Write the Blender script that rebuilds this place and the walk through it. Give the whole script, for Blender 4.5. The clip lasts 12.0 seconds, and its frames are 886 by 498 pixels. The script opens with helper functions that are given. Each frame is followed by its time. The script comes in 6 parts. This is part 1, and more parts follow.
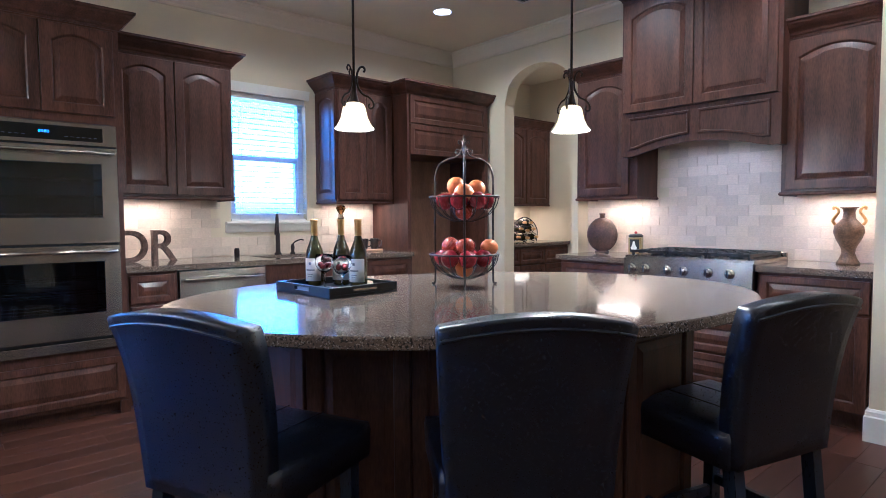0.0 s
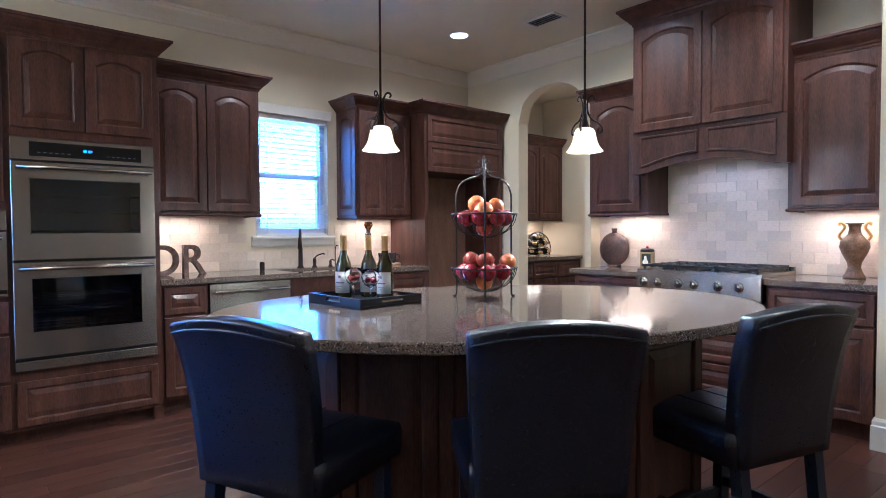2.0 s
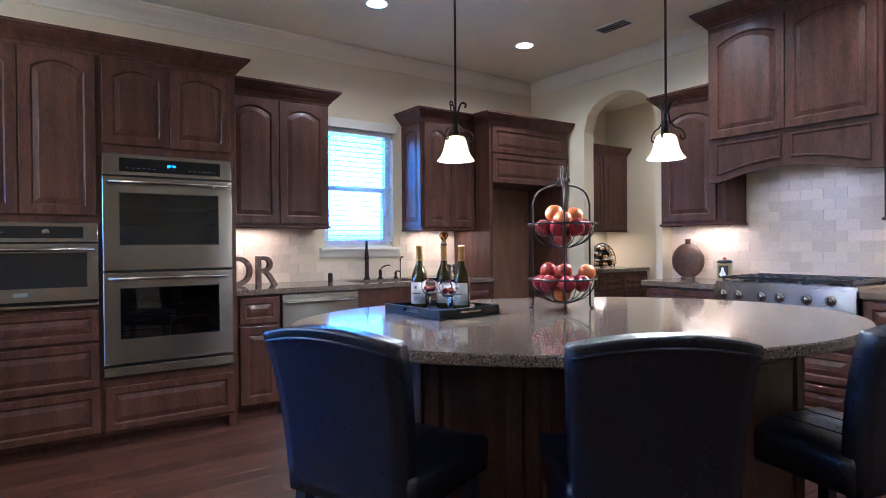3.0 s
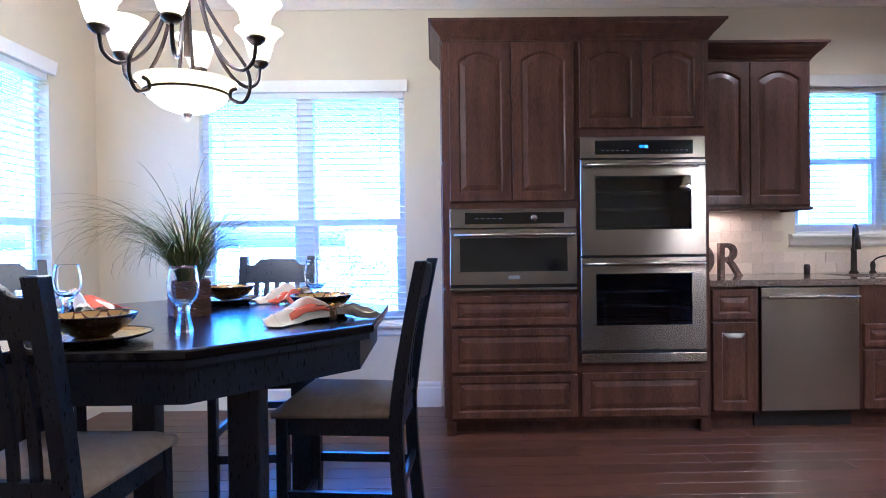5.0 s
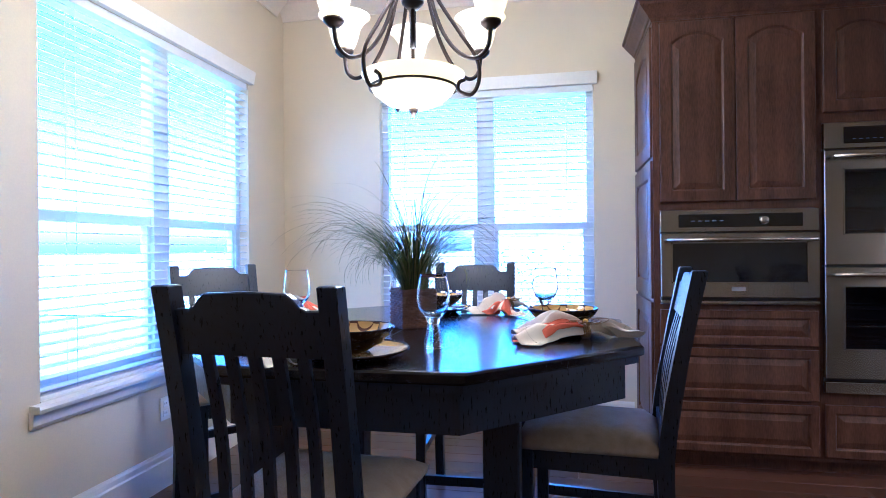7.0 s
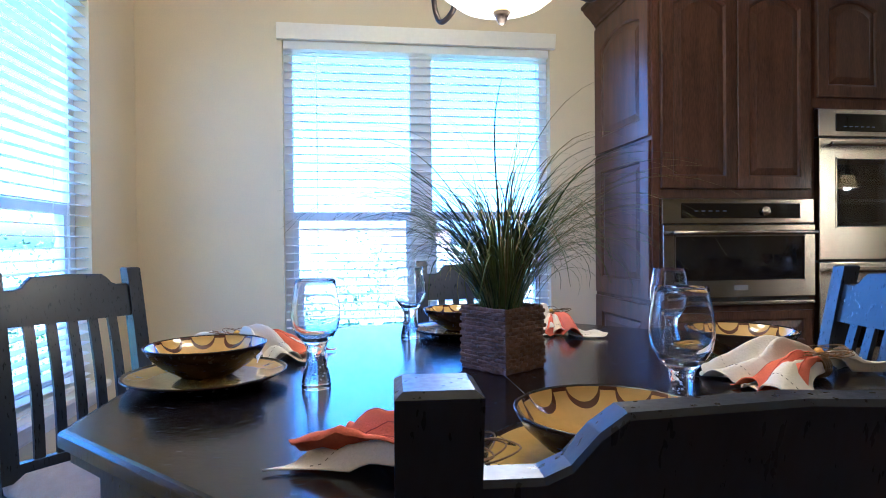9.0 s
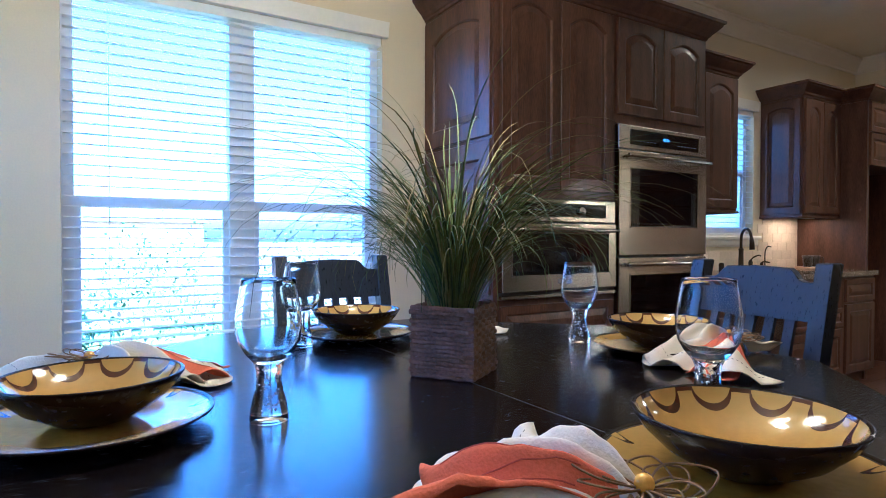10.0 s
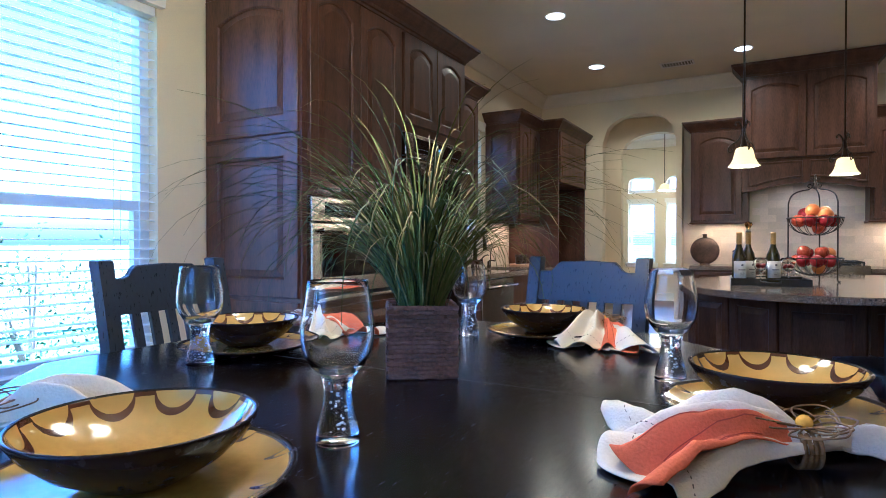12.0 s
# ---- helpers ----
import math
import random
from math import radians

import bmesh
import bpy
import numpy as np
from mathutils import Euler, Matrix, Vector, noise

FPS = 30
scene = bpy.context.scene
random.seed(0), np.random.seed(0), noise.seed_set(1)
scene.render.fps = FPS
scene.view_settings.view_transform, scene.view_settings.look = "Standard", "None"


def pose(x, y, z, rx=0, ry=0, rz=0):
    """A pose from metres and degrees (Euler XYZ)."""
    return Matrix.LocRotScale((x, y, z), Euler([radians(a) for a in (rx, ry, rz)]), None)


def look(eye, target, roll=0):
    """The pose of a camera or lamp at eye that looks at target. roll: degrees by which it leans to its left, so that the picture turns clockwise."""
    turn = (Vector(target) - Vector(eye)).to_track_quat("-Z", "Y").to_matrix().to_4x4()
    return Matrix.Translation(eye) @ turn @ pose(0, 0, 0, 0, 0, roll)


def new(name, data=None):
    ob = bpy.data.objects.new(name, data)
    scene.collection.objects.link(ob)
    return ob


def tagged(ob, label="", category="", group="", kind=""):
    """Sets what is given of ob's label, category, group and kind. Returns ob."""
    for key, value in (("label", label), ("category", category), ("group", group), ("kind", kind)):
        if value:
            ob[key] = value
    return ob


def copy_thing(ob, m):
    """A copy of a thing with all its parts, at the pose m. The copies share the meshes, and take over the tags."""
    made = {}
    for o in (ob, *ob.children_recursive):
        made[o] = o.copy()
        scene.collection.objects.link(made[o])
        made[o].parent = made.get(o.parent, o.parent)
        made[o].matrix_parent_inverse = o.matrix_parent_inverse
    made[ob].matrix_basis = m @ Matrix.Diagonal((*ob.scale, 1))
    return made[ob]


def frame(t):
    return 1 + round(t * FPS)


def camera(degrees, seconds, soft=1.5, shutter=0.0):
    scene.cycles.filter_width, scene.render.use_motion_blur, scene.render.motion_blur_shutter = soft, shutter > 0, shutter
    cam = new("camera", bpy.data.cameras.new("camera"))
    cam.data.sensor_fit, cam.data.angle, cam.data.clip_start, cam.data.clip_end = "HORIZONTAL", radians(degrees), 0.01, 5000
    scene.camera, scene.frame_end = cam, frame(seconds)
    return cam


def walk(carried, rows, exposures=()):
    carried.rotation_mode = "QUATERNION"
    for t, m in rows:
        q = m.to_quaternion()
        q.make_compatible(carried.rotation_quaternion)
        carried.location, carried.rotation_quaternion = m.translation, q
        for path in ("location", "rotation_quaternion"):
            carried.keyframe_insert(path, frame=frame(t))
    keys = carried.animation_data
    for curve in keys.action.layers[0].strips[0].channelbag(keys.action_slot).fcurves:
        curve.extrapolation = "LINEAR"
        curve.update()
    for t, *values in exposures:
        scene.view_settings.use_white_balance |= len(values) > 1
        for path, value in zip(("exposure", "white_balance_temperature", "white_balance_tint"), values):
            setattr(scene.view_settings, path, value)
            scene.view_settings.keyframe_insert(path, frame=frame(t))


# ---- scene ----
cam = camera(74.6, 12.0, soft=0.95)
PATH = [
    (0, (0.409, 0.462, 1.226), (-1.091, 1.78, 1.117), -0.3),
    (0.5, (0.453, 0.412, 1.219), (-1.047, 1.731, 1.111), -0.4),
    (1, (0.478, 0.354, 1.211), (-1.025, 1.671, 1.103), -0.4),
    (1.5, (0.486, 0.322, 1.229), (-1.026, 1.628, 1.132), -0.4),
    (2, (0.5, 0.314, 1.236), (-1.026, 1.606, 1.175), -0.3),
    (2.5, (0.477, 0.301, 1.243), (-1.072, 1.566, 1.206), -0.4),
    (2.7, (0.456, 0.286, 1.239), (-1.114, 1.525, 1.212), -0.4),
    (4.3, (0.052, -0.08, 1.162), (-1.914, 0.286, 1.147), -0.6),
    (4.5, (0.01, -0.128, 1.16), (-1.973, 0.129, 1.143), -0.5),
    (5, (-0.146, -0.292, 1.167), (-2.145, -0.265, 1.147), -0.7),
    (5.5, (-0.2, -0.373, 1.158), (-2.194, -0.529, 1.139), -0.7),
    (6, (-0.241, -0.468, 1.159), (-2.221, -0.749, 1.144), -0.8),
    (6.5, (-0.261, -0.579, 1.174), (-2.226, -0.95, 1.158), -0.7),
    (7, (-0.38, -0.735, 1.175), (-2.342, -1.123, 1.176), -0.5),
    (7.2, (-0.402, -0.777, 1.184), (-2.362, -1.175, 1.168), -0.9),
    (8.8, (-1.087, -1.48, 1.162), (-3.08, -1.325, 1.15), -0.7),
    (9, (-1.158, -1.55, 1.173), (-3.138, -1.273, 1.154), -0.5),
    (9.5, (-1.332, -1.705, 1.178), (-3.241, -1.107, 1.158), -0.5),
    (10, (-1.44, -1.861, 1.162), (-3.147, -0.818, 1.131), 0.1),
    (10.5, (-1.616, -1.946, 1.141), (-3.125, -0.634, 1.12), 0.1),
    (11, (-1.718, -2.027, 1.136), (-3.027, -0.514, 1.124), 0),
    (11.5, (-1.775, -2.146, 1.151), (-2.902, -0.493, 1.135), -0),
    (12, (-1.81, -2.216, 1.153), (-2.789, -0.472, 1.133), 0),
]
EXPOSURES = [(0.0, 4.47, 3230, 13), (2.6, 4.47, 3230, 13), (4.3, 4.47, 3260, 17), (7.2, 4.28, 3280, 17), (8.8, 3.85, 3500, 11), (10.0, 3.85, 3480, 9), (12.0, 3.95, 3480, 8)]
walk(cam, [(t, look(eye, target, roll)) for t, eye, target, roll in PATH], EXPOSURES)

# ---- world and sun ----
world = bpy.data.worlds.new("sky")
scene.world = world
world.use_nodes = True
_n = world.node_tree.nodes
_sky = _n.new("ShaderNodeTexSky")
_sky.sky_type, _sky.sun_disc = "NISHITA", False
_sky.air_density, _sky.dust_density, _sky.ozone_density = 0.7, 4.0, 1.0
_sky.sun_elevation, _sky.sun_rotation = radians(48), radians(70)
world.node_tree.links.new(_sky.outputs[0], _n["Background"].inputs[0])
_n["Background"].inputs[1].default_value = 0.15
_sun = new("sun", bpy.data.lights.new("sun", "SUN"))
_sun.data.energy, _sun.data.angle, _sun.data.color = 4.5, radians(0.5), (1.0, 0.96, 0.9)
_sun.matrix_world = look((6, 2.2, 7.1), (0, 0, 0))

WARM = (1.0, 0.585, 0.21)
LAMPS = 0.19


def lamp(name, kind, at, energy, size=0.05, target=None, colour=WARM, spot=100, wide=None):
    """A lamp: a bulb, a recessed can or a strip, of the place or added."""
    data = bpy.data.lights.new(name, kind)
    data.energy, data.color = energy * LAMPS, colour
    if kind == "AREA":
        data.shape, data.size = "RECTANGLE", size
        data.size_y = wide or size
    else:
        data.shadow_soft_size = size
    if kind == "SPOT":
        data.spot_size, data.spot_blend = radians(spot), 0.8
    ob = new(name, data)
    ob.matrix_world = look(at, target or (at[0], at[1], at[2] - 1))
    return ob


# ---- materials ----
def mat(name, colour, rough=0.5, metal=0.0, tint=0.25, scale=8.0, fine=60.0, bump=0.1, stretch=(1, 1, 1), spec=0.5,
        coat=0.0, rvar=0.08, per_object=0.0, sheen=0.0):
    """A surface with variation at two scales, in object space."""
    m = bpy.data.materials.new(name)
    m.use_nodes = True
    nt = m.node_tree
    N, L = nt.nodes, nt.links
    b = N["Principled BSDF"]
    tc = N.new("ShaderNodeTexCoord")
    mp = N.new("ShaderNodeMapping")
    mp.inputs["Scale"].default_value = stretch
    L.new(tc.outputs["Object"], mp.inputs[0])
    big, small = N.new("ShaderNodeTexNoise"), N.new("ShaderNodeTexNoise")
    big.inputs["Scale"].default_value, small.inputs["Scale"].default_value = scale, fine
    big.inputs["Detail"].default_value, small.inputs["Detail"].default_value = 6, 4
    L.new(mp.outputs[0], big.inputs["Vector"])
    L.new(mp.outputs[0], small.inputs["Vector"])
    mix = N.new("ShaderNodeMath")
    mix.operation = "ADD"
    L.new(big.outputs[0], mix.inputs[0])
    L.new(small.outputs[0], mix.inputs[1])
    ramp = N.new("ShaderNodeMapRange")
    ramp.inputs["From Min"].default_value, ramp.inputs["From Max"].default_value = 0.7, 1.3
    ramp.inputs["To Min"].default_value, ramp.inputs["To Max"].default_value = 1 - tint, 1 + tint
    L.new(mix.outputs[0], ramp.inputs[0])
    value = ramp.outputs[0]
    if per_object:
        info = N.new("ShaderNodeObjectInfo")
        vary = N.new("ShaderNodeMapRange")
        vary.inputs["To Min"].default_value, vary.inputs["To Max"].default_value = 1 - per_object, 1 + per_object
        L.new(info.outputs["Random"], vary.inputs[0])
        times = N.new("ShaderNodeMath")
        times.operation = "MULTIPLY"
        L.new(value, times.inputs[0])
        L.new(vary.outputs[0], times.inputs[1])
        value = times.outputs[0]
    hue = N.new("ShaderNodeHueSaturation")
    hue.inputs["Color"].default_value = (*colour, 1)
    L.new(value, hue.inputs["Value"])
    L.new(hue.outputs[0], b.inputs["Base Color"])
    r = N.new("ShaderNodeMapRange")
    r.inputs["From Min"].default_value, r.inputs["From Max"].default_value = 0.3, 0.7
    r.inputs["To Min"].default_value, r.inputs["To Max"].default_value = max(rough - rvar, 0.02), min(rough + rvar, 1)
    L.new(small.outputs[0], r.inputs[0])
    L.new(r.outputs[0], b.inputs["Roughness"])
    b.inputs["Metallic"].default_value = metal
    b.inputs["Specular IOR Level"].default_value = spec
    b.inputs["Coat Weight"].default_value = coat
    b.inputs["Coat Roughness"].default_value = 0.12
    b.inputs["Sheen Weight"].default_value = sheen
    if bump:
        bp = N.new("ShaderNodeBump")
        bp.inputs["Strength"].default_value, bp.inputs["Distance"].default_value = bump, 0.004
        L.new(small.outputs[0], bp.inputs["Height"])
        L.new(bp.outputs[0], b.inputs["Normal"])
    return m


def glass(name, colour=(1, 1, 1), rough=0.0, ior=1.45):
    m = bpy.data.materials.new(name)
    m.use_nodes = True
    b = m.node_tree.nodes["Principled BSDF"]
    b.inputs["Base Color"].default_value = (*colour, 1)
    b.inputs["Transmission Weight"].default_value = 1
    b.inputs["Roughness"].default_value = rough
    b.inputs["IOR"].default_value = ior
    return m


def glow(name, colour, strength, base=(0.9, 0.85, 0.75)):
    m = bpy.data.materials.new(name)
    m.use_nodes = True
    b = m.node_tree.nodes["Principled BSDF"]
    b.inputs["Base Color"].default_value = (*base, 1)
    b.inputs["Roughness"].default_value = 0.35
    b.inputs["Emission Color"].default_value = (*colour, 1)
    b.inputs["Emission Strength"].default_value = strength
    return m


def granite_material():
    m = mat("granite", (0.155, 0.120, 0.085), rough=0.10, tint=0.25, scale=25, fine=160, bump=0.0)
    nt = m.node_tree
    N, L = nt.nodes, nt.links
    b = N["Principled BSDF"]
    base = b.inputs["Base Color"].links[0].from_socket
    tc = N.new("ShaderNodeTexCoord")
    last = base
    for scale, edge, colour in ((260, 0.43, (0.03, 0.028, 0.03)), (330, 0.38, (0.40, 0.36, 0.31)), (170, 0.34, (0.08, 0.06, 0.05))):
        v = N.new("ShaderNodeTexVoronoi")
        v.inputs["Scale"].default_value, v.inputs["Randomness"].default_value = scale, 1.0
        nz = N.new("ShaderNodeTexNoise")
        nz.inputs["Scale"].default_value = scale * 0.55
        L.new(tc.outputs["Object"], v.inputs["Vector"])
        L.new(tc.outputs["Object"], nz.inputs["Vector"])
        sub = N.new("ShaderNodeMath")
        sub.operation = "LESS_THAN"
        sub.inputs[1].default_value = edge
        L.new(nz.outputs[0], sub.inputs[0])
        mx = N.new("ShaderNodeMix")
        mx.data_type = "RGBA"
        L.new(sub.outputs[0], mx.inputs["Factor"])
        L.new(last, mx.inputs[6])
        mx.inputs[7].default_value = (*colour, 1)
        last = mx.outputs[2]
    L.new(last, b.inputs["Base Color"])
    return m


def ring_pattern_material():
    """Glazed stoneware, cream-yellow with brown scallops round the rim."""
    m = mat("glazed_cream", (0.42, 0.25, 0.018), rough=0.07, tint=0.15, scale=18, fine=90, bump=0.02, coat=0.6)
    nt = m.node_tree
    N, L = nt.nodes, nt.links
    b = N["Principled BSDF"]
    base = b.inputs["Base Color"].links[0].from_socket
    tc = N.new("ShaderNodeTexCoord")
    sp = N.new("ShaderNodeSeparateXYZ")
    L.new(tc.outputs["Object"], sp.inputs[0])

    def op(kind, a, c=None):
        n = N.new("ShaderNodeMath")
        n.operation = kind
        for slot, v in ((0, a), (1, c)):
            if v is None:
                continue
            if isinstance(v, (int, float)):
                n.inputs[slot].default_value = v
            else:
                L.new(v, n.inputs[slot])
        return n.outputs[0]

    ang = op("ARCTAN2", sp.outputs[1], sp.outputs[0])
    ph = op("DIVIDE", op("ADD", op("MULTIPLY", op("FRACT", op("MULTIPLY", ang, 1.591549)), 2.0), -1.0), 0.70)
    wave = op("SQRT", op("MAXIMUM", op("SUBTRACT", 1.0, op("MULTIPLY", ph, ph)), 0.0))
    rad = op("SQRT", op("ADD", op("MULTIPLY", sp.outputs[0], sp.outputs[0]), op("MULTIPLY", sp.outputs[1], sp.outputs[1])))
    edge = op("SUBTRACT", op("DIVIDE", rad, 0.1115), op("SUBTRACT", 1.0, op("MULTIPLY", wave, 0.165)))
    band = op("LESS_THAN", op("ABSOLUTE", edge), 0.036)
    mx = N.new("ShaderNodeMix")
    mx.data_type = "RGBA"
    L.new(band, mx.inputs["Factor"])
    pool = N.new("ShaderNodeMix")
    pool.data_type = "RGBA"
    L.new(op("MULTIPLY", op("MAXIMUM", op("SUBTRACT", op("DIVIDE", rad, 0.1115), 0.45), 0.0), 1.7), pool.inputs["Factor"])
    L.new(base, pool.inputs[6])
    pool.inputs[7].default_value = (0.42, 0.285, 0.050, 1)
    L.new(pool.outputs[2], mx.inputs[6])
    mx.inputs[7].default_value = (0.060, 0.020, 0.009, 1)
    L.new(mx.outputs[2], b.inputs["Base Color"])
    return m


PAINT = mat("wall_paint", (0.68, 0.60, 0.41), rough=0.8, tint=0.04, scale=2.5, fine=140, bump=0.12, spec=0.25)
CEIL = mat("ceiling_paint", (0.78, 0.71, 0.53), rough=0.9, tint=0.05, scale=2, fine=110, bump=0.25, spec=0.2)
TRIM = mat("trim_paint", (0.78, 0.75, 0.68), rough=0.4, tint=0.03, scale=3, fine=60, bump=0.03)
CREAM = mat("crown_paint", (0.70, 0.63, 0.50), rough=0.5, tint=0.04, scale=3, fine=60, bump=0.03)
WOOD = mat("stained_cabinet_wood", (0.068, 0.031, 0.017), rough=0.45, tint=0.50, spec=0.30, scale=5, fine=55, bump=0.08, stretch=(3, 3, 0.5), coat=0.06, per_object=0.15)
WOOD_IN = mat("plain_wood_inside", (0.20, 0.115, 0.055), rough=0.5, tint=0.3, scale=4, fine=50, bump=0.05, stretch=(3, 3, 0.5))
PLANK = mat("floor_wood", (0.070, 0.030, 0.016), rough=0.36, tint=0.32, scale=3, fine=40, bump=0.012, rvar=0.03, stretch=(6, 0.7, 6), coat=0.03, per_object=0.28)
PLANK_REST = PLANK.copy()
for _nd in list(PLANK_REST.node_tree.nodes):
    if _nd.type == "OBJECT_INFO":
        _geo = PLANK_REST.node_tree.nodes.new("ShaderNodeNewGeometry")
        PLANK_REST.node_tree.links.new(_geo.outputs["Random Per Island"], _nd.outputs["Random"].links[0].to_socket)
GRANITE = granite_material()
STEEL = mat("brushed_steel", (0.38, 0.345, 0.285), rough=0.25, metal=1, tint=0.02, scale=2, fine=18, bump=0.0, stretch=(1, 1, 30), rvar=0.015)
STEEL.node_tree.nodes["Principled BSDF"].inputs["Anisotropic"].default_value = 0.8
STEEL.node_tree.nodes["Principled BSDF"].inputs["Anisotropic Rotation"].default_value = 0.25
DARKGLASS = mat("black_oven_glass", (0.006, 0.006, 0.008), rough=0.05, tint=0.2, scale=4, fine=20, bump=0, spec=0.6)
BLACK = mat("black_enamel", (0.012, 0.012, 0.013), rough=0.35, tint=0.2, scale=10, fine=80, bump=0.05)
IRON = mat("dark_bronze_iron", (0.03, 0.022, 0.018), rough=0.42, metal=0.7, tint=0.3, scale=20, fine=120, bump=0.1)
# Navy cast in these two blacks stands in for bluish veiling glare.
LEATHER = mat("black_leather", (0.008, 0.010, 0.020), rough=0.33, tint=0.25, scale=8, fine=150, bump=0.07, spec=0.6)
EBONY = mat("black_painted_wood", (0.013, 0.018, 0.036), rough=0.33, tint=0.25, scale=5, fine=60, bump=0.015, stretch=(3, 3, 0.6), coat=0.0, spec=0.42)
SEAM = mat("pale_leaf_seam", (0.10, 0.085, 0.06), rough=0.6, tint=0.2, bump=0)
TABLETOP = mat("espresso_tabletop", (0.006, 0.005, 0.007), rough=0.20, tint=0.3, scale=4, fine=60, bump=0.03, stretch=(5, 0.6, 1), coat=0.12)
FABRIC = mat("taupe_seat_fabric", (0.32, 0.255, 0.19), rough=0.95, tint=0.18, scale=30, fine=420, bump=0.6, spec=0.1, sheen=0.3)
TILE = mat("travertine_tile", (0.66, 0.56, 0.43), rough=0.45, tint=0.12, scale=9, fine=70, bump=0.12, per_object=0.12)
GROUT = mat("tile_grout", (0.62, 0.53, 0.41), rough=0.9, tint=0.08, scale=20, fine=100, bump=0.2)
BLIND = mat("white_blind_slat", (0.80, 0.80, 0.78), rough=0.45, tint=0.03, scale=4, fine=60, bump=0.02)
VINYL = mat("white_window_vinyl", (0.80, 0.80, 0.80), rough=0.4, tint=0.03, scale=4, fine=50, bump=0.02)
PANE = glass("window_glass", (1, 1, 1), 0.0, 1.05)
GLASSWARE = glass("clear_glassware", (0.99, 0.99, 1.0), 0.0, 1.38)
BLOWN = glass("clear_blown_glass", (1.0, 1.0, 1.0), 0.0, 1.28)


def thin_glass(name, clear=(0.97, 0.98, 0.99), gloss=0.085):
    """A thin blown wall: clear, with a gloss that grows towards the edge."""
    m = bpy.data.materials.new(name)
    m.use_nodes = True
    N, L = m.node_tree.nodes, m.node_tree.links
    tr, gl, fr, mx = N.new("ShaderNodeBsdfTransparent"), N.new("ShaderNodeBsdfGlossy"), N.new("ShaderNodeLayerWeight"), N.new("ShaderNodeMixShader")
    tr.inputs[0].default_value = (*clear, 1)
    gl.inputs["Roughness"].default_value = 0.02
    fr.inputs[0].default_value = 0.5
    pw, ma = N.new("ShaderNodeMath"), N.new("ShaderNodeMath")
    pw.operation, ma.operation = "POWER", "MULTIPLY_ADD"
    pw.inputs[1].default_value = 3.0
    ma.inputs[1].default_value, ma.inputs[2].default_value = 0.60, gloss
    L.new(fr.outputs["Facing"], pw.inputs[0])
    L.new(pw.outputs[0], ma.inputs[0])
    L.new(ma.outputs[0], mx.inputs[0])
    L.new(tr.outputs[0], mx.inputs[1])
    L.new(gl.outputs[0], mx.inputs[2])
    L.new(mx.outputs[0], N["Material Output"].inputs[0])
    return m


OVENGLASS = thin_glass("tinted_oven_glass", (0.6, 0.6, 0.65), 0.06)
STONEWARE = mat("dark_brown_glaze", (0.012, 0.008, 0.009), rough=0.22, tint=0.2, scale=15, fine=80, bump=0.0, coat=0.0, spec=0.16)
CREAMGLAZE = ring_pattern_material()
LINEN = mat("white_linen", (0.70, 0.65, 0.56), rough=0.9, tint=0.06, scale=12, fine=300, bump=0.4, spec=0.15)
RUST = mat("rust_orange_linen", (0.62, 0.165, 0.065), rough=0.9, tint=0.12, scale=12, fine=300, bump=0.4, spec=0.15)
TWINE = mat("twine", (0.16, 0.095, 0.03), rough=0.8, tint=0.3, scale=60, fine=300, bump=0.4)
BEAD = mat("amber_bead", (0.65, 0.38, 0.02), rough=0.2, tint=0.2, scale=40, fine=200, bump=0)
WICKER = mat("brown_wicker", (0.15, 0.078, 0.045), rough=0.7, tint=0.4, scale=25, fine=150, bump=0.4, per_object=0.25)
BLADE = mat("grass_blade", (0.105, 0.130, 0.030), rough=0.75, spec=0.2, tint=0.35, scale=14, fine=90, bump=0.05)
BLADE_DRY = mat("dry_grass_blade", (0.20, 0.17, 0.055), rough=0.75, spec=0.2, tint=0.35, scale=14, fine=90, bump=0.05)
BLADE_DARK = mat("deep_green_blade", (0.035, 0.060, 0.022), rough=0.7, spec=0.2, tint=0.35, scale=14, fine=90, bump=0.05)
BOTTLE = mat("dark_wine_bottle_glass", (0.045, 0.038, 0.006), rough=0.06, tint=0.3, scale=8, fine=40, bump=0, coat=0.5)
FOIL = mat("gold_foil", (0.55, 0.36, 0.08), rough=0.4, metal=0.6, tint=0.15, scale=30, fine=120, bump=0.1)
PAPER = mat("white_label_paper", (0.78, 0.77, 0.72), rough=0.8, tint=0.04, scale=20, fine=100, bump=0.05)
INK = mat("grey_print", (0.20, 0.20, 0.22), rough=0.8, tint=0.1, scale=20, fine=100, bump=0)
AMBER = glass("amber_stopper_glass", (0.95, 0.55, 0.05), 0.02, 1.5)
APPLE = mat("red_apple_skin", (0.17, 0.009, 0.011), rough=0.22, tint=0.5, scale=14, fine=70, bump=0.03, stretch=(2, 2, 0.5), per_object=0.3)
PEACH = mat("blush_apple_skin", (0.32, 0.055, 0.014), rough=0.25, tint=0.5, scale=14, fine=70, bump=0.03, stretch=(2, 2, 0.5), per_object=0.2)
ORANGE = mat("orange_peel", (0.58, 0.185, 0.003), rough=0.4, tint=0.12, scale=10, fine=160, bump=0.35)
CLAY = mat("aged_bronze_clay", (0.15, 0.09, 0.045), rough=0.5, tint=0.5, scale=22, fine=110, bump=0.5)
COPPER = mat("aged_copper_disc", (0.085, 0.048, 0.028), rough=0.5, tint=0.6, scale=14, fine=90, bump=0.4)
GOLD = mat("gold_leaf", (0.50, 0.30, 0.06), rough=0.35, metal=0.8, tint=0.2, scale=20, fine=100, bump=0.1)
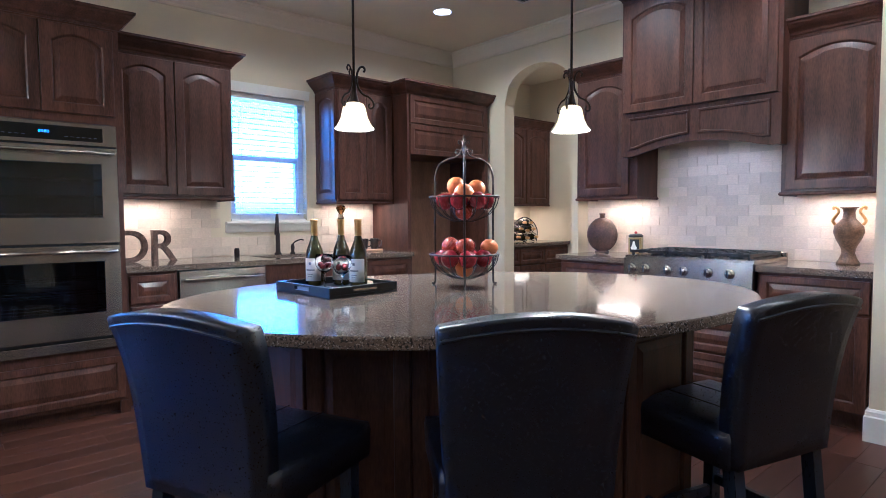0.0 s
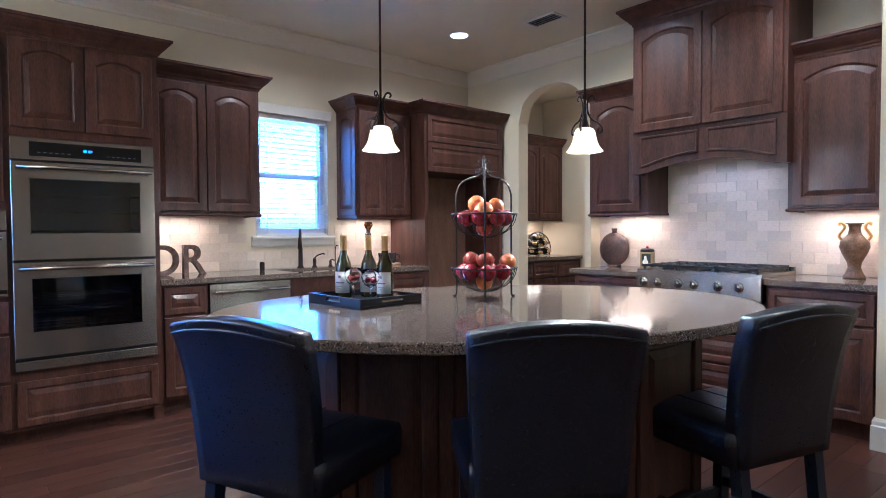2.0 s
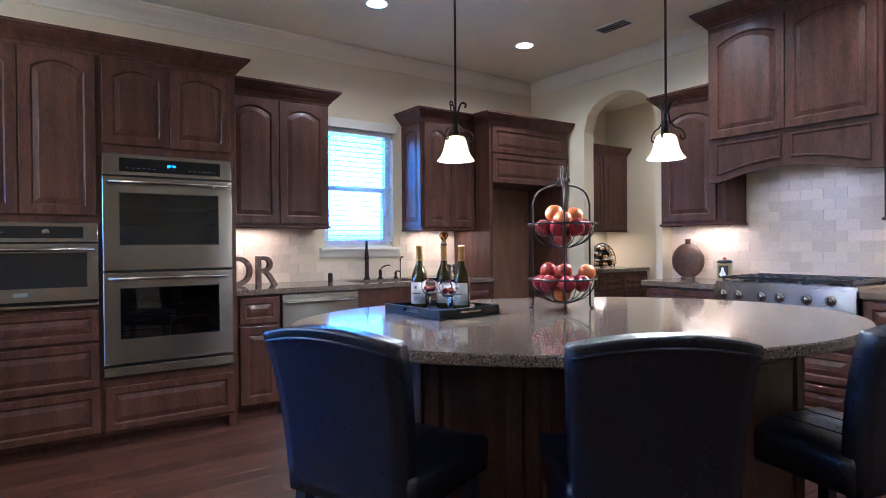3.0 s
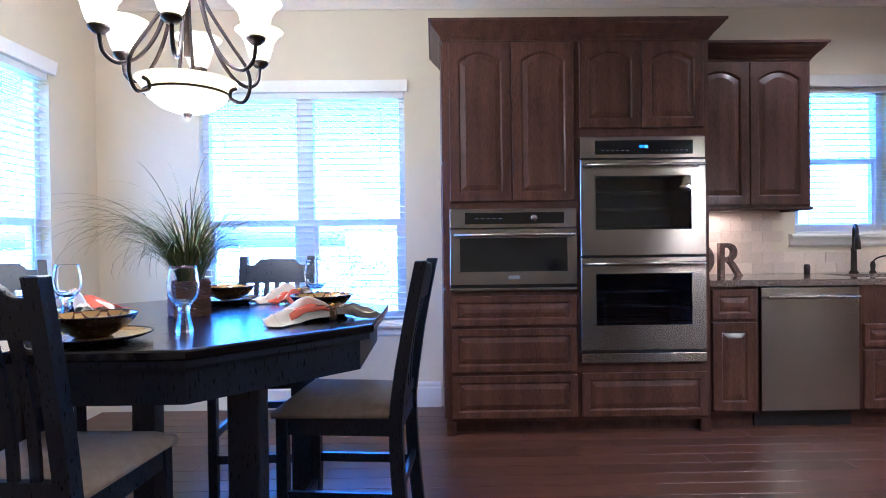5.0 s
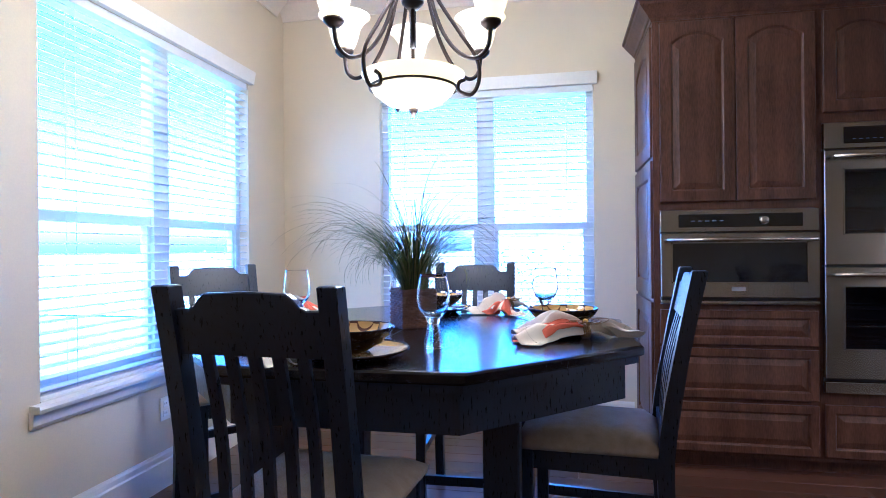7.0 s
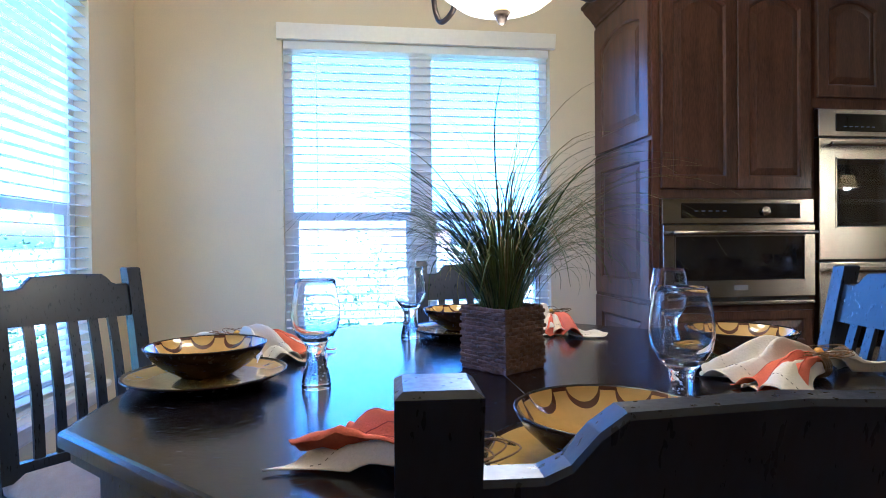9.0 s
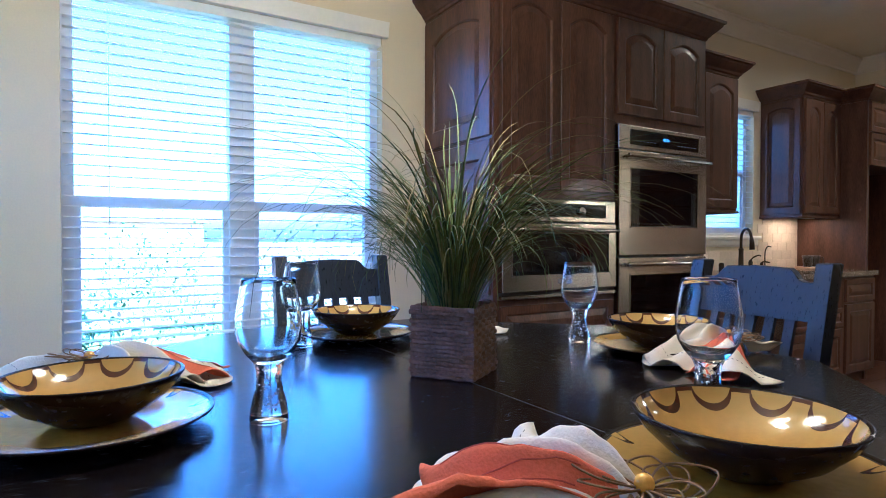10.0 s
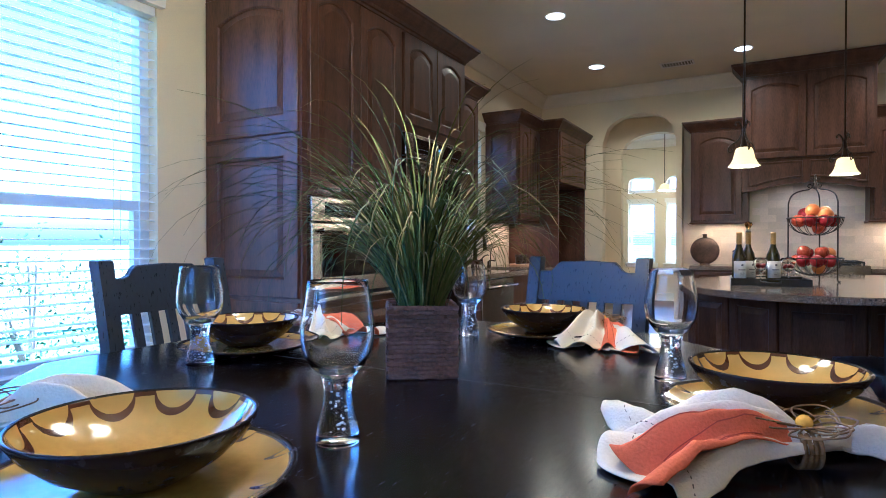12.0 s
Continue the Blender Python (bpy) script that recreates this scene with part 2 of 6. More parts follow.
FLORAL = mat("decoupage_letter", (0.13, 0.085, 0.06), rough=0.6, tint=0.7, scale=28, fine=120, bump=0.1)
CUPCLAY = mat("dark_mug_glaze", (0.03, 0.022, 0.02), rough=0.3, tint=0.3, scale=20, fine=90, bump=0.05)
BOARD = mat("pale_board_wood", (0.42, 0.27, 0.13), rough=0.5, tint=0.2, scale=6, fine=60, bump=0.05, stretch=(4, 0.6, 1))
TIN = mat("canister_paint", (0.30, 0.23, 0.07), rough=0.35, tint=0.3, scale=16, fine=80, bump=0.05)
REDKNOB = mat("red_knob", (0.35, 0.03, 0.02), rough=0.3, tint=0.1, scale=10, fine=60, bump=0)
CHOC = mat("chocolate_berry", (0.20, 0.02, 0.02), rough=0.3, tint=0.8, scale=40, fine=160, bump=0.2)
LAWN = mat("lawn_ground", (0.10, 0.14, 0.05), rough=0.95, tint=0.35, scale=0.8, fine=30, bump=0.6, spec=0.1)
PATIO = mat("patio_concrete", (0.42, 0.41, 0.39), rough=0.9, tint=0.12, scale=2, fine=60, bump=0.2)
FENCE = mat("fence_wood", (0.30, 0.22, 0.15), rough=0.85, tint=0.3, scale=4, fine=40, bump=0.2, stretch=(4, 4, 0.5))
BRICKS = mat("house_brick", (0.34, 0.20, 0.14), rough=0.9, tint=0.3, scale=5, fine=60, bump=0.3)
ROOFING = mat("roof_shingle", (0.10, 0.09, 0.085), rough=0.95, tint=0.3, scale=6, fine=40, bump=0.4)
LEAF = mat("shrub_leaf", (0.07, 0.11, 0.035), rough=0.55, tint=0.4, scale=5, fine=60, bump=0.05)
SHADE = glow("lit_alabaster_shade", (1.0, 0.47, 0.060), 0.14)
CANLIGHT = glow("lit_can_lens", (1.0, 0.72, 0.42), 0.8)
DIGITS = glow("clock_digits", (0.45, 0.7, 1.0), 0.09, (0.02, 0.02, 0.02))


# ---- mesh helpers ----
def part(name, bm, material, parent=None, label="", smooth=False, matrix=None):
    me = bpy.data.meshes.new(name)
    bmesh.ops.recalc_face_normals(bm, faces=bm.faces)
    bm.to_mesh(me)
    bm.free()
    for f in me.polygons:
        f.use_smooth = smooth
    for m in material if isinstance(material, (list, tuple)) else (material,):
        me.materials.append(m)
    ob = new(name, me)
    if parent is not None:
        ob.parent = parent
    if matrix is not None:
        ob.matrix_basis = matrix
    if label:
        tagged(ob, label=label)
    return ob


def share(name, me, parent, matrix):
    """Another piece on the same mesh."""
    ob = new(name, me)
    ob.parent = parent
    ob.matrix_basis = matrix
    return ob


def root(name, m, label, category, group="", kind=""):
    ob = new(name)
    ob.empty_display_size = 0.1
    ob.matrix_world = m
    return tagged(ob, label, category, group, kind)


def box(bm, x0, x1, y0, y1, z0, z1, bev=0.0, slot=0):
    v = [bm.verts.new(p) for p in ((x0, y0, z0), (x1, y0, z0), (x1, y1, z0), (x0, y1, z0), (x0, y0, z1), (x1, y0, z1), (x1, y1, z1), (x0, y1, z1))]
    fs = [bm.faces.new([v[i] for i in q]) for q in ((3, 2, 1, 0), (4, 5, 6, 7), (0, 1, 5, 4), (1, 2, 6, 5), (2, 3, 7, 6), (3, 0, 4, 7))]
    for f in fs:
        f.material_index = slot
    if bev:
        es = {e for f in fs for e in f.edges}
        bmesh.ops.bevel(bm, geom=list(es), offset=bev, segments=2, affect="EDGES", profile=0.5)
    return bm


def boxes(*args, bev=0.0):
    bm = bmesh.new()
    for a in args:
        box(bm, *a, bev=bev)
    return bm


def bridge(bm, loops, closed=True, cap0=False, cap1=False):
    """Skin over rings of equal count."""
    rings = [[bm.verts.new(p) for p in lp] for lp in loops]
    n = len(rings[0])
    for a, b in zip(rings, rings[1:]):
        for i in range(n if closed else n - 1):
            j = (i + 1) % n
            try:
                bm.faces.new((a[i], a[j], b[j], b[i]))
            except ValueError:
                pass
    if cap0:
        bm.faces.new(rings[0][::-1])
    if cap1:
        bm.faces.new(rings[-1])
    return rings


def lathe(profile, n=32, bm=None, centre=(0, 0, 0)):
    """Turn (radius, height) points round the z axis; a radius of 0 closes it."""
    bm = bm or bmesh.new()
    cx, cy, cz = centre
    rings = []
    for r, z in profile:
        if r < 1e-5:
            rings.append([bm.verts.new((cx, cy, cz + z))])
        else:
            rings.append([bm.verts.new((cx + r * math.cos(2 * math.pi * i / n), cy + r * math.sin(2 * math.pi * i / n), cz + z)) for i in range(n)])
    for a, b in zip(rings, rings[1:]):
        for i in range(n):
            j = (i + 1) % n
            if len(a) == 1 and len(b) == 1:
                continue
            if len(a) == 1:
                bm.faces.new((a[0], b[j], b[i]))
            elif len(b) == 1:
                bm.faces.new((a[i], a[j], b[0]))
            else:
                bm.faces.new((a[i], a[j], b[j], b[i]))
    return bm


def tube(points, radius, bm=None, n=8, flat=1.0, caps=True):
    """A round (or flattened) bar along points; radius may be a list."""
    bm = bm or bmesh.new()
    pts = [Vector(p) for p in points]
    rad = radius if isinstance(radius, (list, tuple)) else [radius] * len(pts)
    side = None
    loops = []
    for i, p in enumerate(pts):
        d = (pts[min(i + 1, len(pts) - 1)] - pts[max(i - 1, 0)]).normalized()
        ref = side if side is not None else (Vector((0, 0, 1)) if abs(d.z) < 0.9 else Vector((1, 0, 0)))
        a = d.cross(ref).cross(d)
        a = a.normalized() if a.length > 1e-6 else d.orthogonal().normalized()
        side = a
        b = d.cross(a)
        loops.append([p + rad[i] * (math.cos(2 * math.pi * k / n) * a + flat * math.sin(2 * math.pi * k / n) * b) for k in range(n)])
    bridge(bm, loops, True, caps, caps)
    return bm


def spline(points, n=6):
    """Smooth points through the given ones."""
    P = [Vector(p) for p in points]
    P = [2 * P[0] - P[1], *P, 2 * P[-1] - P[-2]]
    out = []
    for i in range(1, len(P) - 2):
        for k in range(n):
            t = k / n
            a, b, c, d = P[i - 1 : i + 3]
            out.append(0.5 * ((2 * b) + (c - a) * t + (2 * a - 5 * b + 4 * c - d) * t * t + (3 * b - a - 3 * c + d) * t**3))
    out.append(P[-2])
    return out


def prism(poly, z0, z1, bm=None, bev=0.0):
    """A flat polygon of (x, y) pulled up from z0 to z1."""
    bm = bm or bmesh.new()
    loops = [[(x, y, z0) for x, y in poly]]
    if bev:
        c = [sum(p[k] for p in poly) / len(poly) for k in (0, 1)]
        ins = [(x + (c[0] - x) * bev / max(math.hypot(x - c[0], y - c[1]), 1e-6), y + (c[1] - y) * bev / max(math.hypot(x - c[0], y - c[1]), 1e-6)) for x, y in poly]
        loops = [[(x, y, z0) for x, y in ins], [(x, y, z0 + bev) for x, y in poly], [(x, y, z1 - bev) for x, y in poly], [(x, y, z1) for x, y in ins]]
    else:
        loops.append([(x, y, z1) for x, y in poly])
    bridge(bm, loops, True, True, True)
    return bm


def sweep(profile, path, bm=None, side=1, closed=False, caps=True):
    """Carry an (out, up) profile along a path of (x, y) with mitred corners."""
    bm = bm or bmesh.new()
    P = [Vector((x, y)) for x, y in path]
    n = len(P)
    loops = []
    for i, p in enumerate(P):
        prev = P[i - 1] if i > 0 or closed else None
        nxt = P[(i + 1) % n] if i < n - 1 or closed else None
        ns = []
        for a, b in ((prev, p), (p, nxt)):
            if a is not None and b is not None:
                d = (b - a).normalized()
                ns.append(Vector((d.y, -d.x)) * side)
        m = sum(ns, Vector((0, 0)))
        m = m.normalized()
        m = m / max(m.dot(ns[0]), 0.2)
        loops.append([(p.x + m.x * o, p.y + m.y * o, u) for o, u in profile])
    if closed:
        loops.append(loops[0])
    bridge(bm, loops, True, caps and not closed, caps and not closed)
    return bm


def ball(bm, c, r, u=10, v=7, sq=(1, 1, 1)):
    prof = [(0, -r)] + [(r * math.cos(-math.pi / 2 + math.pi * i / v), r * math.sin(-math.pi / 2 + math.pi * i / v)) for i in range(1, v)] + [(0, r)]
    k = len(bm.verts)
    lathe(prof, u, bm)
    bm.verts.ensure_lookup_table()
    for w in bm.verts[k:]:
        w.co = Vector((w.co.x * sq[0] + c[0], w.co.y * sq[1] + c[1], w.co.z * sq[2] + c[2]))
    return bm


# ---- the room ----
W, N_, S, E_, H = -4.30, 4.90, -2.68, 4.2, 2.965
TH = 0.14


def wall_cells(bm, lo, hi, z0, z1, holes, place):
    """A wall between lo and hi with rectangular holes (a, b, za, zb); place(a, b, za, zb) adds one block."""
    cuts = sorted({lo, hi, *[h[0] for h in holes], *[h[1] for h in holes]})
    for a, b in zip(cuts, cuts[1:]):
        inside = sorted([h for h in holes if h[0] <= a + 1e-6 and h[1] >= b - 1e-6], key=lambda h: h[2])
        z = z0
        for h in inside:
            if h[2] > z:
                place(a, b, z, h[2])
            z = h[3]
        if z < z1:
            place(a, b, z, z1)


def arch_block(bm, x0, x1, y0, y1, spring, crown, top, n=16):
    """The masonry over an arched opening."""
    loops = []
    for i in range(n + 1):
        x = x0 + (x1 - x0) * i / n
        s = (2 * i / n - 1)
        z = spring + (crown - spring) * math.sqrt(max(0, 1 - s * s)) ** 0.9
        loops.append([(x, y0, z), (x, y0, top), (x, y1, top), (x, y1, z)])
    bridge(bm, loops, True, True, True)


WIN_B = (-1.955, -0.50, 0.60, 2.25)   # breakfast window in the west wall: y0, y1, z0, z1
WIN_K = (2.30, 2.985, 1.20, 2.26)     # window over the sink
WIN_A = (-3.80, -2.26, 0.60, 2.25)    # breakfast window in the south wall: x0, x1, z0, z1

bm = bmesh.new()
wall_cells(bm, S - TH, N_ + TH, 0, H + 0.1, [WIN_B, WIN_K], lambda a, b, c, d: box(bm, W - TH, W, a, b, c, d))
tagged(part("wall_west", bm, PAINT), "beige painted wall with two blind-covered windows", "wall", kind="structure")
bm = bmesh.new()
wall_cells(bm, W, E_, 0, H + 0.1, [WIN_A], lambda a, b, c, d: box(bm, a, b, S - TH, S, c, d))
tagged(part("wall_south", bm, PAINT), "beige painted wall with a double window", "wall", kind="structure")
ARCH = (-3.545, -2.728, 2.33, 2.655)
NA, XA = 4.755, -2.665   # face of the wall round the arch, and where it steps back behind the range
bm = bmesh.new()
wall_cells(bm, W, XA, 0, H + 0.1, [(ARCH[0], ARCH[1], 0, H + 0.1)], lambda a, b, c, d: box(bm, a, b, NA, NA + TH, c, d))
arch_block(bm, ARCH[0], ARCH[1], NA, NA + TH, ARCH[2], ARCH[3], H + 0.1)
box(bm, XA, E_, N_, N_ + TH, 0, H + 0.1)
box(bm, XA, -2.05, NA, N_, 2.47, H + 0.1)
box(bm, ARCH[1] + 0.004, XA, NA + TH, N_ + TH, 0, H + 0.1)
tagged(part("wall_north", bm, PAINT), "beige painted wall with an arched passage", "wall", kind="structure")
# Unseen wall, added to close the open east side and hold the light in.
bm = boxes((E_, E_ + TH, S - TH, N_ + TH, 0, H + 0.1))
tagged(part("wall_east", bm, PAINT), "plain beige wall added out of view to close the room", "wall", kind="structure")
bm = boxes((-0.40, -0.26, 4.24, N_ - 0.002, 0, H))
tagged(part("wall_return", bm, PAINT), "short beige wall end beside the counter", "wall", kind="structure")
bm = boxes((W, E_, S, N_, H, H + 0.08))
tagged(part("ceiling", bm, CEIL), "flat taupe painted ceiling", "ceiling", kind="structure")
bm = boxes((-5.2, E_ + TH, S - TH, 10.2, -0.12, -0.012))
tagged(part("subfloor", bm, PLANK), "dark subfloor under the hardwood planks", "floor", kind="structure")

# butler's pantry and dining room beyond the arch
PX, PY = -4.65, 6.45
bm = boxes((PX - TH, PX, NA + TH, PY, 0, 2.95), (-2.45, -2.31, N_ + TH, PY, 0, 2.95), (PX, W, NA + TH - 0.1, NA + TH, 0, 2.95))
tagged(part("wall_pantry", bm, PAINT), "beige painted pantry wall", "wall", kind="structure")
bm = bmesh.new()
A2 = (-3.70, -2.72, 2.42, 2.72)
wall_cells(bm, -8.0, 0.5, 0, 3.2, [(A2[0], A2[1], 0, 3.2)], lambda a, b, c, d: box(bm, a, b, PY, PY + TH, c, d))
arch_block(bm, A2[0], A2[1], PY, PY + TH, A2[2], A2[3], 3.2)
tagged(part("wall_pantry_end", bm, PAINT), "beige painted wall with a second arch", "wall", kind="structure")
tagged(part("ceiling_pantry", boxes((PX, -2.45, NA + TH, PY, 2.95, 3.03)), CEIL), "taupe painted pantry ceiling", "ceiling", kind="structure")
bm = bmesh.new()
D1, D2 = (-4.33, -3.80), (-3.60, -3.07)
holes = [(a, b, 0.76, 1.97) for a, b in (D1, D2)] + [(a, b, 2.16, 2.5) for a, b in (D1, D2)]
wall_cells(bm, -8.0, 0.5, 0, 3.3, holes, lambda a, b, c, d: box(bm, a, b, 10.0, 10.0 + TH, c, d))
for a, b in (D1, D2):
    arch_block(bm, a, b, 10.001, 10.0 + TH - 0.001, 2.36, 2.495, 2.505)
tagged(part("wall_dining", bm, PAINT), "beige dining room wall with tall arched windows", "wall", kind="structure")
tagged(part("wall_dining_side", boxes((-8.14, -8.0, PY, 10.14, 0, 3.3), (0.5, 0.64, PY, 10.14, 0, 3.3)), PAINT), "beige dining room side walls", "wall", kind="structure")
tagged(part("ceiling_dining", boxes((-8.0, 0.5, PY + TH, 10.0, 3.2, 3.3)), TRIM), "pale dining room ceiling", "ceiling", kind="structure")

# mouldings
CROWN = [(0, -0.135), (0.012, -0.135), (0.018, -0.115), (0.05, -0.075), (0.085, -0.04), (0.095, -0.02), (0.105, -0.018), (0.105, 0), (0, 0)]


def crown_run(name, path, z, mtl, label):
    bm = sweep([(o, z + u) for o, u in CROWN], path, side=1)
    return tagged(part(name, bm, mtl), label, "crown moulding", kind="structure")


e = 0.002
crown_run("trim_crown", [(W + e, S + e), (W + e, NA - e), (-2.07, NA - e)], H - e, CREAM, "cream crown moulding along the ceiling")
crown_run("trim_crown_south", [(E_ - e, S + e), (W + 0.11, S + e)], H - e, CREAM, "cream crown moulding over the breakfast window")
crown_run("trim_crown_range", [(-0.93, N_ - e), (-0.405, N_ - e)], H - e, CREAM, "cream crown moulding beside the range hood")
crown_run("trim_crown_dining", [(-7.9, 10.0 - e), (0.4, 10.0 - e)], 3.195, TRIM, "white crown moulding in the dining room")
BASE = [(0, 0), (0.018, 0), (0.018, 0.135), (0.012, 0.142), (0.012, 0.165), (0.006, 0.18), (0, 0.18)]


def base_run(name, path, label="white profiled baseboard along the wall"):
    return tagged(part(name, sweep(BASE, path, side=1), TRIM), label, "baseboard", kind="structure")


base_run("baseboard_west", [(W + e, S + 0.02), (W + e, -0.26)])
base_run("baseboard_south", [(E_ - 0.02, S + e), (W + e, S + e)])
base_run("baseboard_return", [(-0.402, 4.30), (-0.402, 4.238), (-0.258, 4.238), (-0.258, N_)])
base_run("baseboard_arch", [(-3.69, NA - e), (ARCH[0] + e, NA - e), (ARCH[0] + e, NA + TH + e), (-3.72, NA + TH + e)])
base_run("baseboard_pantry", [(-3.99, PY - e), (A2[0] + e, PY - e), (A2[0] + e, PY + TH + e), (-7.9, PY + TH + e)])
base_run("baseboard_dining", [(-7.9, 10 - e), (0.4, 10 - e)])
tagged(part("trim_chair_rail", sweep([(0, 0.86), (0.02, 0.87), (0.03, 0.90), (0.02, 0.93), (0, 0.94)], [(-7.9, 10 - e), (-4.42, 10 - e)]), TRIM), "white chair rail in the dining room", "chair rail", kind="structure")


# ---- windows with blinds ----
def window(name, m, w, h, label, double=False, rail=0.44, sill=True, depth=TH):
    """A vinyl sash window in its opening; local x to the right seen from inside, -y into the room, origin at the sill's inner left corner."""
    top = root(name, m, label, "window", kind="structure")
    f = 0.045
    fy0, fy1 = depth - 0.075, depth - 0.015
    fr = bmesh.new()
    box(fr, 0, w, fy0, fy1, 0, f), box(fr, 0, w, fy0, fy1, h - f, h)
    box(fr, 0, f, fy0, fy1, f, h - f), box(fr, w - f, w, fy0, fy1, f, h - f)
    part("window_frame", fr, VINYL, top)
    bays = [(f, w - f)]
    if double:
        mid = w * 0.505
        part("mullion", boxes((mid - 0.06, mid + 0.06, fy0 - 0.01, fy1, f, h - f), bev=0.004), VINYL, top)
        bays = [(f, mid - 0.06), (mid + 0.06, w - f)]
    for a, b in bays:
        zr = h * rail
        s = bmesh.new()
        box(s, a, b, fy0 + 0.01, fy1 - 0.01, zr - 0.02, zr + 0.02)
        box(s, a, a + 0.025, fy0 + 0.01, fy1 - 0.012, f, zr - 0.02), box(s, b - 0.025, b, fy0 + 0.01, fy1 - 0.012, f, zr - 0.02)
        box(s, a, b, fy0 + 0.008, fy1 - 0.014, f - 0.01, f + 0.03)
        part("sash", s, VINYL, top)
        for z0, z1 in ((f + 0.03, zr - 0.02), (zr + 0.02, h - f)):
            p = part("pane", boxes((a + 0.001, b - 0.001, fy0 + 0.028, fy0 + 0.032, z0, z1)), PANE, top)
            p.visible_shadow = False
    if sill:
        sl = sweep([(-0.0, 0.0), (0.045, 0.0), (0.05, -0.012), (0.045, -0.028), (0.02, -0.03), (0.018, -0.075), (0.008, -0.09), (-0.0, -0.09)],
                   [(-0.05, -0.002), (w + 0.05, -0.002)], side=1)
        part("window_sill", sl, TRIM, top)
        part("sill_board", boxes((0.002, w - 0.002, -0.002, fy0, -0.001, 0.006)), TRIM, top)
    return top


def blinds(m, w, h, label, drop=None, step=0.044, valance=True, tilt=4):
    """Horizontal two-inch blinds; local frame as for window()."""
    top = root("window_blind", m, label, "blind", "white horizontal blinds")
    drop = drop or h
    if valance:
        part("valance", sweep([(0, h - 0.005), (0.03, h - 0.005), (0.034, h + 0.02), (0.04, h + 0.05), (0.044, h + 0.072), (0, h + 0.072)],
                              [(-0.022, -0.003), (w + 0.022, -0.003)], side=1), TRIM, top)
    part("headrail", boxes((0.006, w - 0.006, 0.005, 0.055, h - 0.045, h - 0.004)), BLIND, top)
    sl = bmesh.new()
    loops = []
    for k in range(7):
        y = -0.024 + 0.048 * k / 6
        z = 0.0025 * (1 - (y / 0.024) ** 2)
        loops.append((y, z))
    ring = [(y, z + 0.0012) for y, z in loops] + [(y, z - 0.0012) for y, z in loops[::-1]]
    bridge(sl, [[(0.008, y, z) for y, z in ring], [(w - 0.008, y, z) for y, z in ring]], True, True, True)
    tm = pose(0, 0, 0, tilt, 0, 0)
    zs = []
    z = h - 0.07
    while z > h - drop + 0.03:
        zs.append(z)
        z -= step
    first = None
    for z in zs:
        mm = Matrix.Translation((0, 0.032, z)) @ tm
        if first is None:
            first = part("slat", sl, BLIND, top, matrix=mm)
        else:
            share("slat", first.data, top, mm)
    part("bottom_rail", boxes((0.008, w - 0.008, 0.008, 0.056, h - drop + 0.004, h - drop + 0.02), bev=0.003), BLIND, top)
    for fx in ((0.12, 0.5, 0.88) if w > 1 else (0.15, 0.85)):
        cord = bmesh.new()
        for yy in (0.007, 0.057):
            tube([(w * fx, yy, h - drop + 0.02), (w * fx, yy, h - 0.045)], 0.0011, cord, 5)
        part("ladder_cord", cord, BLIND, top)
    return top


mW = lambda y, z: pose(W, y, z, 0, 0, 90)
mS = lambda x, z: pose(x, S, z, 0, 0, 180)
window("window_1", mW(WIN_B[0], WIN_B[2]), WIN_B[1] - WIN_B[0], WIN_B[3] - WIN_B[2], "white double vinyl window with a profiled sill", True)
window("window_2", mS(WIN_A[1], WIN_A[2]), WIN_A[1] - WIN_A[0], WIN_A[3] - WIN_A[2], "white double vinyl window facing the patio", True)
window("window_3", mW(WIN_K[0], WIN_K[2]), WIN_K[1] - WIN_K[0], WIN_K[3] - WIN_K[2], "white single-hung window over the sink", rail=0.5)
blinds(mW(WIN_B[0], WIN_B[2]), WIN_B[1] - WIN_B[0], WIN_B[3] - WIN_B[2], "open white two-inch blind in the breakfast window")
blinds(mS(WIN_A[1], WIN_A[2]), WIN_A[1] - WIN_A[0], WIN_A[3] - WIN_A[2], "open white two-inch blind in the patio window")
blinds(mW(WIN_K[0], WIN_K[2]), WIN_K[1] - WIN_K[0], WIN_K[3] - WIN_K[2], "open white blind in the window over the sink")
for a, b in (D1, D2):
    window("window_dining", pose(a, 10.0, 0.76), b - a, 1.21, "tall white dining room window", rail=0.48)
    window("window_dining_arch", pose(a, 10.0, 2.16), b - a, 0.34, "arched transom window over a tall window", rail=0.98, sill=False)
    blinds(pose(a, 10.0, 0.76), b - a, 1.21, "half-open white blind in a dining room window", valance=True)


# ---- cabinet joinery ----
def panel_front(w, h, rail=0.058, rise=0.0, t=0.02, n=10):
    """A raised-panel door or drawer front: local x 0..w, z 0..h, front at y = -t."""
    def loop(m, y, outer=False):
        rise_ = 0 if outer else rise
        x0, x1, z0, z1 = m, w - m, m, h - m
        pts = [(x0, y, z0), (x1, y, z0)]
        for i in range(n + 1):
            s = 1 - 2 * i / n
            pts.append(((x0 + x1) / 2 + s * (x1 - x0) / 2, y, z1 - rise_ * s * s))
        return pts
    bm = bmesh.new()
    lean = min(rail, w * 0.24, h * 0.24)
    g = min(0.028, 0.10 * w, 0.16 * h)
    bridge(bm, [loop(0, 0, True), loop(0, -t + 0.003, True), loop(0.003, -t, True), loop(lean - 0.006, -t), loop(lean, -t + 0.004), loop(lean + 0.004, -t + 0.011),
                loop(lean + 0.006, -t + 0.011), loop(lean + 0.006 + g, -t + 0.003), loop(lean + 0.008 + g, -t + 0.002)], True, True, True)
    return bm


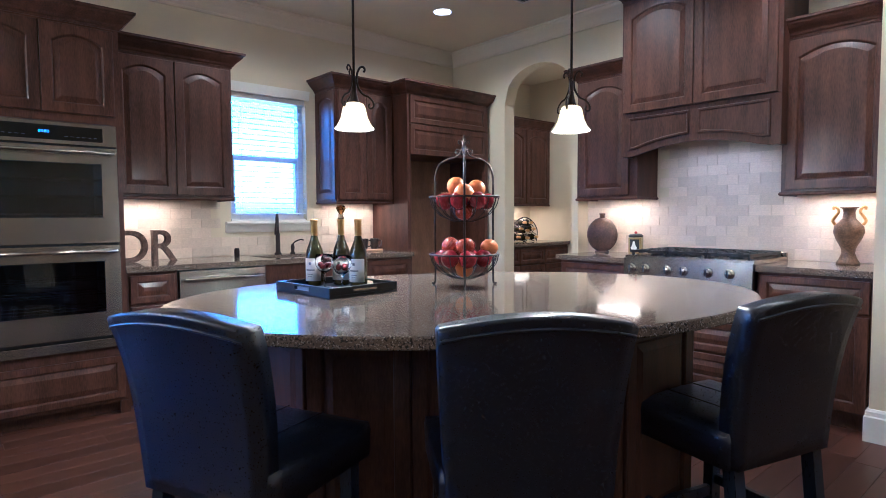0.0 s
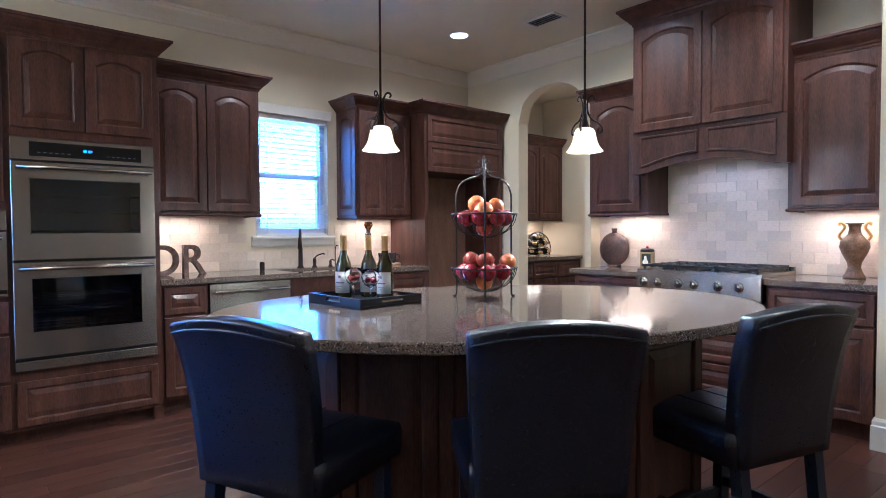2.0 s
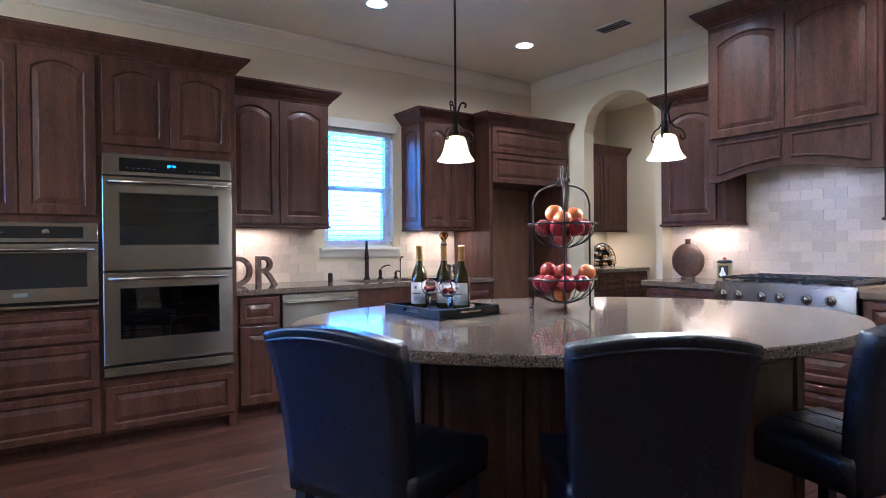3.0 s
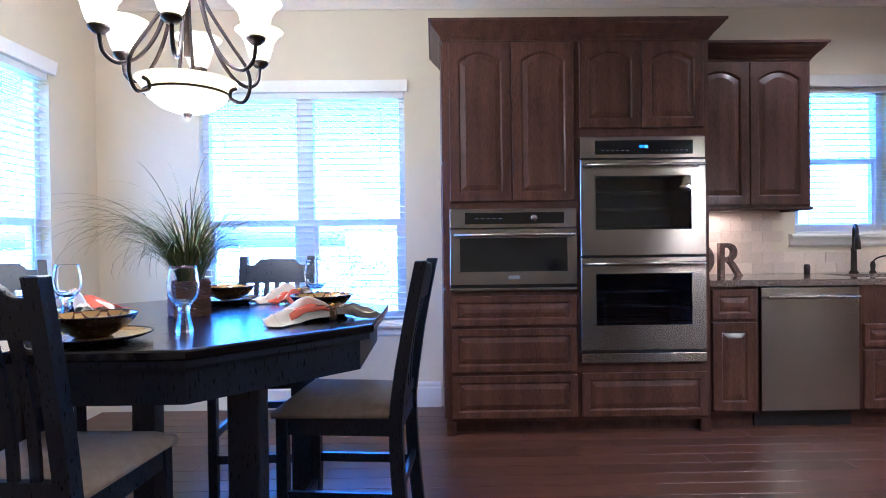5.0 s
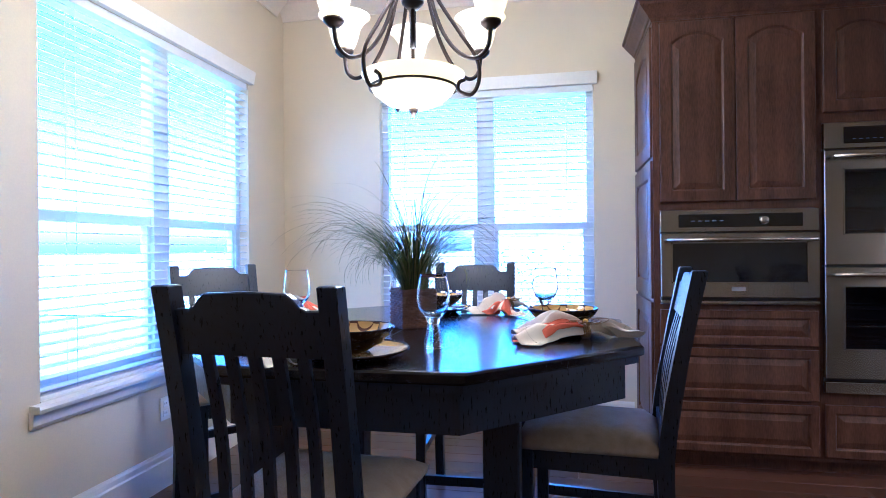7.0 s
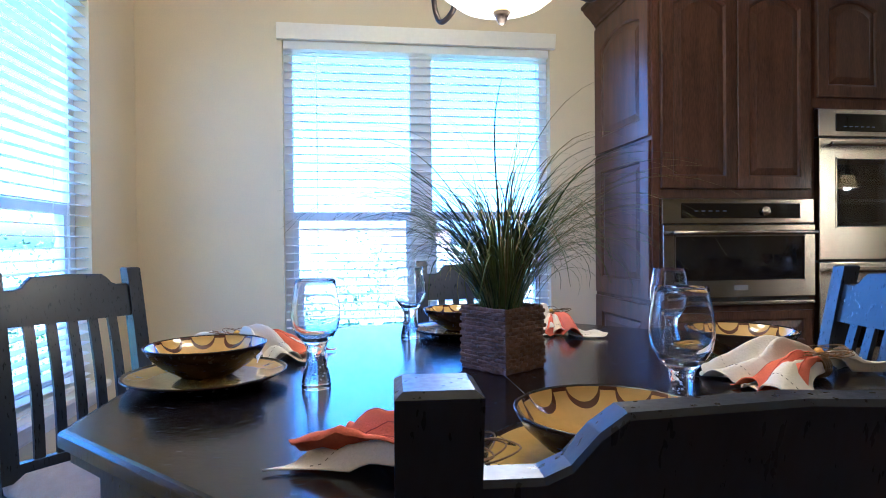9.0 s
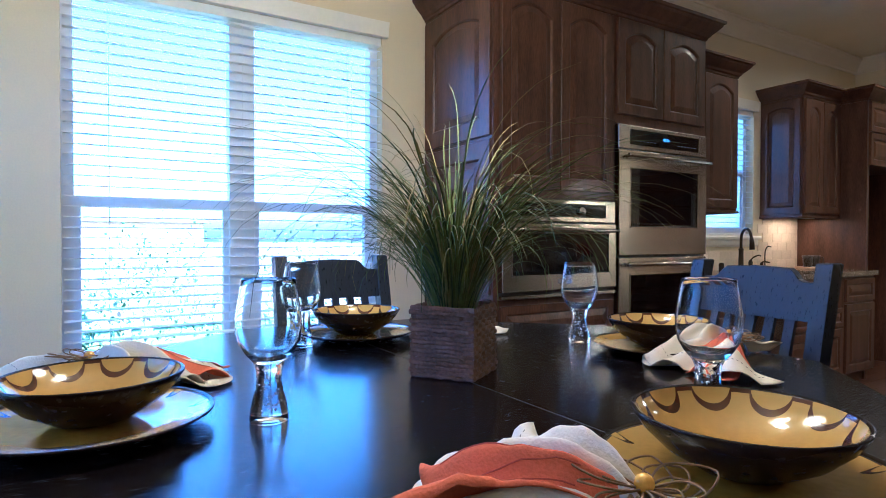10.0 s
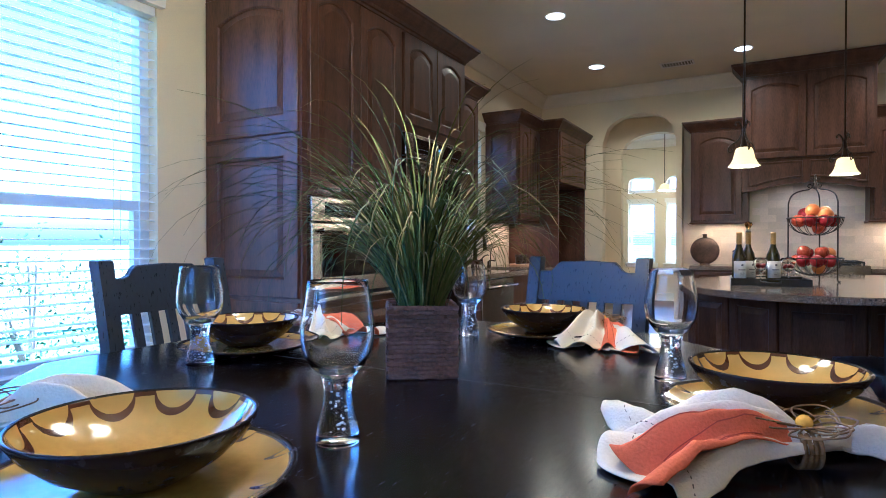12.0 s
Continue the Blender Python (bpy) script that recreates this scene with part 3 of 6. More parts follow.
CABCROWN = [(0, 0), (0.006, 0), (0.010, 0.014), (0.018, 0.018), (0.026, 0.032), (0.050, 0.055), (0.068, 0.075), (0.074, 0.088), (0.084, 0.092), (0.086, 0.108), (0.0, 0.108)]
RAIL = [(0, -0.022), (0.006, -0.022), (0.012, -0.016), (0.012, -0.008), (0.005, 0.0), (0, 0.0)]


def cabinet(name, m, w, d, h, label, fronts, crown="", rail="", toe=0.0, category="cabinet", group="", body=None, crown_scale=1.0):
    """A cabinet with face frame. Local x right, front at y = 0, back at y = d. fronts: (x0, x1, z0, z1, rise). crown and rail name the sides they turn: l, f, r."""
    top = root(name, m, label, category, group)
    if body is None:
        bm = bmesh.new()
        box(bm, 0, w, 0, d - 0.003, toe, h)
        if toe:
            box(bm, 0.0, w, 0.075, d - 0.003, 0, toe)
        part("body", bm, WOOD, top)
    for x0, x1, z0, z1, rise in fronts:
        part("drawer_front" if z1 - z0 < 0.3 else "door", panel_front(x1 - x0, z1 - z0, 0.06 if z1 - z0 > 0.3 else 0.045, rise), WOOD, top, matrix=pose(x0, -0.001, z0))
    for key, prof, z, nm in ((crown, [(a * crown_scale, b * crown_scale) for a, b in CABCROWN], h - 0.004, "crown_moulding"), (rail, RAIL, 0.0, "light_rail")):
        if key:
            path = [(0, 0), (w, 0)]
            if "l" in key:
                path = [(0, d - 0.004), *path]
            if "r" in key:
                path = [*path, (w, d - 0.004)]
            part(nm, sweep([(o, z + u) for o, u in prof], path, side=1), WOOD, top)
    return top


# west run: tall oven cabinet
FX = -3.655          # face of the tall cabinet
TY0, TY1 = -0.232, 1.372
TW = TY1 - TY0
CT = 2.385
tall = cabinet("tall_oven_cabinet", pose(FX, TY0, 0, 0, 0, 90), TW, FX - W, CT, "tall dark-stained oven and microwave cabinet with arched doors",
               [(0.035, 0.405, 1.415, 2.365, 0.05), (0.41, 0.785, 1.415, 2.365, 0.05), (0.82, 1.19, 1.85, 2.365, 0.045), (1.195, 1.57, 1.85, 2.365, 0.045),
                (0.03, 0.79, 0.665, 0.845, 0), (0.03, 0.79, 0.385, 0.645, 0), (0.03, 0.79, 0.105, 0.362, 0), (0.82, 1.575, 0.105, 0.37, 0)],
               crown="lfr", body=True)
bm = bmesh.new()
dD = FX - W
for nm, a in (("carcass", (0, TW, 0.42, dD - 0.003, 0.08, CT)), ("end_board", (0, 0.02, 0.05, 0.42, 0.08, CT)), ("end_board", (TW - 0.02, TW, 0.05, 0.42, 0.08, CT)), ("divider", (0.79, 0.81, 0.05, 0.42, 0.10, CT - 0.02)), ("bottom_board", (0.02, TW - 0.02, 0.05, 0.42, 0.08, 0.10)), ("top_board", (0.02, TW - 0.02, 0.05, 0.42, CT - 0.02, CT)), ("bottom_rail", (0, TW, 0, 0.05, 0.08, 0.43)), ("stile", (0, 0.03, 0, 0.05, 0.43, CT)), ("stile", (TW - 0.035, TW, 0, 0.05, 0.43, CT)),
          ("stile", (0.79, 0.815, 0, 0.05, 0.43, CT)), ("rail", (0.03, 0.79, 0, 0.05, 1.372, CT)), ("rail", (0.815, TW - 0.035, 0, 0.05, 1.80, CT)), ("rail", (0.03, 0.79, 0, 0.05, 0.43, 0.873)),
          ("toe_board", (0.02, TW - 0.02, 0.075, dD - 0.003, 0, 0.08)), ("foot", (0, 0.055, -0.004, 0.02, 0, 0.08)), ("foot", (TW - 0.055, TW, -0.004, 0.02, 0, 0.08)), ("end_foot", (0, 0.02, 0.02, dD - 0.003, 0, 0.08)), ("end_foot", (TW - 0.02, TW, 0.02, dD - 0.003, 0, 0.08))):
    part(nm, boxes(a), WOOD, tall)
sidew = dD - 0.03
for z0, z1, rise in ((0.90, 1.64, 0.0), (1.66, 2.36, 0.05), (0.10, 0.88, 0.0)):
    part("side_panel", panel_front(sidew, z1 - z0, 0.09, rise, 0.014), WOOD, tall, matrix=pose(0.001, dD - 0.015, z0, 0, 0, -90))


def oven(m, w, h, label, name, double):
    """A built-in steel oven: local x right, front at y = 0 going to -y."""
    top = root(name, m, label, "oven")
    if double:
        part("body", boxes((0.004, w - 0.004, 0.36, 0.40, 0.004, h - 0.004), (0.004, 0.06, 0.001, 0.36, 0.004, h - 0.004), (w - 0.06, w - 0.004, 0.001, 0.36, 0.004, h - 0.004),
                           (0.06, w - 0.06, 0.001, 0.36, 0.004, 0.15), (0.06, w - 0.06, 0.001, 0.36, 0.57, 0.74), (0.06, w - 0.06, 0.001, 0.36, 1.15, h - 0.004)), BLACK, top)
        for z in (0.24, 0.33, 0.42, 0.82, 0.93, 1.03):
            bm = bmesh.new()
            for y in (0.03, 0.17, 0.33):
                tube([(0.07, y, z), (w - 0.07, y, z)], 0.0035, bm, 6)
            for i in range(19):
                x = 0.09 + i * (w - 0.18) / 18
                tube([(x, 0.03, z + 0.005), (x, 0.33, z + 0.005)], 0.0018, bm, 5)
            part("oven_rack", bm, STEEL, top, "chrome wire oven rack", smooth=True)
    else:
        part("body", boxes((0.004, w - 0.004, 0.0, 0.045, 0.004, h - 0.004)), BLACK, top)
    ph = 0.13 if double else 0.115
    cp = part("control_panel", boxes((0, w, -0.028, 0.0, h - ph, h), bev=0.004), STEEL, top)
    part("display_glass", boxes((w * 0.12, w * 0.90, -0.032, -0.027, h - ph + 0.025, h - 0.022), bev=0.002), DARKGLASS, cp)
    if double:
        bm = bmesh.new()
        x = w * 0.475
        for dx, segs in ((0, (1, 1)), (0.012, (1, 1)), (0.028, (1, 0)), (0.040, (1, 1))):
            box(bm, x + dx, x + dx + 0.008, -0.0335, -0.032, h - ph + 0.075, h - ph + 0.077)
            box(bm, x + dx, x + dx + 0.0018, -0.0335, -0.032, h - ph + 0.062, h - ph + 0.077)
            box(bm, x + dx + 0.006, x + dx + 0.008, -0.0335, -0.032, h - ph + 0.062, h - ph + 0.077)
        part("clock_digits", bm, DIGITS, cp)
        bm = bmesh.new()
        for i in range(6):
            box(bm, w * 0.17 + i * 0.03, w * 0.17 + i * 0.03 + 0.016, -0.0328, -0.032, h - ph + 0.045, h - ph + 0.048)
        part("button_print", bm, INK, cp)
        bm = bmesh.new()
        for i in range(6):
            box(bm, w * 0.64 + i * 0.03, w * 0.64 + i * 0.03 + 0.016, -0.0328, -0.032, h - ph + 0.045, h - ph + 0.048)
        part("button_print", bm, INK, cp)
        doors = [(0.075, 0.632), (0.645, h - ph - 0.008)]
    else:
        knob = lathe([(0, 0), (0.022, 0), (0.022, 0.012), (0.018, 0.018), (0, 0.018)], 20)
        part("knob", knob, STEEL, cp, smooth=True, matrix=pose(w * 0.66, -0.032, h - ph / 2, 90))
        doors = [(0.035, h - ph - 0.006)]
        bm = bmesh.new()
        for i in range(5):
            box(bm, w * 0.2 + i * 0.035, w * 0.2 + i * 0.035 + 0.018, -0.0332, -0.032, h - ph / 2 - 0.002, h - ph / 2 + 0.002)
        part("button_print", bm, INK, cp)
    for z0, z1 in doors:
        hd = z1 - z0
        bm = bmesh.new()
        gx0, gx1 = (w * 0.11, w * 0.89) if double else (w * 0.07, w * 0.93)
        gz0, gz1 = (z0 + hd * 0.26, z1 - hd * 0.16) if double else (z0 + hd * 0.22, z1 - hd * 0.14)
        rect = lambda x0, x1, c0, c1, y: [(x0, y, c0), (x1, y, c0), (x1, y, c1), (x0, y, c1)]
        bridge(bm, [rect(0, w, z0, z1, 0.0), rect(0, w, z0, z1, -0.031), rect(0.003, w - 0.003, z0 + 0.003, z1 - 0.003, -0.034), rect(gx0, gx1, gz0, gz1, -0.034), rect(gx0, gx1, gz0, gz1, 0.0), rect(0, w, z0, z1, 0.0)])
        door = part("oven_door", bm, STEEL, top)
        part("door_glass", boxes((gx0 + 0.001, gx1 - 0.001, -0.031, -0.006, gz0 + 0.001, gz1 - 0.001)) if not double else boxes((gx0 + 0.001, gx1 - 0.001, -0.031, -0.027, gz0 + 0.001, gz1 - 0.001)), OVENGLASS if double else DARKGLASS, door)
        tr = bmesh.new()
        for a in ((gx0, gx0 + 0.006, gz0, gz1), (gx1 - 0.006, gx1, gz0, gz1), (gx0, gx1, gz0, gz0 + 0.006), (gx0, gx1, gz1 - 0.006, gz1)):
            box(tr, a[0], a[1], -0.0365, -0.030, a[2], a[3])
        part("glass_trim", tr, STEEL, door)
        hb = tube([(0.025, -0.078, z1 - 0.035), (w - 0.025, -0.078, z1 - 0.035)], 0.0105, n=12)
        for x in (0.05, w - 0.05):
            tube([(x, -0.034, z1 - 0.035), (x, -0.078, z1 - 0.035)], 0.008, hb, 8)
        part("handle", hb, STEEL, door, smooth=True)
        part("badge", boxes((w * 0.455, w * 0.545, -0.0355, -0.033, z0 + hd * 0.10, z0 + hd * 0.10 + 0.022)), STEEL if double else INK, door)
    part("bottom_trim", boxes((0, w, -0.03, 0.0, 0.0, doors[0][0] - 0.018), bev=0.003), STEEL, top)
    return top


oven(pose(FX + 0.004, 0.581, 0.435, 0, 0, 90), 0.757, 1.357, "stainless steel double wall oven with dark glass doors", "double_wall_oven", True)
oven(pose(FX + 0.004, -0.203, 0.878, 0, 0, 90), 0.762, 0.49, "stainless steel built-in microwave oven", "built_in_microwave", False)

# west run: wall cabinets
UX, UZ, UT = -3.955, 1.38, 2.345
cabinet("wall_cabinet", pose(UX, 1.374, UZ, 0, 0, 90), 0.815, UX - W, UT - UZ, "dark-stained wall cabinet with two arched doors over the letters", [(0.02, 0.403, 0.015, UT - UZ - 0.02, 0.05), (0.408, 0.795, 0.015, UT - UZ - 0.02, 0.05)], crown="fr", rail="fr", group="kitchen wall cabinets")
cabc = cabinet("wall_cabinet", pose(UX, 3.085, UZ - 0.01, 0, 0, 90), 0.60, UX - W, UT - UZ, "dark-stained wall cabinet with two arched doors beside the fridge recess", [(0.02, 0.298, 0.015, UT - UZ - 0.02, 0.045), (0.302, 0.58, 0.015, UT - UZ - 0.02, 0.045)], crown="lf", rail="lf", group="kitchen wall cabinets")
part("side_panel", panel_front(UX - W - 0.02, UT - UZ - 0.03, 0.055, 0.03, 0.012), WOOD, cabc, matrix=pose(0.001, UX - W - 0.012, 0.015, 0, 0, -90))

# fridge enclosure, empty
RX, RY0, RY1, RT = -3.745, 3.69, 4.72, 2.335
fr = root("fridge_surround", pose(RX, RY0, 0, 0, 0, 90), "dark-stained fridge surround with an empty recess", "cabinet")
dR, wR = RX - W, RY1 - RY0
part("side_panel", boxes((0, 0.04, 0, dR - 0.003, 0, RT)), WOOD, fr)
part("side_panel", boxes((wR - 0.04, wR, 0, dR - 0.003, 0, RT)), WOOD, fr)
part("top_box", boxes((0.04, wR - 0.04, 0.002, dR - 0.003, 1.80, RT)), WOOD, fr)
part("door", panel_front(wR - 0.05, 0.25, 0.05, 0), WOOD, fr, matrix=pose(0.025, -0.001, 2.075))
part("door", panel_front(wR - 0.05, 0.27, 0.05, 0), WOOD, fr, matrix=pose(0.025, -0.001, 1.795))
part("recess_lining", boxes((0.041, wR - 0.041, dR - 0.03, dR - 0.005, 0.0, 1.80)), WOOD_IN, fr)
part("crown_moulding", sweep([(o, RT - 0.004 + u) for o, u in CABCROWN], [(0, dR - 0.004), (0, 0), (wR, 0), (wR, dR - 0.004)], side=1), WOOD, fr)

# west run: base cabinets, dishwasher, worktop with sink
BX = -3.685
BH = 0.88
cabinet("base_cabinet", pose(BX, 1.376, 0, 0, 0, 90), 0.31, BX - W, BH, "narrow dark-stained base cabinet with a drawer", [(0.02, 0.29, 0.68, 0.86, 0), (0.02, 0.29, 0.12, 0.66, 0)], toe=0.1, group="kitchen base cabinets")
cabinet("base_cabinet", pose(BX, 2.312, 0, 0, 0, 90), 0.86, BX - W, 0.66, "dark-stained sink base cabinet", [(0.02, 0.84, 0.50, 0.64, 0), (0.02, 0.425, 0.12, 0.48, 0), (0.432, 0.84, 0.12, 0.48, 0)], toe=0.1, group="kitchen base cabinets")
cabinet("base_cabinet", pose(BX, 3.174, 0, 0, 0, 90), 0.513, BX - W, BH, "dark-stained base cabinet beside the fridge recess", [(0.02, 0.49, 0.68, 0.86, 0), (0.02, 0.49, 0.12, 0.66, 0)], toe=0.1, group="kitchen base cabinets")
part("sink_front", boxes((0, 0.86, 0, 0.02, 0.66, BH)), WOOD, bpy.data.objects["base_cabinet.001"])
dw = root("dishwasher", pose(BX - 0.005, 1.69, 0, 0, 0, 90), "stainless steel dishwasher under the granite counter", "dishwasher")
part("body", boxes((0.003, 0.613, 0.0, 0.55, 0.1, 0.875)), BLACK, dw)
part("kick_plate", boxes((0.003, 0.613, 0.06, 0.08, 0.0, 0.1)), BLACK, dw)
dr = part("door", boxes((0.006, 0.610, -0.022, 0.0, 0.115, 0.872), bev=0.004), STEEL, dw)
hb = tube([(0.03, -0.062, 0.815), (0.586, -0.062, 0.815)], 0.011, n=12)
for x in (0.06, 0.556):
    tube([(x, -0.02, 0.815), (x, -0.062, 0.815)], 0.008, hb, 8)
part("handle", hb, STEEL, dr, smooth=True)
part("badge", boxes((0.04, 0.085, -0.0235, -0.02, 0.15, 0.158)), STEEL, dr)


def slab(name, rects, label, z0=0.882, z1=0.920):
    bm = bmesh.new()
    for r in rects:
        box(bm, r[0], r[1], r[2], r[3], z0, z1)
    return tagged(part(name, bm, GRANITE), label, "worktop")


CX = BX + 0.035
SK = (2.38, 2.98, -4.14, -3.76)
slab("granite_worktop", [(W + 0.003, CX, 1.374, SK[0]), (W + 0.003, SK[2], SK[0], SK[1]), (SK[3], CX, SK[0], SK[1]), (W + 0.003, CX, SK[1], 3.688)], "speckled granite worktop with an undermount sink cut-out")
bm = bmesh.new()
for a in ((SK[2] - 0.01, SK[3] + 0.01, SK[0] - 0.01, SK[1] + 0.01, 0.68, 0.69), (SK[2] - 0.012, SK[2], SK[0] - 0.01, SK[1] + 0.01, 0.69, 0.881), (SK[3], SK[3] + 0.012, SK[0] - 0.01, SK[1] + 0.01, 0.69, 0.881),
          (SK[2], SK[3], SK[0] - 0.012, SK[0], 0.69, 0.881), (SK[2], SK[3], SK[1], SK[1] + 0.012, 0.69, 0.881)):
    box(bm, *a)
tagged(part("sink_basin", bm, BLACK), "dark undermount sink basin below the window", "sink")

# north run: range wall
NF = 4.30            # face of the base cabinets
ND = N_ - NF
NU = 4.585           # face of the wall cabinets
cabinet("base_cabinet", pose(-2.50, NF, 0), 0.60, ND, BH, "dark-stained base cabinet beside the arch", [(0.02, 0.58, 0.68, 0.86, 0), (0.02, 0.58, 0.12, 0.66, 0)], toe=0.1, group="kitchen base cabinets")
cabinet("base_cabinet", pose(-1.898, NF, 0), 0.893, ND, 0.761, "dark-stained drawer base under the rangetop", [(0.02, 0.87, 0.55, 0.72, 0), (0.02, 0.87, 0.335, 0.53, 0), (0.02, 0.87, 0.12, 0.315, 0)], toe=0.1, group="kitchen base cabinets")
cabinet("base_cabinet", pose(-1.003, NF, 0), 0.60, ND, BH, "dark-stained base cabinet beside the wall end", [(0.02, 0.58, 0.68, 0.86, 0), (0.02, 0.58, 0.12, 0.66, 0)], toe=0.1, group="kitchen base cabinets")
slab("granite_worktop", [(-2.53, -1.90, NF - 0.035, N_ - 0.003)], "speckled granite worktop beside the arch")
slab("granite_worktop", [(-1.003, -0.403, NF - 0.035, N_ - 0.003)], "speckled granite worktop beside the rangetop")
u3 = cabinet("wall_cabinet", pose(-2.555, NU, UZ), 0.555, N_ - NU, UT - UZ, "dark-stained wall cabinet with one arched door beside the arch", [(0.03, 0.49, 0.015, UT - UZ - 0.02, 0.055)], crown="lf", rail="lfr", group="kitchen wall cabinets")
cabinet("wall_cabinet", pose(-0.98, NU, UZ - 0.005), 0.575, N_ - NU, UT - UZ, "dark-stained wall cabinet with one arched door beside the hood", [(0.03, 0.545, 0.015, UT - UZ - 0.02, 0.055)], crown="f", rail="lf", group="kitchen wall cabinets")

# range hood
HF = 4.46
hx0, hx1 = -2.06, -0.945
hood = root("range_hood", pose(hx0, HF, 0), "dark-stained wooden range hood with arched apron reaching the ceiling", "range hood")
hw, hd = hx1 - hx0, N_ - HF
part("body", boxes((0, hw, 0.0, hd - 0.003, 2.0, H - 0.004)), WOOD, hood)
for a, b in ((0.025, hw / 2 - 0.003), (hw / 2 + 0.003, hw - 0.025)):
    part("door", panel_front(b - a, 0.80, 0.06, 0.055), WOOD, hood, matrix=pose(a, -0.001, 2.0))
bm = bmesh.new()
loops = []
for i in range(17):
    s = 2 * i / 16 - 1
    x = 0.0 + hw * i / 16
    z = 1.675 + 0.075 * max(0, 1 - (s / 0.82) ** 2)
    loops.append([(x, -0.0, z), (x, -0.0, 1.998), (x, 0.03, 1.998), (x, 0.03, z)])
bridge(bm, loops, True, True, True)
part("apron", bm, WOOD, hood)
for a, b in ((0.06, hw / 2 - 0.03), (hw / 2 + 0.03, hw - 0.06)):
    bm = bmesh.new()
    n = 10
    rows = []
    for mgn, y in ((0, -0.001), (0.004, -0.010), (0.014, -0.010), (0.018, -0.004), (0.020, -0.003)):
        pts = []
        for i in range(n + 1):
            x = a + mgn + (b - a - 2 * mgn) * i / n
            s = 2 * x / hw - 1
            pts.append((x, y, 1.725 + mgn + 0.075 * max(0, 1 - (s / 0.82) ** 2)))
        pts += [(b - mgn, y, 1.965 - mgn), (a + mgn, y, 1.965 - mgn)]
        rows.append(pts)
    bridge(bm, rows, True, True, True)
    part("apron_panel", bm, WOOD, hood)
part("side_panel", boxes((0, 0.03, 0.03, hd - 0.003, 1.675, 1.998)), WOOD, hood)
part("side_panel", boxes((hw - 0.03, hw, 0.03, hd - 0.003, 1.675, 1.998)), WOOD, hood)
part("crown_moulding", sweep([(o * 1.15, H - 0.006 - 0.125 + u * 1.15) for o, u in CABCROWN], [(0, hd - 0.004), (0, 0), (hw, 0), (hw, hd - 0.004)], side=1), WOOD, hood)
part("vent_liner", boxes((0.03, hw - 0.03, 0.03, hd - 0.004, 1.80, 1.82)), STEEL, hood)

# rangetop
rg = root("rangetop", pose(-1.895, NF - 0.06, 0.762), "stainless steel six-burner rangetop with black grates", "rangetop")
rw, rd = 0.885, 0.63
bm = boxes((0, rw, 0.0, rd - 0.03, 0.0, 0.185))
bmesh.ops.bevel(bm, geom=[ed for ed in bm.edges if abs(ed.verts[0].co.y) < 1e-4 and abs(ed.verts[1].co.y) < 1e-4 and ed.verts[0].co.z > 0.1 and ed.verts[1].co.z > 0.1], offset=0.02, segments=4, affect="EDGES")
part("body", bm, STEEL, rg)
part("back_trim", boxes((0.01, rw - 0.01, rd - 0.03, rd - 0.005, 0.17, 0.21)), STEEL, rg)
bm = bmesh.new()
for i in range(3):
    x0 = 0.03 + i * (rw - 0.06) / 3
    x1 = x0 + (rw - 0.06) / 3 - 0.008
    for y in (0.05, 0.19, 0.31, 0.43, 0.57):
        box(bm, x0, x1, y, y + 0.014, 0.205, 0.222)
    for f in (0.0, 0.22, 0.48, 0.74, 0.955):
        xx = x0 + f * (x1 - x0)
        box(bm, xx, xx + 0.012, 0.05, 0.584, 0.200, 0.220)
    for xx in (x0, x1 - 0.014):
        for y in (0.06, 0.56):
            box(bm, xx, xx + 0.014, y, y + 0.014, 0.185, 0.205)
part("grate", bm, BLACK, rg)
for i in range(3):
    for y in (0.17, 0.45):
        part("burner_cap", lathe([(0, 0.016), (0.04, 0.014), (0.045, 0.006), (0.045, 0), (0, 0)], 20), BLACK, rg, smooth=True, matrix=pose(0.03 + (i + 0.5) * (rw - 0.06) / 3, y, 0.185))
for i, fx in enumerate((0.075, 0.195, 0.375, 0.505, 0.69, 0.845)):
    kn = lathe([(0, 0.034), (0.018, 0.034), (0.021, 0.028), (0.024, 0.008), (0.031, 0.006), (0.033, 0), (0, 0)], 24)
    k = part("knob", kn, STEEL, rg, smooth=True, matrix=pose(rw * fx, -0.0, 0.095, 90))
    part("pointer", boxes((-0.004, 0.004, -0.022, 0.022, 0.033, 0.040)), BLACK, k)

# pantry cabinets seen through the arch
cabinet("base_cabinet", pose(-4.03, N_ + TH + 0.02, 0, 0, 0, 90), 1.38, 0.62, BH, "dark-stained pantry base cabinet with drawers", [(0.02, 0.46, 0.68, 0.86, 0), (0.47, 0.91, 0.68, 0.86, 0), (0.92, 1.36, 0.68, 0.86, 0), (0.02, 0.46, 0.12, 0.66, 0), (0.47, 0.91, 0.12, 0.66, 0), (0.92, 1.36, 0.12, 0.66, 0)], toe=0.1, group="pantry cabinets")
cabinet("wall_cabinet", pose(-4.32, N_ + TH + 0.02, UZ, 0, 0, 90), 1.38, 0.33, 0.93, "dark-stained pantry wall cabinet with arched doors", [(0.02, 0.46, 0.015, 0.91, 0.05), (0.47, 0.91, 0.015, 0.91, 0.05), (0.92, 1.36, 0.015, 0.91, 0.05)], crown="f", rail="f", group="pantry cabinets")
slab("granite_worktop", [(-4.647, -3.995, N_ + TH + 0.004, PY - 0.003)], "speckled granite pantry worktop")


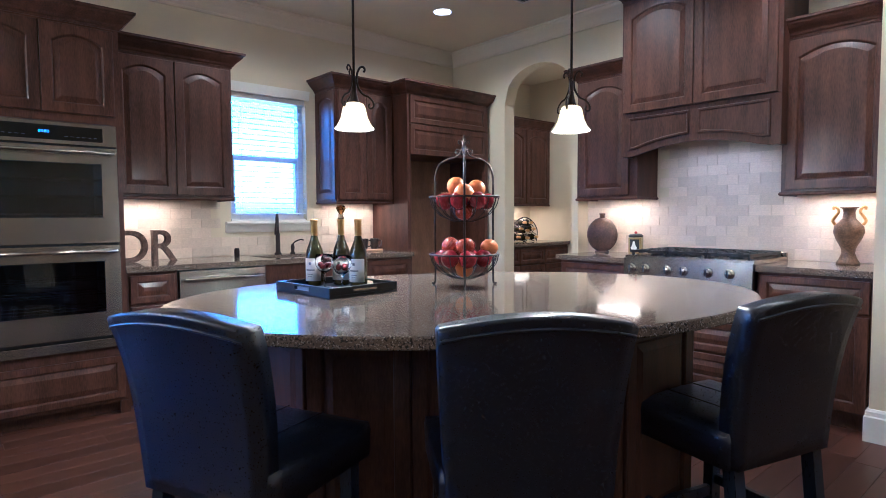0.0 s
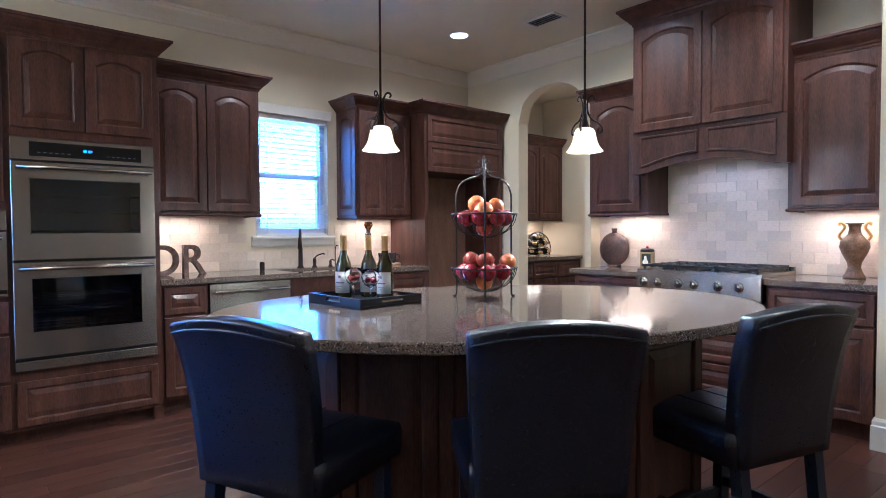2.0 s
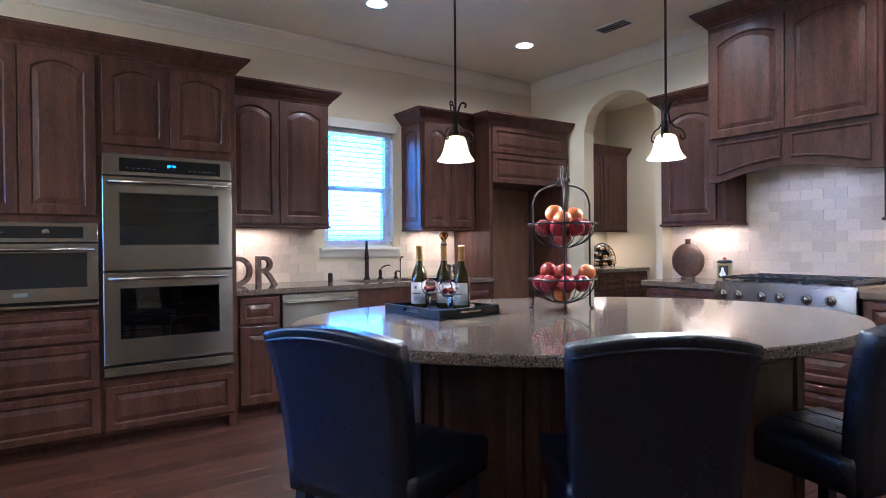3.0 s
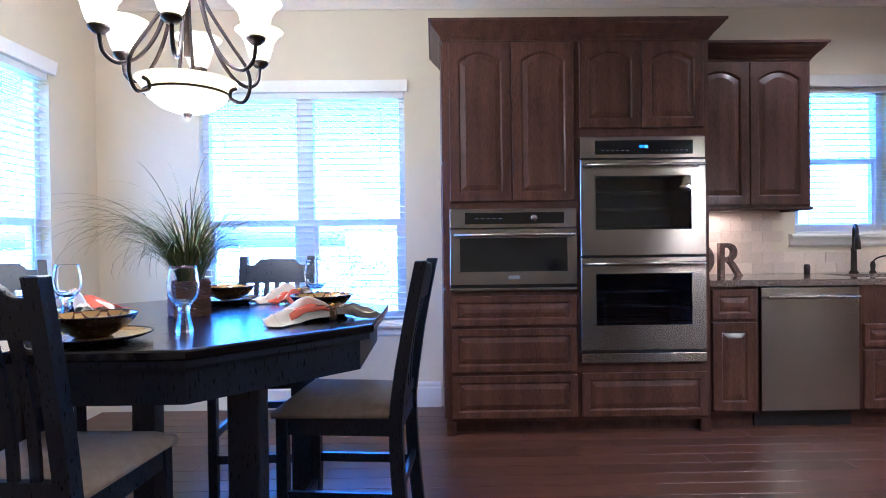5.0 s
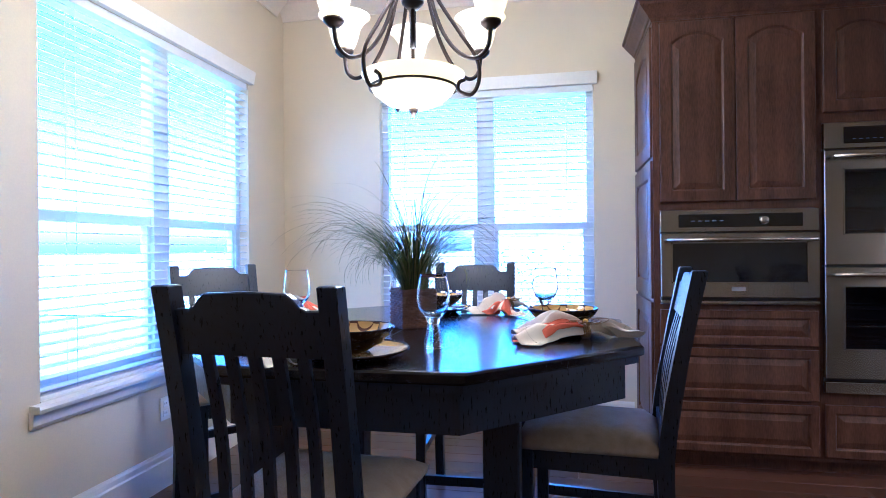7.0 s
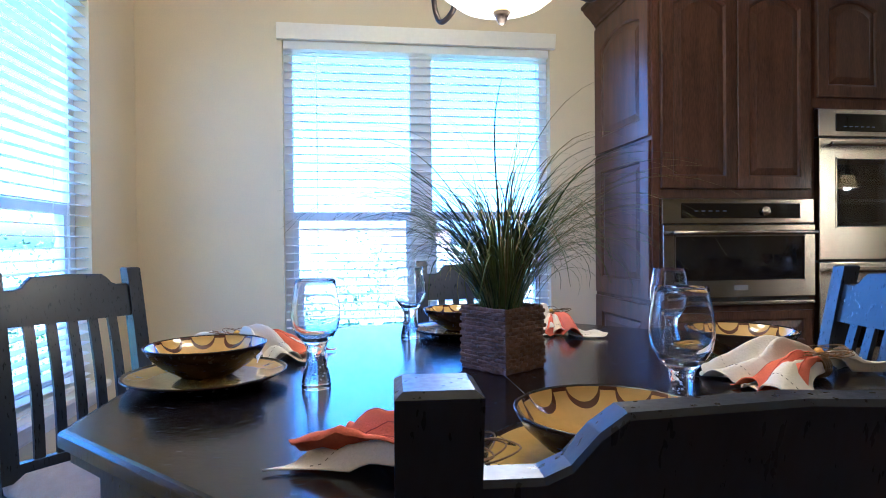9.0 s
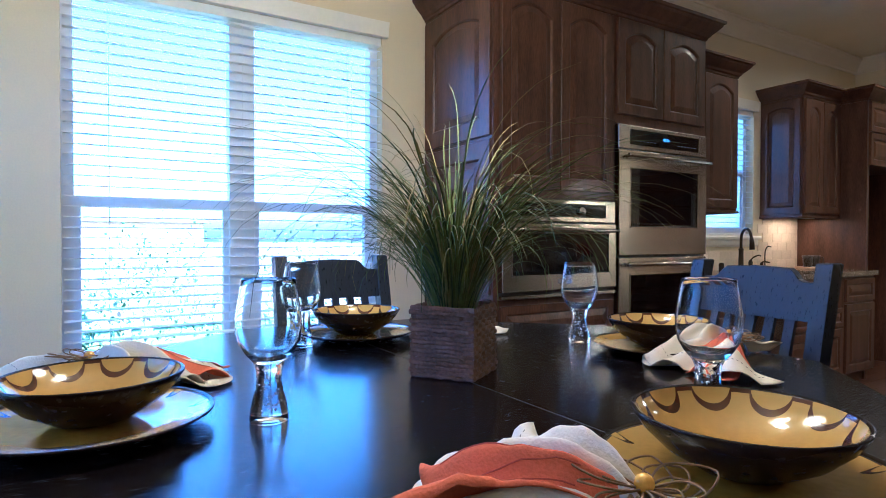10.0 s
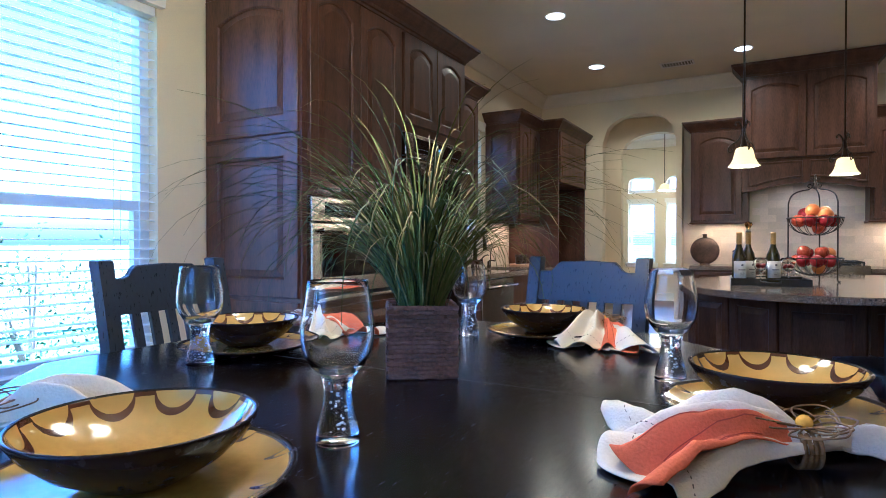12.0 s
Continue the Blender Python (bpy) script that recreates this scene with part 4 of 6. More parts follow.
# ---- island ----
IC = (-1.352, 2.205)
islw, isld = 1.238, 0.888
IT = 0.905
def oval(k=1.0, n=72, grow=0.0):
    c, s_ = math.cos(radians(66.8)), math.sin(radians(66.8))
    return [(IC[0] + (islw + grow) * math.cos(a) * c - (isld + grow) * math.sin(a) * s_, IC[1] + (islw + grow) * math.cos(a) * s_ + (isld + grow) * math.sin(a) * c) for a in [2 * math.pi * i / n for i in range(n)]]


bm = bmesh.new()
bridge(bm, [[(x, y, z) for x, y in oval(grow=g)] for z, g in ((IT - 0.038, -0.02), (IT - 0.038, -0.004), (IT - 0.034, 0.0), (IT - 0.006, 0.0), (IT - 0.002, -0.003), (IT, -0.007), (IT, -0.02))], True, True, True)
oval_bm = bm
isl = root("kitchen_island", pose(IC[0], IC[1], 0, 0, 0, 45), "dark panelled kitchen island with an oval speckled granite top", "kitchen island")
bmesh.ops.transform(oval_bm, matrix=pose(IC[0], IC[1], 0, 0, 0, 45).inverted(), verts=oval_bm.verts)
part("island_top", oval_bm, GRANITE, isl, "oval speckled granite top with a polished edge")
foot = [(-0.86, -0.28), (-0.58, -0.55), (0.50, -0.50), (0.82, -0.2), (0.80, 0.45), (0.4, 0.72), (-0.45, 0.72), (-0.88, 0.40)]
part("body", prism([(u * 0.97, v * 0.97) for u, v in foot], 0.0, IT - 0.039), WOOD, isl)
nf = len(foot)
for i in range(nf):
    a, b = Vector(foot[i]), Vector(foot[(i + 1) % nf])
    L_ = (b - a).length
    ang = math.degrees(math.atan2(b.y - a.y, b.x - a.x))
    k = max(1, round(L_ / 0.36))
    for j in range(k):
        w_ = L_ / k
        p = a + (b - a) * (j / k)
        part("panel", panel_front(w_ - 0.006, 0.725, 0.055, 0.0, 0.014), WOOD, isl, matrix=pose(p.x, p.y, 0.12, 0, 0, ang))
part("plinth", prism([(u * 1.01, v * 1.01) for u, v in foot], 0.0, 0.11), WOOD, isl)


# ---- leather stools at the island ----
def stool():
    top = root("counter_stool", pose(0, 0, 0), "black leather parsons counter stool with a curved back at the island", "stool", "stools at the island")
    # backrest: a curved, slightly flared slab with an arched top
    bm = bmesh.new()
    nx, nz = 12, 10
    def back(x, f, y_off):
        w = 0.212 + 0.030 * f
        zt = 0.958 + 0.03 * (1 - (x) ** 2)
        z = 0.475 + (zt - 0.475) * f
        lean = -0.055 * f - 0.05 * f * f * f
        return (x * w, -0.19 + lean + 0.03 * x * x * f + y_off, z)
    front = [[back(2 * i / nx - 1, j / nz, 0.035) for i in range(nx + 1)] for j in range(nz + 1)]
    rear = [[back(2 * i / nx - 1, j / nz, -0.035) for i in range(nx + 1)] for j in range(nz + 1)]
    rings = []
    for j in range(nz + 1):
        rings.append(front[j] + rear[j][::-1])
    last = rings[-1]
    mid = [((p[0]) * 0.97, p[1], p[2] + 0.010) for p in last]
    rings.append(mid)
    bridge(bm, rings, True, True, True)
    bmesh.ops.bevel(bm, geom=[ed for ed in bm.edges if ed.calc_face_angle(0) > 1.0], offset=0.014, segments=3, affect="EDGES")
    bk = part("backrest", bm, LEATHER, top, smooth=True)
    for yo in (-0.036, 0.036):
        pts = [back(2 * i / 24 - 1, 0.965, yo) for i in range(25)]
        part("welt", tube([(p[0] * 0.985, p[1], p[2] - 0.004) for p in pts], 0.0045, n=6), LEATHER, bk, smooth=True)
    # seat
    bm = bmesh.new()
    g = 10
    def seat(u, v):
        edge = max(abs(u), abs(v))
        return 0.580 + 0.018 * (1 - edge ** 4) - (0.006 if abs(abs(u) - 0.33) < 0.02 else 0)
    rows = [[bm.verts.new((0.225 * (2 * i / g - 1), 0.02 + 0.220 * (2 * j / g - 1), seat(2 * i / g - 1, 2 * j / g - 1))) for i in range(g + 1)] for j in range(g + 1)]
    for j in range(g):
        for i in range(g):
            bm.faces.new((rows[j][i], rows[j][i + 1], rows[j + 1][i + 1], rows[j + 1][i]))
    rim = [rows[0][i] for i in range(g + 1)] + [rows[j][g] for j in range(1, g + 1)] + [rows[g][i] for i in range(g - 1, -1, -1)] + [rows[j][0] for j in range(g - 1, 0, -1)]
    low = [bm.verts.new((v.co.x * 1.02, 0.02 + (v.co.y - 0.02) * 1.02, 0.555)) for v in rim]
    low2 = [bm.verts.new((v.co.x, v.co.y, 0.470)) for v in rim]
    for a, b in ((rim, low), (low, low2)):
        for i in range(len(a)):
            j = (i + 1) % len(a)
            bm.faces.new((a[j], a[i], b[i], b[j]))
    bm.faces.new(low2)
    st = part("seat", bm, LEATHER, top, smooth=True)
    for x in (-0.072, 0.072):
        part("seam", tube([(x, -0.17 + 0.38 * k / 8, 0.0455 + 0.553) for k in range(9)], 0.0022, n=5), LEATHER, st)
    for sx in (-1, 1):
        part("leg", prism([(sx * 0.185 - 0.021, 0.168), (sx * 0.185 + 0.021, 0.168), (sx * 0.185 + 0.021, 0.21), (sx * 0.185 - 0.021, 0.21)], 0, 0.471), EBONY, top)
        bm = bmesh.new()
        bridge(bm, [[(sx * 0.185 + a, y + b, z) for a, b in ((-0.021, -0.021), (0.021, -0.021), (0.021, 0.021), (-0.021, 0.021))] for z, y in ((0, -0.25), (0.25, -0.21), (0.485, -0.185))], True, True, True)
        part("leg", bm, EBONY, top)
        part("stretcher", boxes((sx * 0.185 - 0.012, sx * 0.185 + 0.012, -0.21, 0.17, 0.20, 0.235), bev=0.003), EBONY, top)
    part("stretcher", boxes((-0.165, 0.165, 0.175, 0.20, 0.15, 0.19), bev=0.003), EBONY, top)
    return top


def facing(px, py, fx, fy, back):
    """A pose for a seat whose back stands at (px, py) and which faces (fx, fy)."""
    L_ = math.hypot(fx, fy)
    fx, fy = fx / L_, fy / L_
    return pose(px + fx * back, py + fy * back, 0, 0, 0, math.degrees(math.atan2(-fx, fy)))


st1 = stool()
st1.matrix_world = facing(-1.13, 0.932, -0.379, 0.925, 0.26)
copy_thing(st1, facing(-0.488, 1.548, -0.825, 0.565, 0.26))
copy_thing(st1, facing(-0.181, 2.40, -0.963, 0.27, 0.26))


# ---- dining table and chairs ----
TC, TZ = (-2.40, -1.25), 0.90


def octagon(r):
    k = r * math.tan(math.pi / 8)
    return [(r, -k), (r, k), (k, r), (-k, r), (-r, k), (-r, -k), (-k, -r), (k, -r)]


tb = root("dining_table", pose(TC[0], TC[1], 0), "black octagonal counter-height dining table set for four", "table")
bm = bmesh.new()
bridge(bm, [[(x, y, z) for x, y in octagon(r)] for z, r in ((TZ - 0.03, 0.70), (TZ - 0.03, 0.742), (TZ - 0.024, 0.75), (TZ - 0.006, 0.75), (TZ - 0.001, 0.746), (TZ, 0.740), (TZ, 0.70))], True, True, True)
part("tabletop", bm, TABLETOP, tb)
bm = bmesh.new()
for z0, z1, r0, r1 in ((TZ - 0.05, TZ - 0.031, 0.735, 0.715), (TZ - 0.155, TZ - 0.051, 0.70, 0.675)):
    bridge(bm, [[(x, y, z) for x, y in octagon(r)] for z, r in ((z0, r1), (z0, r0), (z1, r0), (z1, r1), (z0, r1))], True)
part("apron", bm, EBONY, tb)
part("leaf_seam", boxes((-0.742, 0.742, -0.0115, -0.0100, TZ - 0.0005, TZ + 0.0004)), SEAM, tb)
for sx in (-1, 1):
    for sy in (-1, 1):
        lx, ly = sx * 0.41, sy * 0.36
        part("leg", boxes((lx - 0.05, lx + 0.05, ly - 0.05, ly + 0.05, 0.0, TZ - 0.031), bev=0.006), EBONY, tb)


def dining_chair():
    top = root("dining_chair", pose(0, 0, 0), "black wooden counter-height chair with slatted back and taupe seat", "chair", "chairs round the table")
    def post(z):
        """Line of the rear posts, raked above the seat."""
        if z < 0.55:
            return -0.205 - 0.045 * (0.55 - z) / 0.55 * (0.55 - z) / 0.55
        f = (z - 0.55) / 0.555
        return -0.205 - 0.095 * f ** 1.3
    for sx in (-1, 1):
        bm = bmesh.new()
        loops = []
        for k in range(13):
            z = 1.105 * k / 12
            y = post(z)
            t = 0.023 if z < 0.8 else 0.021
            x = sx * 0.181
            loops.append([(x - 0.02, y - t, z), (x + 0.02, y - t, z), (x + 0.02, y + t, z), (x - 0.02, y + t, z)])
        loops.append([(sx * 0.181 + a * 0.8, post(1.105) + b * 0.8, 1.108) for a, b in ((-0.02, -0.021), (0.02, -0.021), (0.02, 0.021), (-0.02, 0.021))])
        bridge(bm, loops, True, True, True)
        part("back_post", bm, EBONY, top)
        part("front_leg", boxes((sx * 0.19 - 0.02, sx * 0.19 + 0.02, 0.175, 0.215, 0, 0.565), bev=0.003), EBONY, top)
        part("side_stretcher", boxes((sx * 0.19 - 0.009, sx * 0.19 + 0.009, -0.20, 0.178, 0.27, 0.305)), EBONY, top)
        part("seat_rail", boxes((sx * 0.19 - 0.011, sx * 0.19 + 0.011, -0.185, 0.178, 0.505, 0.565)), EBONY, top)
    part("seat_rail", boxes((-0.172, 0.172, 0.185, 0.207, 0.505, 0.565)), EBONY, top)
    part("seat_rail", boxes((-0.172, 0.172, -0.215, -0.195, 0.505, 0.565)), EBONY, top)
    part("front_stretcher", boxes((-0.172, 0.172, 0.185, 0.205, 0.16, 0.20), bev=0.002), EBONY, top)
    part("rear_stretcher", boxes((-0.172, 0.172, -0.225, -0.207, 0.30, 0.335)), EBONY, top)
    # top rail with dropped shoulders
    bm = bmesh.new()
    prof = [(-1, 0), (-0.80, 0.0), (-0.72, 0.006), (-0.64, 0.022), (-0.56, 0.032), (0, 0.036), (0.56, 0.032), (0.64, 0.022), (0.72, 0.006), (0.80, 0.0), (1, 0)]
    loops = []
    for s, dz in prof:
        x = s * 0.1615
        zt, zb = 1.060 + dz, 0.965
        loops.append([(x, post(zb) - 0.012, zb), (x, post(zt) - 0.012, zt - 0.003), (x, post(zt) - 0.009, zt), (x, post(zt) + 0.009, zt), (x, post(zt) + 0.012, zt - 0.003), (x, post(zb) + 0.012, zb)])
    bridge(bm, loops, True, True, True)
    part("top_rail", bm, EBONY, top)
    part("lower_back_rail", boxes((-0.161, 0.161, post(0.60) - 0.011, post(0.60) + 0.011, 0.585, 0.625)), EBONY, top)
    for i in range(5):
        x = -0.108 + 0.054 * i
        bm = bmesh.new()
        loops = []
        for k in range(7):
            z = 0.622 + (0.968 - 0.622) * k / 6
            y = post(z) + 0.010 * math.sin(math.pi * k / 6)
            loops.append([(x - 0.0125, y - 0.006, z), (x + 0.0125, y - 0.006, z), (x + 0.0125, y + 0.006, z), (x - 0.0125, y + 0.006, z)])
        bridge(bm, loops, True, True, True)
        part("slat", bm, EBONY, top)
    bm = bmesh.new()
    g = 10
    rows = []
    for j in range(g + 1):
        r_ = []
        for i in range(g + 1):
            u, v = 2 * i / g - 1, 2 * j / g - 1
            e_ = max(abs(u), abs(v))
            r_.append(bm.verts.new((0.21 * u * (1 + 0.05 * v), 0.015 + 0.215 * v, 0.585 + 0.042 * (1 - e_ ** 5))))
        rows.append(r_)
    for j in range(g):
        for i in range(g):
            bm.faces.new((rows[j][i], rows[j][i + 1], rows[j + 1][i + 1], rows[j + 1][i]))
    rim = [rows[0][i] for i in range(g + 1)] + [rows[j][g] for j in range(1, g + 1)] + [rows[g][i] for i in range(g - 1, -1, -1)] + [rows[j][0] for j in range(g - 1, 0, -1)]
    low = [bm.verts.new((v.co.x * 0.99, v.co.y * 0.99, 0.566)) for v in rim]
    for i in range(len(rim)):
        j = (i + 1) % len(rim)
        bm.faces.new((rim[j], rim[i], low[i], low[j]))
    bm.faces.new(low)
    part("seat_cushion", bm, FABRIC, top, "taupe woven seat pad", smooth=True)
    return top


ch = dining_chair()
ch.matrix_world = facing(-1.42, -1.335, -0.999, 0.05, 0.30)
copy_thing(ch, facing(-2.327, -0.322, -0.10, -1, 0.30))
copy_thing(ch, facing(-2.937, -2.38, 0.66, 0.75, 0.30))
copy_thing(ch, facing(-3.335, -1.15, 1, 0.03, 0.30))


# ---- place settings ----
def bowl(x, y, rz=0):
    top = root("soup_bowl", pose(x, y, TZ + 0.019, 0, 0, rz), "dark stoneware bowl glazed cream with brown scallops inside", "bowl", "bowls of the place settings")
    part("outer_bowl", lathe([(0, 0), (0.048, 0), (0.053, 0.003), (0.082, 0.020), (0.104, 0.041), (0.1145, 0.0575), (0.1148, 0.0600), (0.1128, 0.0610), (0.1100, 0.0588)], 56), STONEWARE, top, smooth=True)
    part("inner_glaze", lathe([(0.1100, 0.0588), (0.106, 0.0515), (0.098, 0.0420), (0.077, 0.0235), (0.04, 0.0105), (0, 0.008)], 56), CREAMGLAZE, top, smooth=True)
    return top


def plate(x, y):
    top = root("dinner_plate", pose(x, y, TZ + 0.0005), "dark-rimmed stoneware dinner plate glazed cream", "plate", "plates of the place settings")
    part("underside", lathe([(0, 0), (0.085, 0), (0.09, 0.004), (0.13, 0.012), (0.154, 0.022), (0.1545, 0.0245), (0.152, 0.0250), (0.147, 0.0225)], 56), STONEWARE, top, smooth=True)
    m = lathe([(0.147, 0.0225), (0.128, 0.0165), (0.095, 0.0135), (0.04, 0.0155), (0, 0.016)], 56)
    part("glaze", m, PLATEGLAZE, top, smooth=True)
    return top


PLATEGLAZE = CREAMGLAZE.copy()
for nd in PLATEGLAZE.node_tree.nodes:
    if nd.type == "MATH" and nd.operation == "DIVIDE":
        nd.inputs[1].default_value = 0.150


def water_glass(x, y):
    top = root("water_goblet", pose(x, y, TZ + 0.0005), "clear goblet with a thick bubbled glass stem", "glass", "goblets of the place settings")
    prof = [(0, 0), (0.0265, 0), (0.0278, 0.003), (0.0272, 0.012), (0.025, 0.025), (0.0195, 0.045), (0.0175, 0.062), (0.0185, 0.076), (0.0225, 0.085), (0.034, 0.098), (0.0425, 0.113),
            (0.0465, 0.132), (0.0465, 0.150), (0.0435, 0.172), (0.0395, 0.194), (0.0382, 0.2045), (0.0374, 0.2055), (0.0367, 0.2045), (0.038, 0.193), (0.042, 0.171), (0.0449, 0.150), (0.0449, 0.133), (0.041, 0.115), (0.032, 0.1), (0.018, 0.092), (0, 0.090)]
    part("goblet_stem", lathe(prof[:9] + [(0.018, 0.0858), (0, 0.0862)], 40), GLASSWARE, top, smooth=True)
    part("goblet_bowl", lathe(prof[8:], 48), BLOWN, top, smooth=True)
    bm = bmesh.new()
    rnd = random.Random(5)
    for i in range(34):
        z = 0.014 + 0.062 * rnd.random()
        a, r = rnd.random() * 6.28, 0.0125 * math.sqrt(rnd.random())
        ball(bm, (r * math.cos(a), r * math.sin(a), z), 0.0008 + 0.0011 * rnd.random(), 8, 5)
    part("bubbles", bm, BUBBLE, top, smooth=True)
    return top


BUBBLE = mat("air_bubble", (0.9, 0.92, 0.95), rough=0.08, metal=0.6, tint=0.02, bump=0)
SETS = [(-2.362, -1.856), (-2.870, -1.256), (-2.338, -0.722), (-1.802, -1.262)]
for i, (x, y) in enumerate(SETS):
    plate(x, y)
    bowl(x, y, 17 * i)
for x, y in ((-2.288, -1.638), (-2.838, -1.413), (-2.532, -0.782), (-1.968, -1.078)):
    water_glass(x, y)


STITCH = mat("grey_stitching", (0.16, 0.14, 0.13), rough=0.9, tint=0.1, bump=0)
STITCH_RUST = mat("dark_rust_stitching", (0.32, 0.06, 0.03), rough=0.9, tint=0.1, bump=0)


def napkin(x, y, rz, label, seed=1):
    """Two linens pulled through a beaded twine ring, fanned out to one side."""
    rnd = random.Random(seed)
    top = root("napkin", pose(x, y, TZ + 0.002, 0, 0, rz), label, "napkin", "napkins of the place settings")

    def fan(name, mtl, length, spread, lift, ph, folds, a0=0.0, w0=0.016):
        bm = bmesh.new()
        nu, nv = 18, 36
        th = 0.0018
        grid = []
        for side in (0, 1):
            rows = []
            for i in range(nu + 1):
                u = i / nu
                row = []
                for j in range(nv + 1):
                    v = 2 * j / nv - 1
                    ln = length * (1 - 0.16 * abs(math.sin(1.7 * v + ph)) - 0.10 * math.sin(5 * v + ph * 3))
                    ang = a0 + spread * v * (0.35 + 0.65 * u)
                    px = u * ln * math.cos(ang)
                    py = u * ln * math.sin(ang) + w0 * v * (1 - u) * 1.2
                    ruff = (0.007 + 0.013 * u) * math.sin(folds * v * 3.14 + ph + 1.4 * u)
                    z = lift * math.sin(math.pi * min(1, u * 0.95 + 0.08)) * (1 - 0.55 * v * v) + ruff + 0.018 * (1 - u) ** 2
                    z += 0.014 * noise.noise(Vector((px * 13, py * 13, ph))) + 0.006 * noise.noise(Vector((px * 30, py * 30, ph + 3))) + 0.0025 * noise.noise(Vector((px * 60, py * 60, ph)))
                    row.append((px, py, max(z, 0.001) + 0.0015 + side * th))
                rows.append(row)
            grid.append(rows)
        verts = [[[bm.verts.new(p) for p in row] for row in rows] for rows in grid]
        for s_ in (0, 1):
            for i in range(nu):
                for j in range(nv):
                    q = (verts[s_][i][j], verts[s_][i + 1][j], verts[s_][i + 1][j + 1], verts[s_][i][j + 1])
                    bm.faces.new(q if s_ else q[::-1])
        edge = [(0, j) for j in range(nv + 1)] + [(i, nv) for i in range(1, nu + 1)] + [(nu, j) for j in range(nv - 1, -1, -1)] + [(i, 0) for i in range(nu - 1, 0, -1)]
        for k in range(len(edge)):
            a, b = edge[k], edge[(k + 1) % len(edge)]
            bm.faces.new((verts[0][a[0]][a[1]], verts[0][b[0]][b[1]], verts[1][b[0]][b[1]], verts[1][a[0]][a[1]]))
        cloth = part(name, bm, mtl, top, smooth=True)
        st = bmesh.new()
        up = grid[1]
        if mtl is LINEN:
            for j in range(2, nv - 1):
                a, b = Vector(up[nu - 3][j]), Vector(up[nu - 3][j + 1])
                tube([a.lerp(b, 0.15) + Vector((0, 0, 0.0006)), a.lerp(b, 0.55) + Vector((0, 0, 0.0006))], 0.0007, st, 4)
            part("hem_stitches", st, STITCH, cloth)
        else:
            for j in (6, 12, 18, 24, 30):
                tube([Vector(up[i][j]) + Vector((0, 0, 0.0004)) for i in range(5, nu - 1)], 0.0008, st, 4)
            part("vein_stitching", st, STITCH_RUST, cloth)
        return cloth

    wl = fan("white_linen", LINEN, 0.245, 0.74, 0.026, 0.4 + seed, 2.5, -0.05)
    fan("rust_linen", RUST, 0.235, 0.30, 0.046, 1.3 + seed, 1.5, 0.22, 0.010)
    fan("white_fold", LINEN, 0.215, 0.40, 0.062, 2.2 + seed, 2.3, -0.34, 0.012)
    t = fan("white_tail", LINEN, 0.165, 0.36, 0.036, 3.1 + seed, 1.6, math.pi, 0.014)
    rb = bmesh.new()
    for k in range(4):
        tube([(0.006 * (k - 1.5), 0.019 * math.cos(a), 0.021 + 0.020 * math.sin(a)) for a in [2 * math.pi * i / 20 for i in range(21)]], 0.0032, rb, 6)
    rg_ = part("napkin_ring", rb, TWINE, top, "beaded twine napkin ring", smooth=True)
    lp = bmesh.new()
    for k in range(12):
        a = 2 * math.pi * k / 12 + rnd.random() * 0.4
        r = 0.046 + 0.026 * rnd.random()
        tilt = 0.4 + 0.5 * rnd.random()
        c = Vector((0, 0, 0.045))
        d = Vector((math.cos(a), math.sin(a), 0.25 * tilt))
        sd = Vector((-math.sin(a), math.cos(a), 0.2))
        tube(spline([c, c + d * r * 0.5 + sd * r * 0.35, c + d * r, c + d * r * 0.5 - sd * r * 0.35, c], 5), 0.0011, lp, 5)
    part("twine_flower", lp, TWINE, rg_, smooth=True)
    part("bead", ball(bmesh.new(), (0, 0, 0.05), 0.009, 12, 8), BEAD, rg_, smooth=True)
    return top


NAP = "white and rust-orange linen napkins in a twine flower ring"
napkin(-1.775, -1.452, 207, NAP, 1)
napkin(-2.195, -0.655, -75, NAP, 2)
napkin(-2.665, -1.86, 62, NAP, 3)
napkin(-2.965, -0.95, -18, NAP, 4)


# ---- grass plant in a wicker basket ----
plant = root("grass_arrangement", pose(-2.405, -1.245, TZ + 0.0005, 0, 0, 35), "ornamental grass in a square brown wicker basket", "plant")
bw, bh = 0.062, 0.135
bm = bmesh.new()
for a in ((-bw, bw, -bw, bw, 0.0, 0.01), (-bw, bw, -bw, -bw + 0.006, 0.01, bh - 0.006), (-bw, bw, bw - 0.006, bw, 0.01, bh - 0.006), (-bw, -bw + 0.006, -bw + 0.006, bw - 0.006, 0.01, bh - 0.006), (bw - 0.006, bw, -bw + 0.006, bw - 0.006, 0.01, bh - 0.006)):
    box(bm, *a)
basket = part("basket", bm, WICKER, plant, "square woven wicker basket")
part("basket_soil", boxes((-bw + 0.007, bw - 0.007, -bw + 0.007, bw - 0.007, bh - 0.03, bh - 0.02)), CLAY, basket)
rnd = random.Random(11)
for k in range(17):
    z = 0.005 + k * (bh - 0.008) / 16
    pts = []
    per = 56
    for i in range(per + 1):
        s = 4 * i / per
        q, f = int(s) % 4, s % 1
        r = bw + 0.002 + 0.0014 * (1 if (i // 2 + k) % 2 else -1) + 0.0012 * rnd.uniform(-1, 1)
        c = [(-1 + 2 * f, -1), (1, -1 + 2 * f), (1 - 2 * f, 1), (-1, 1 - 2 * f)][q]
        pts.append((c[0] * r, c[1] * r, z + 0.0012 * rnd.uniform(-1, 1)))
    part("woven_strand", tube(pts, 0.0046, n=6, flat=0.55, caps=False), WICKER, basket)
blades = {0: bmesh.new(), 1: bmesh.new(), 2: bmesh.new()}


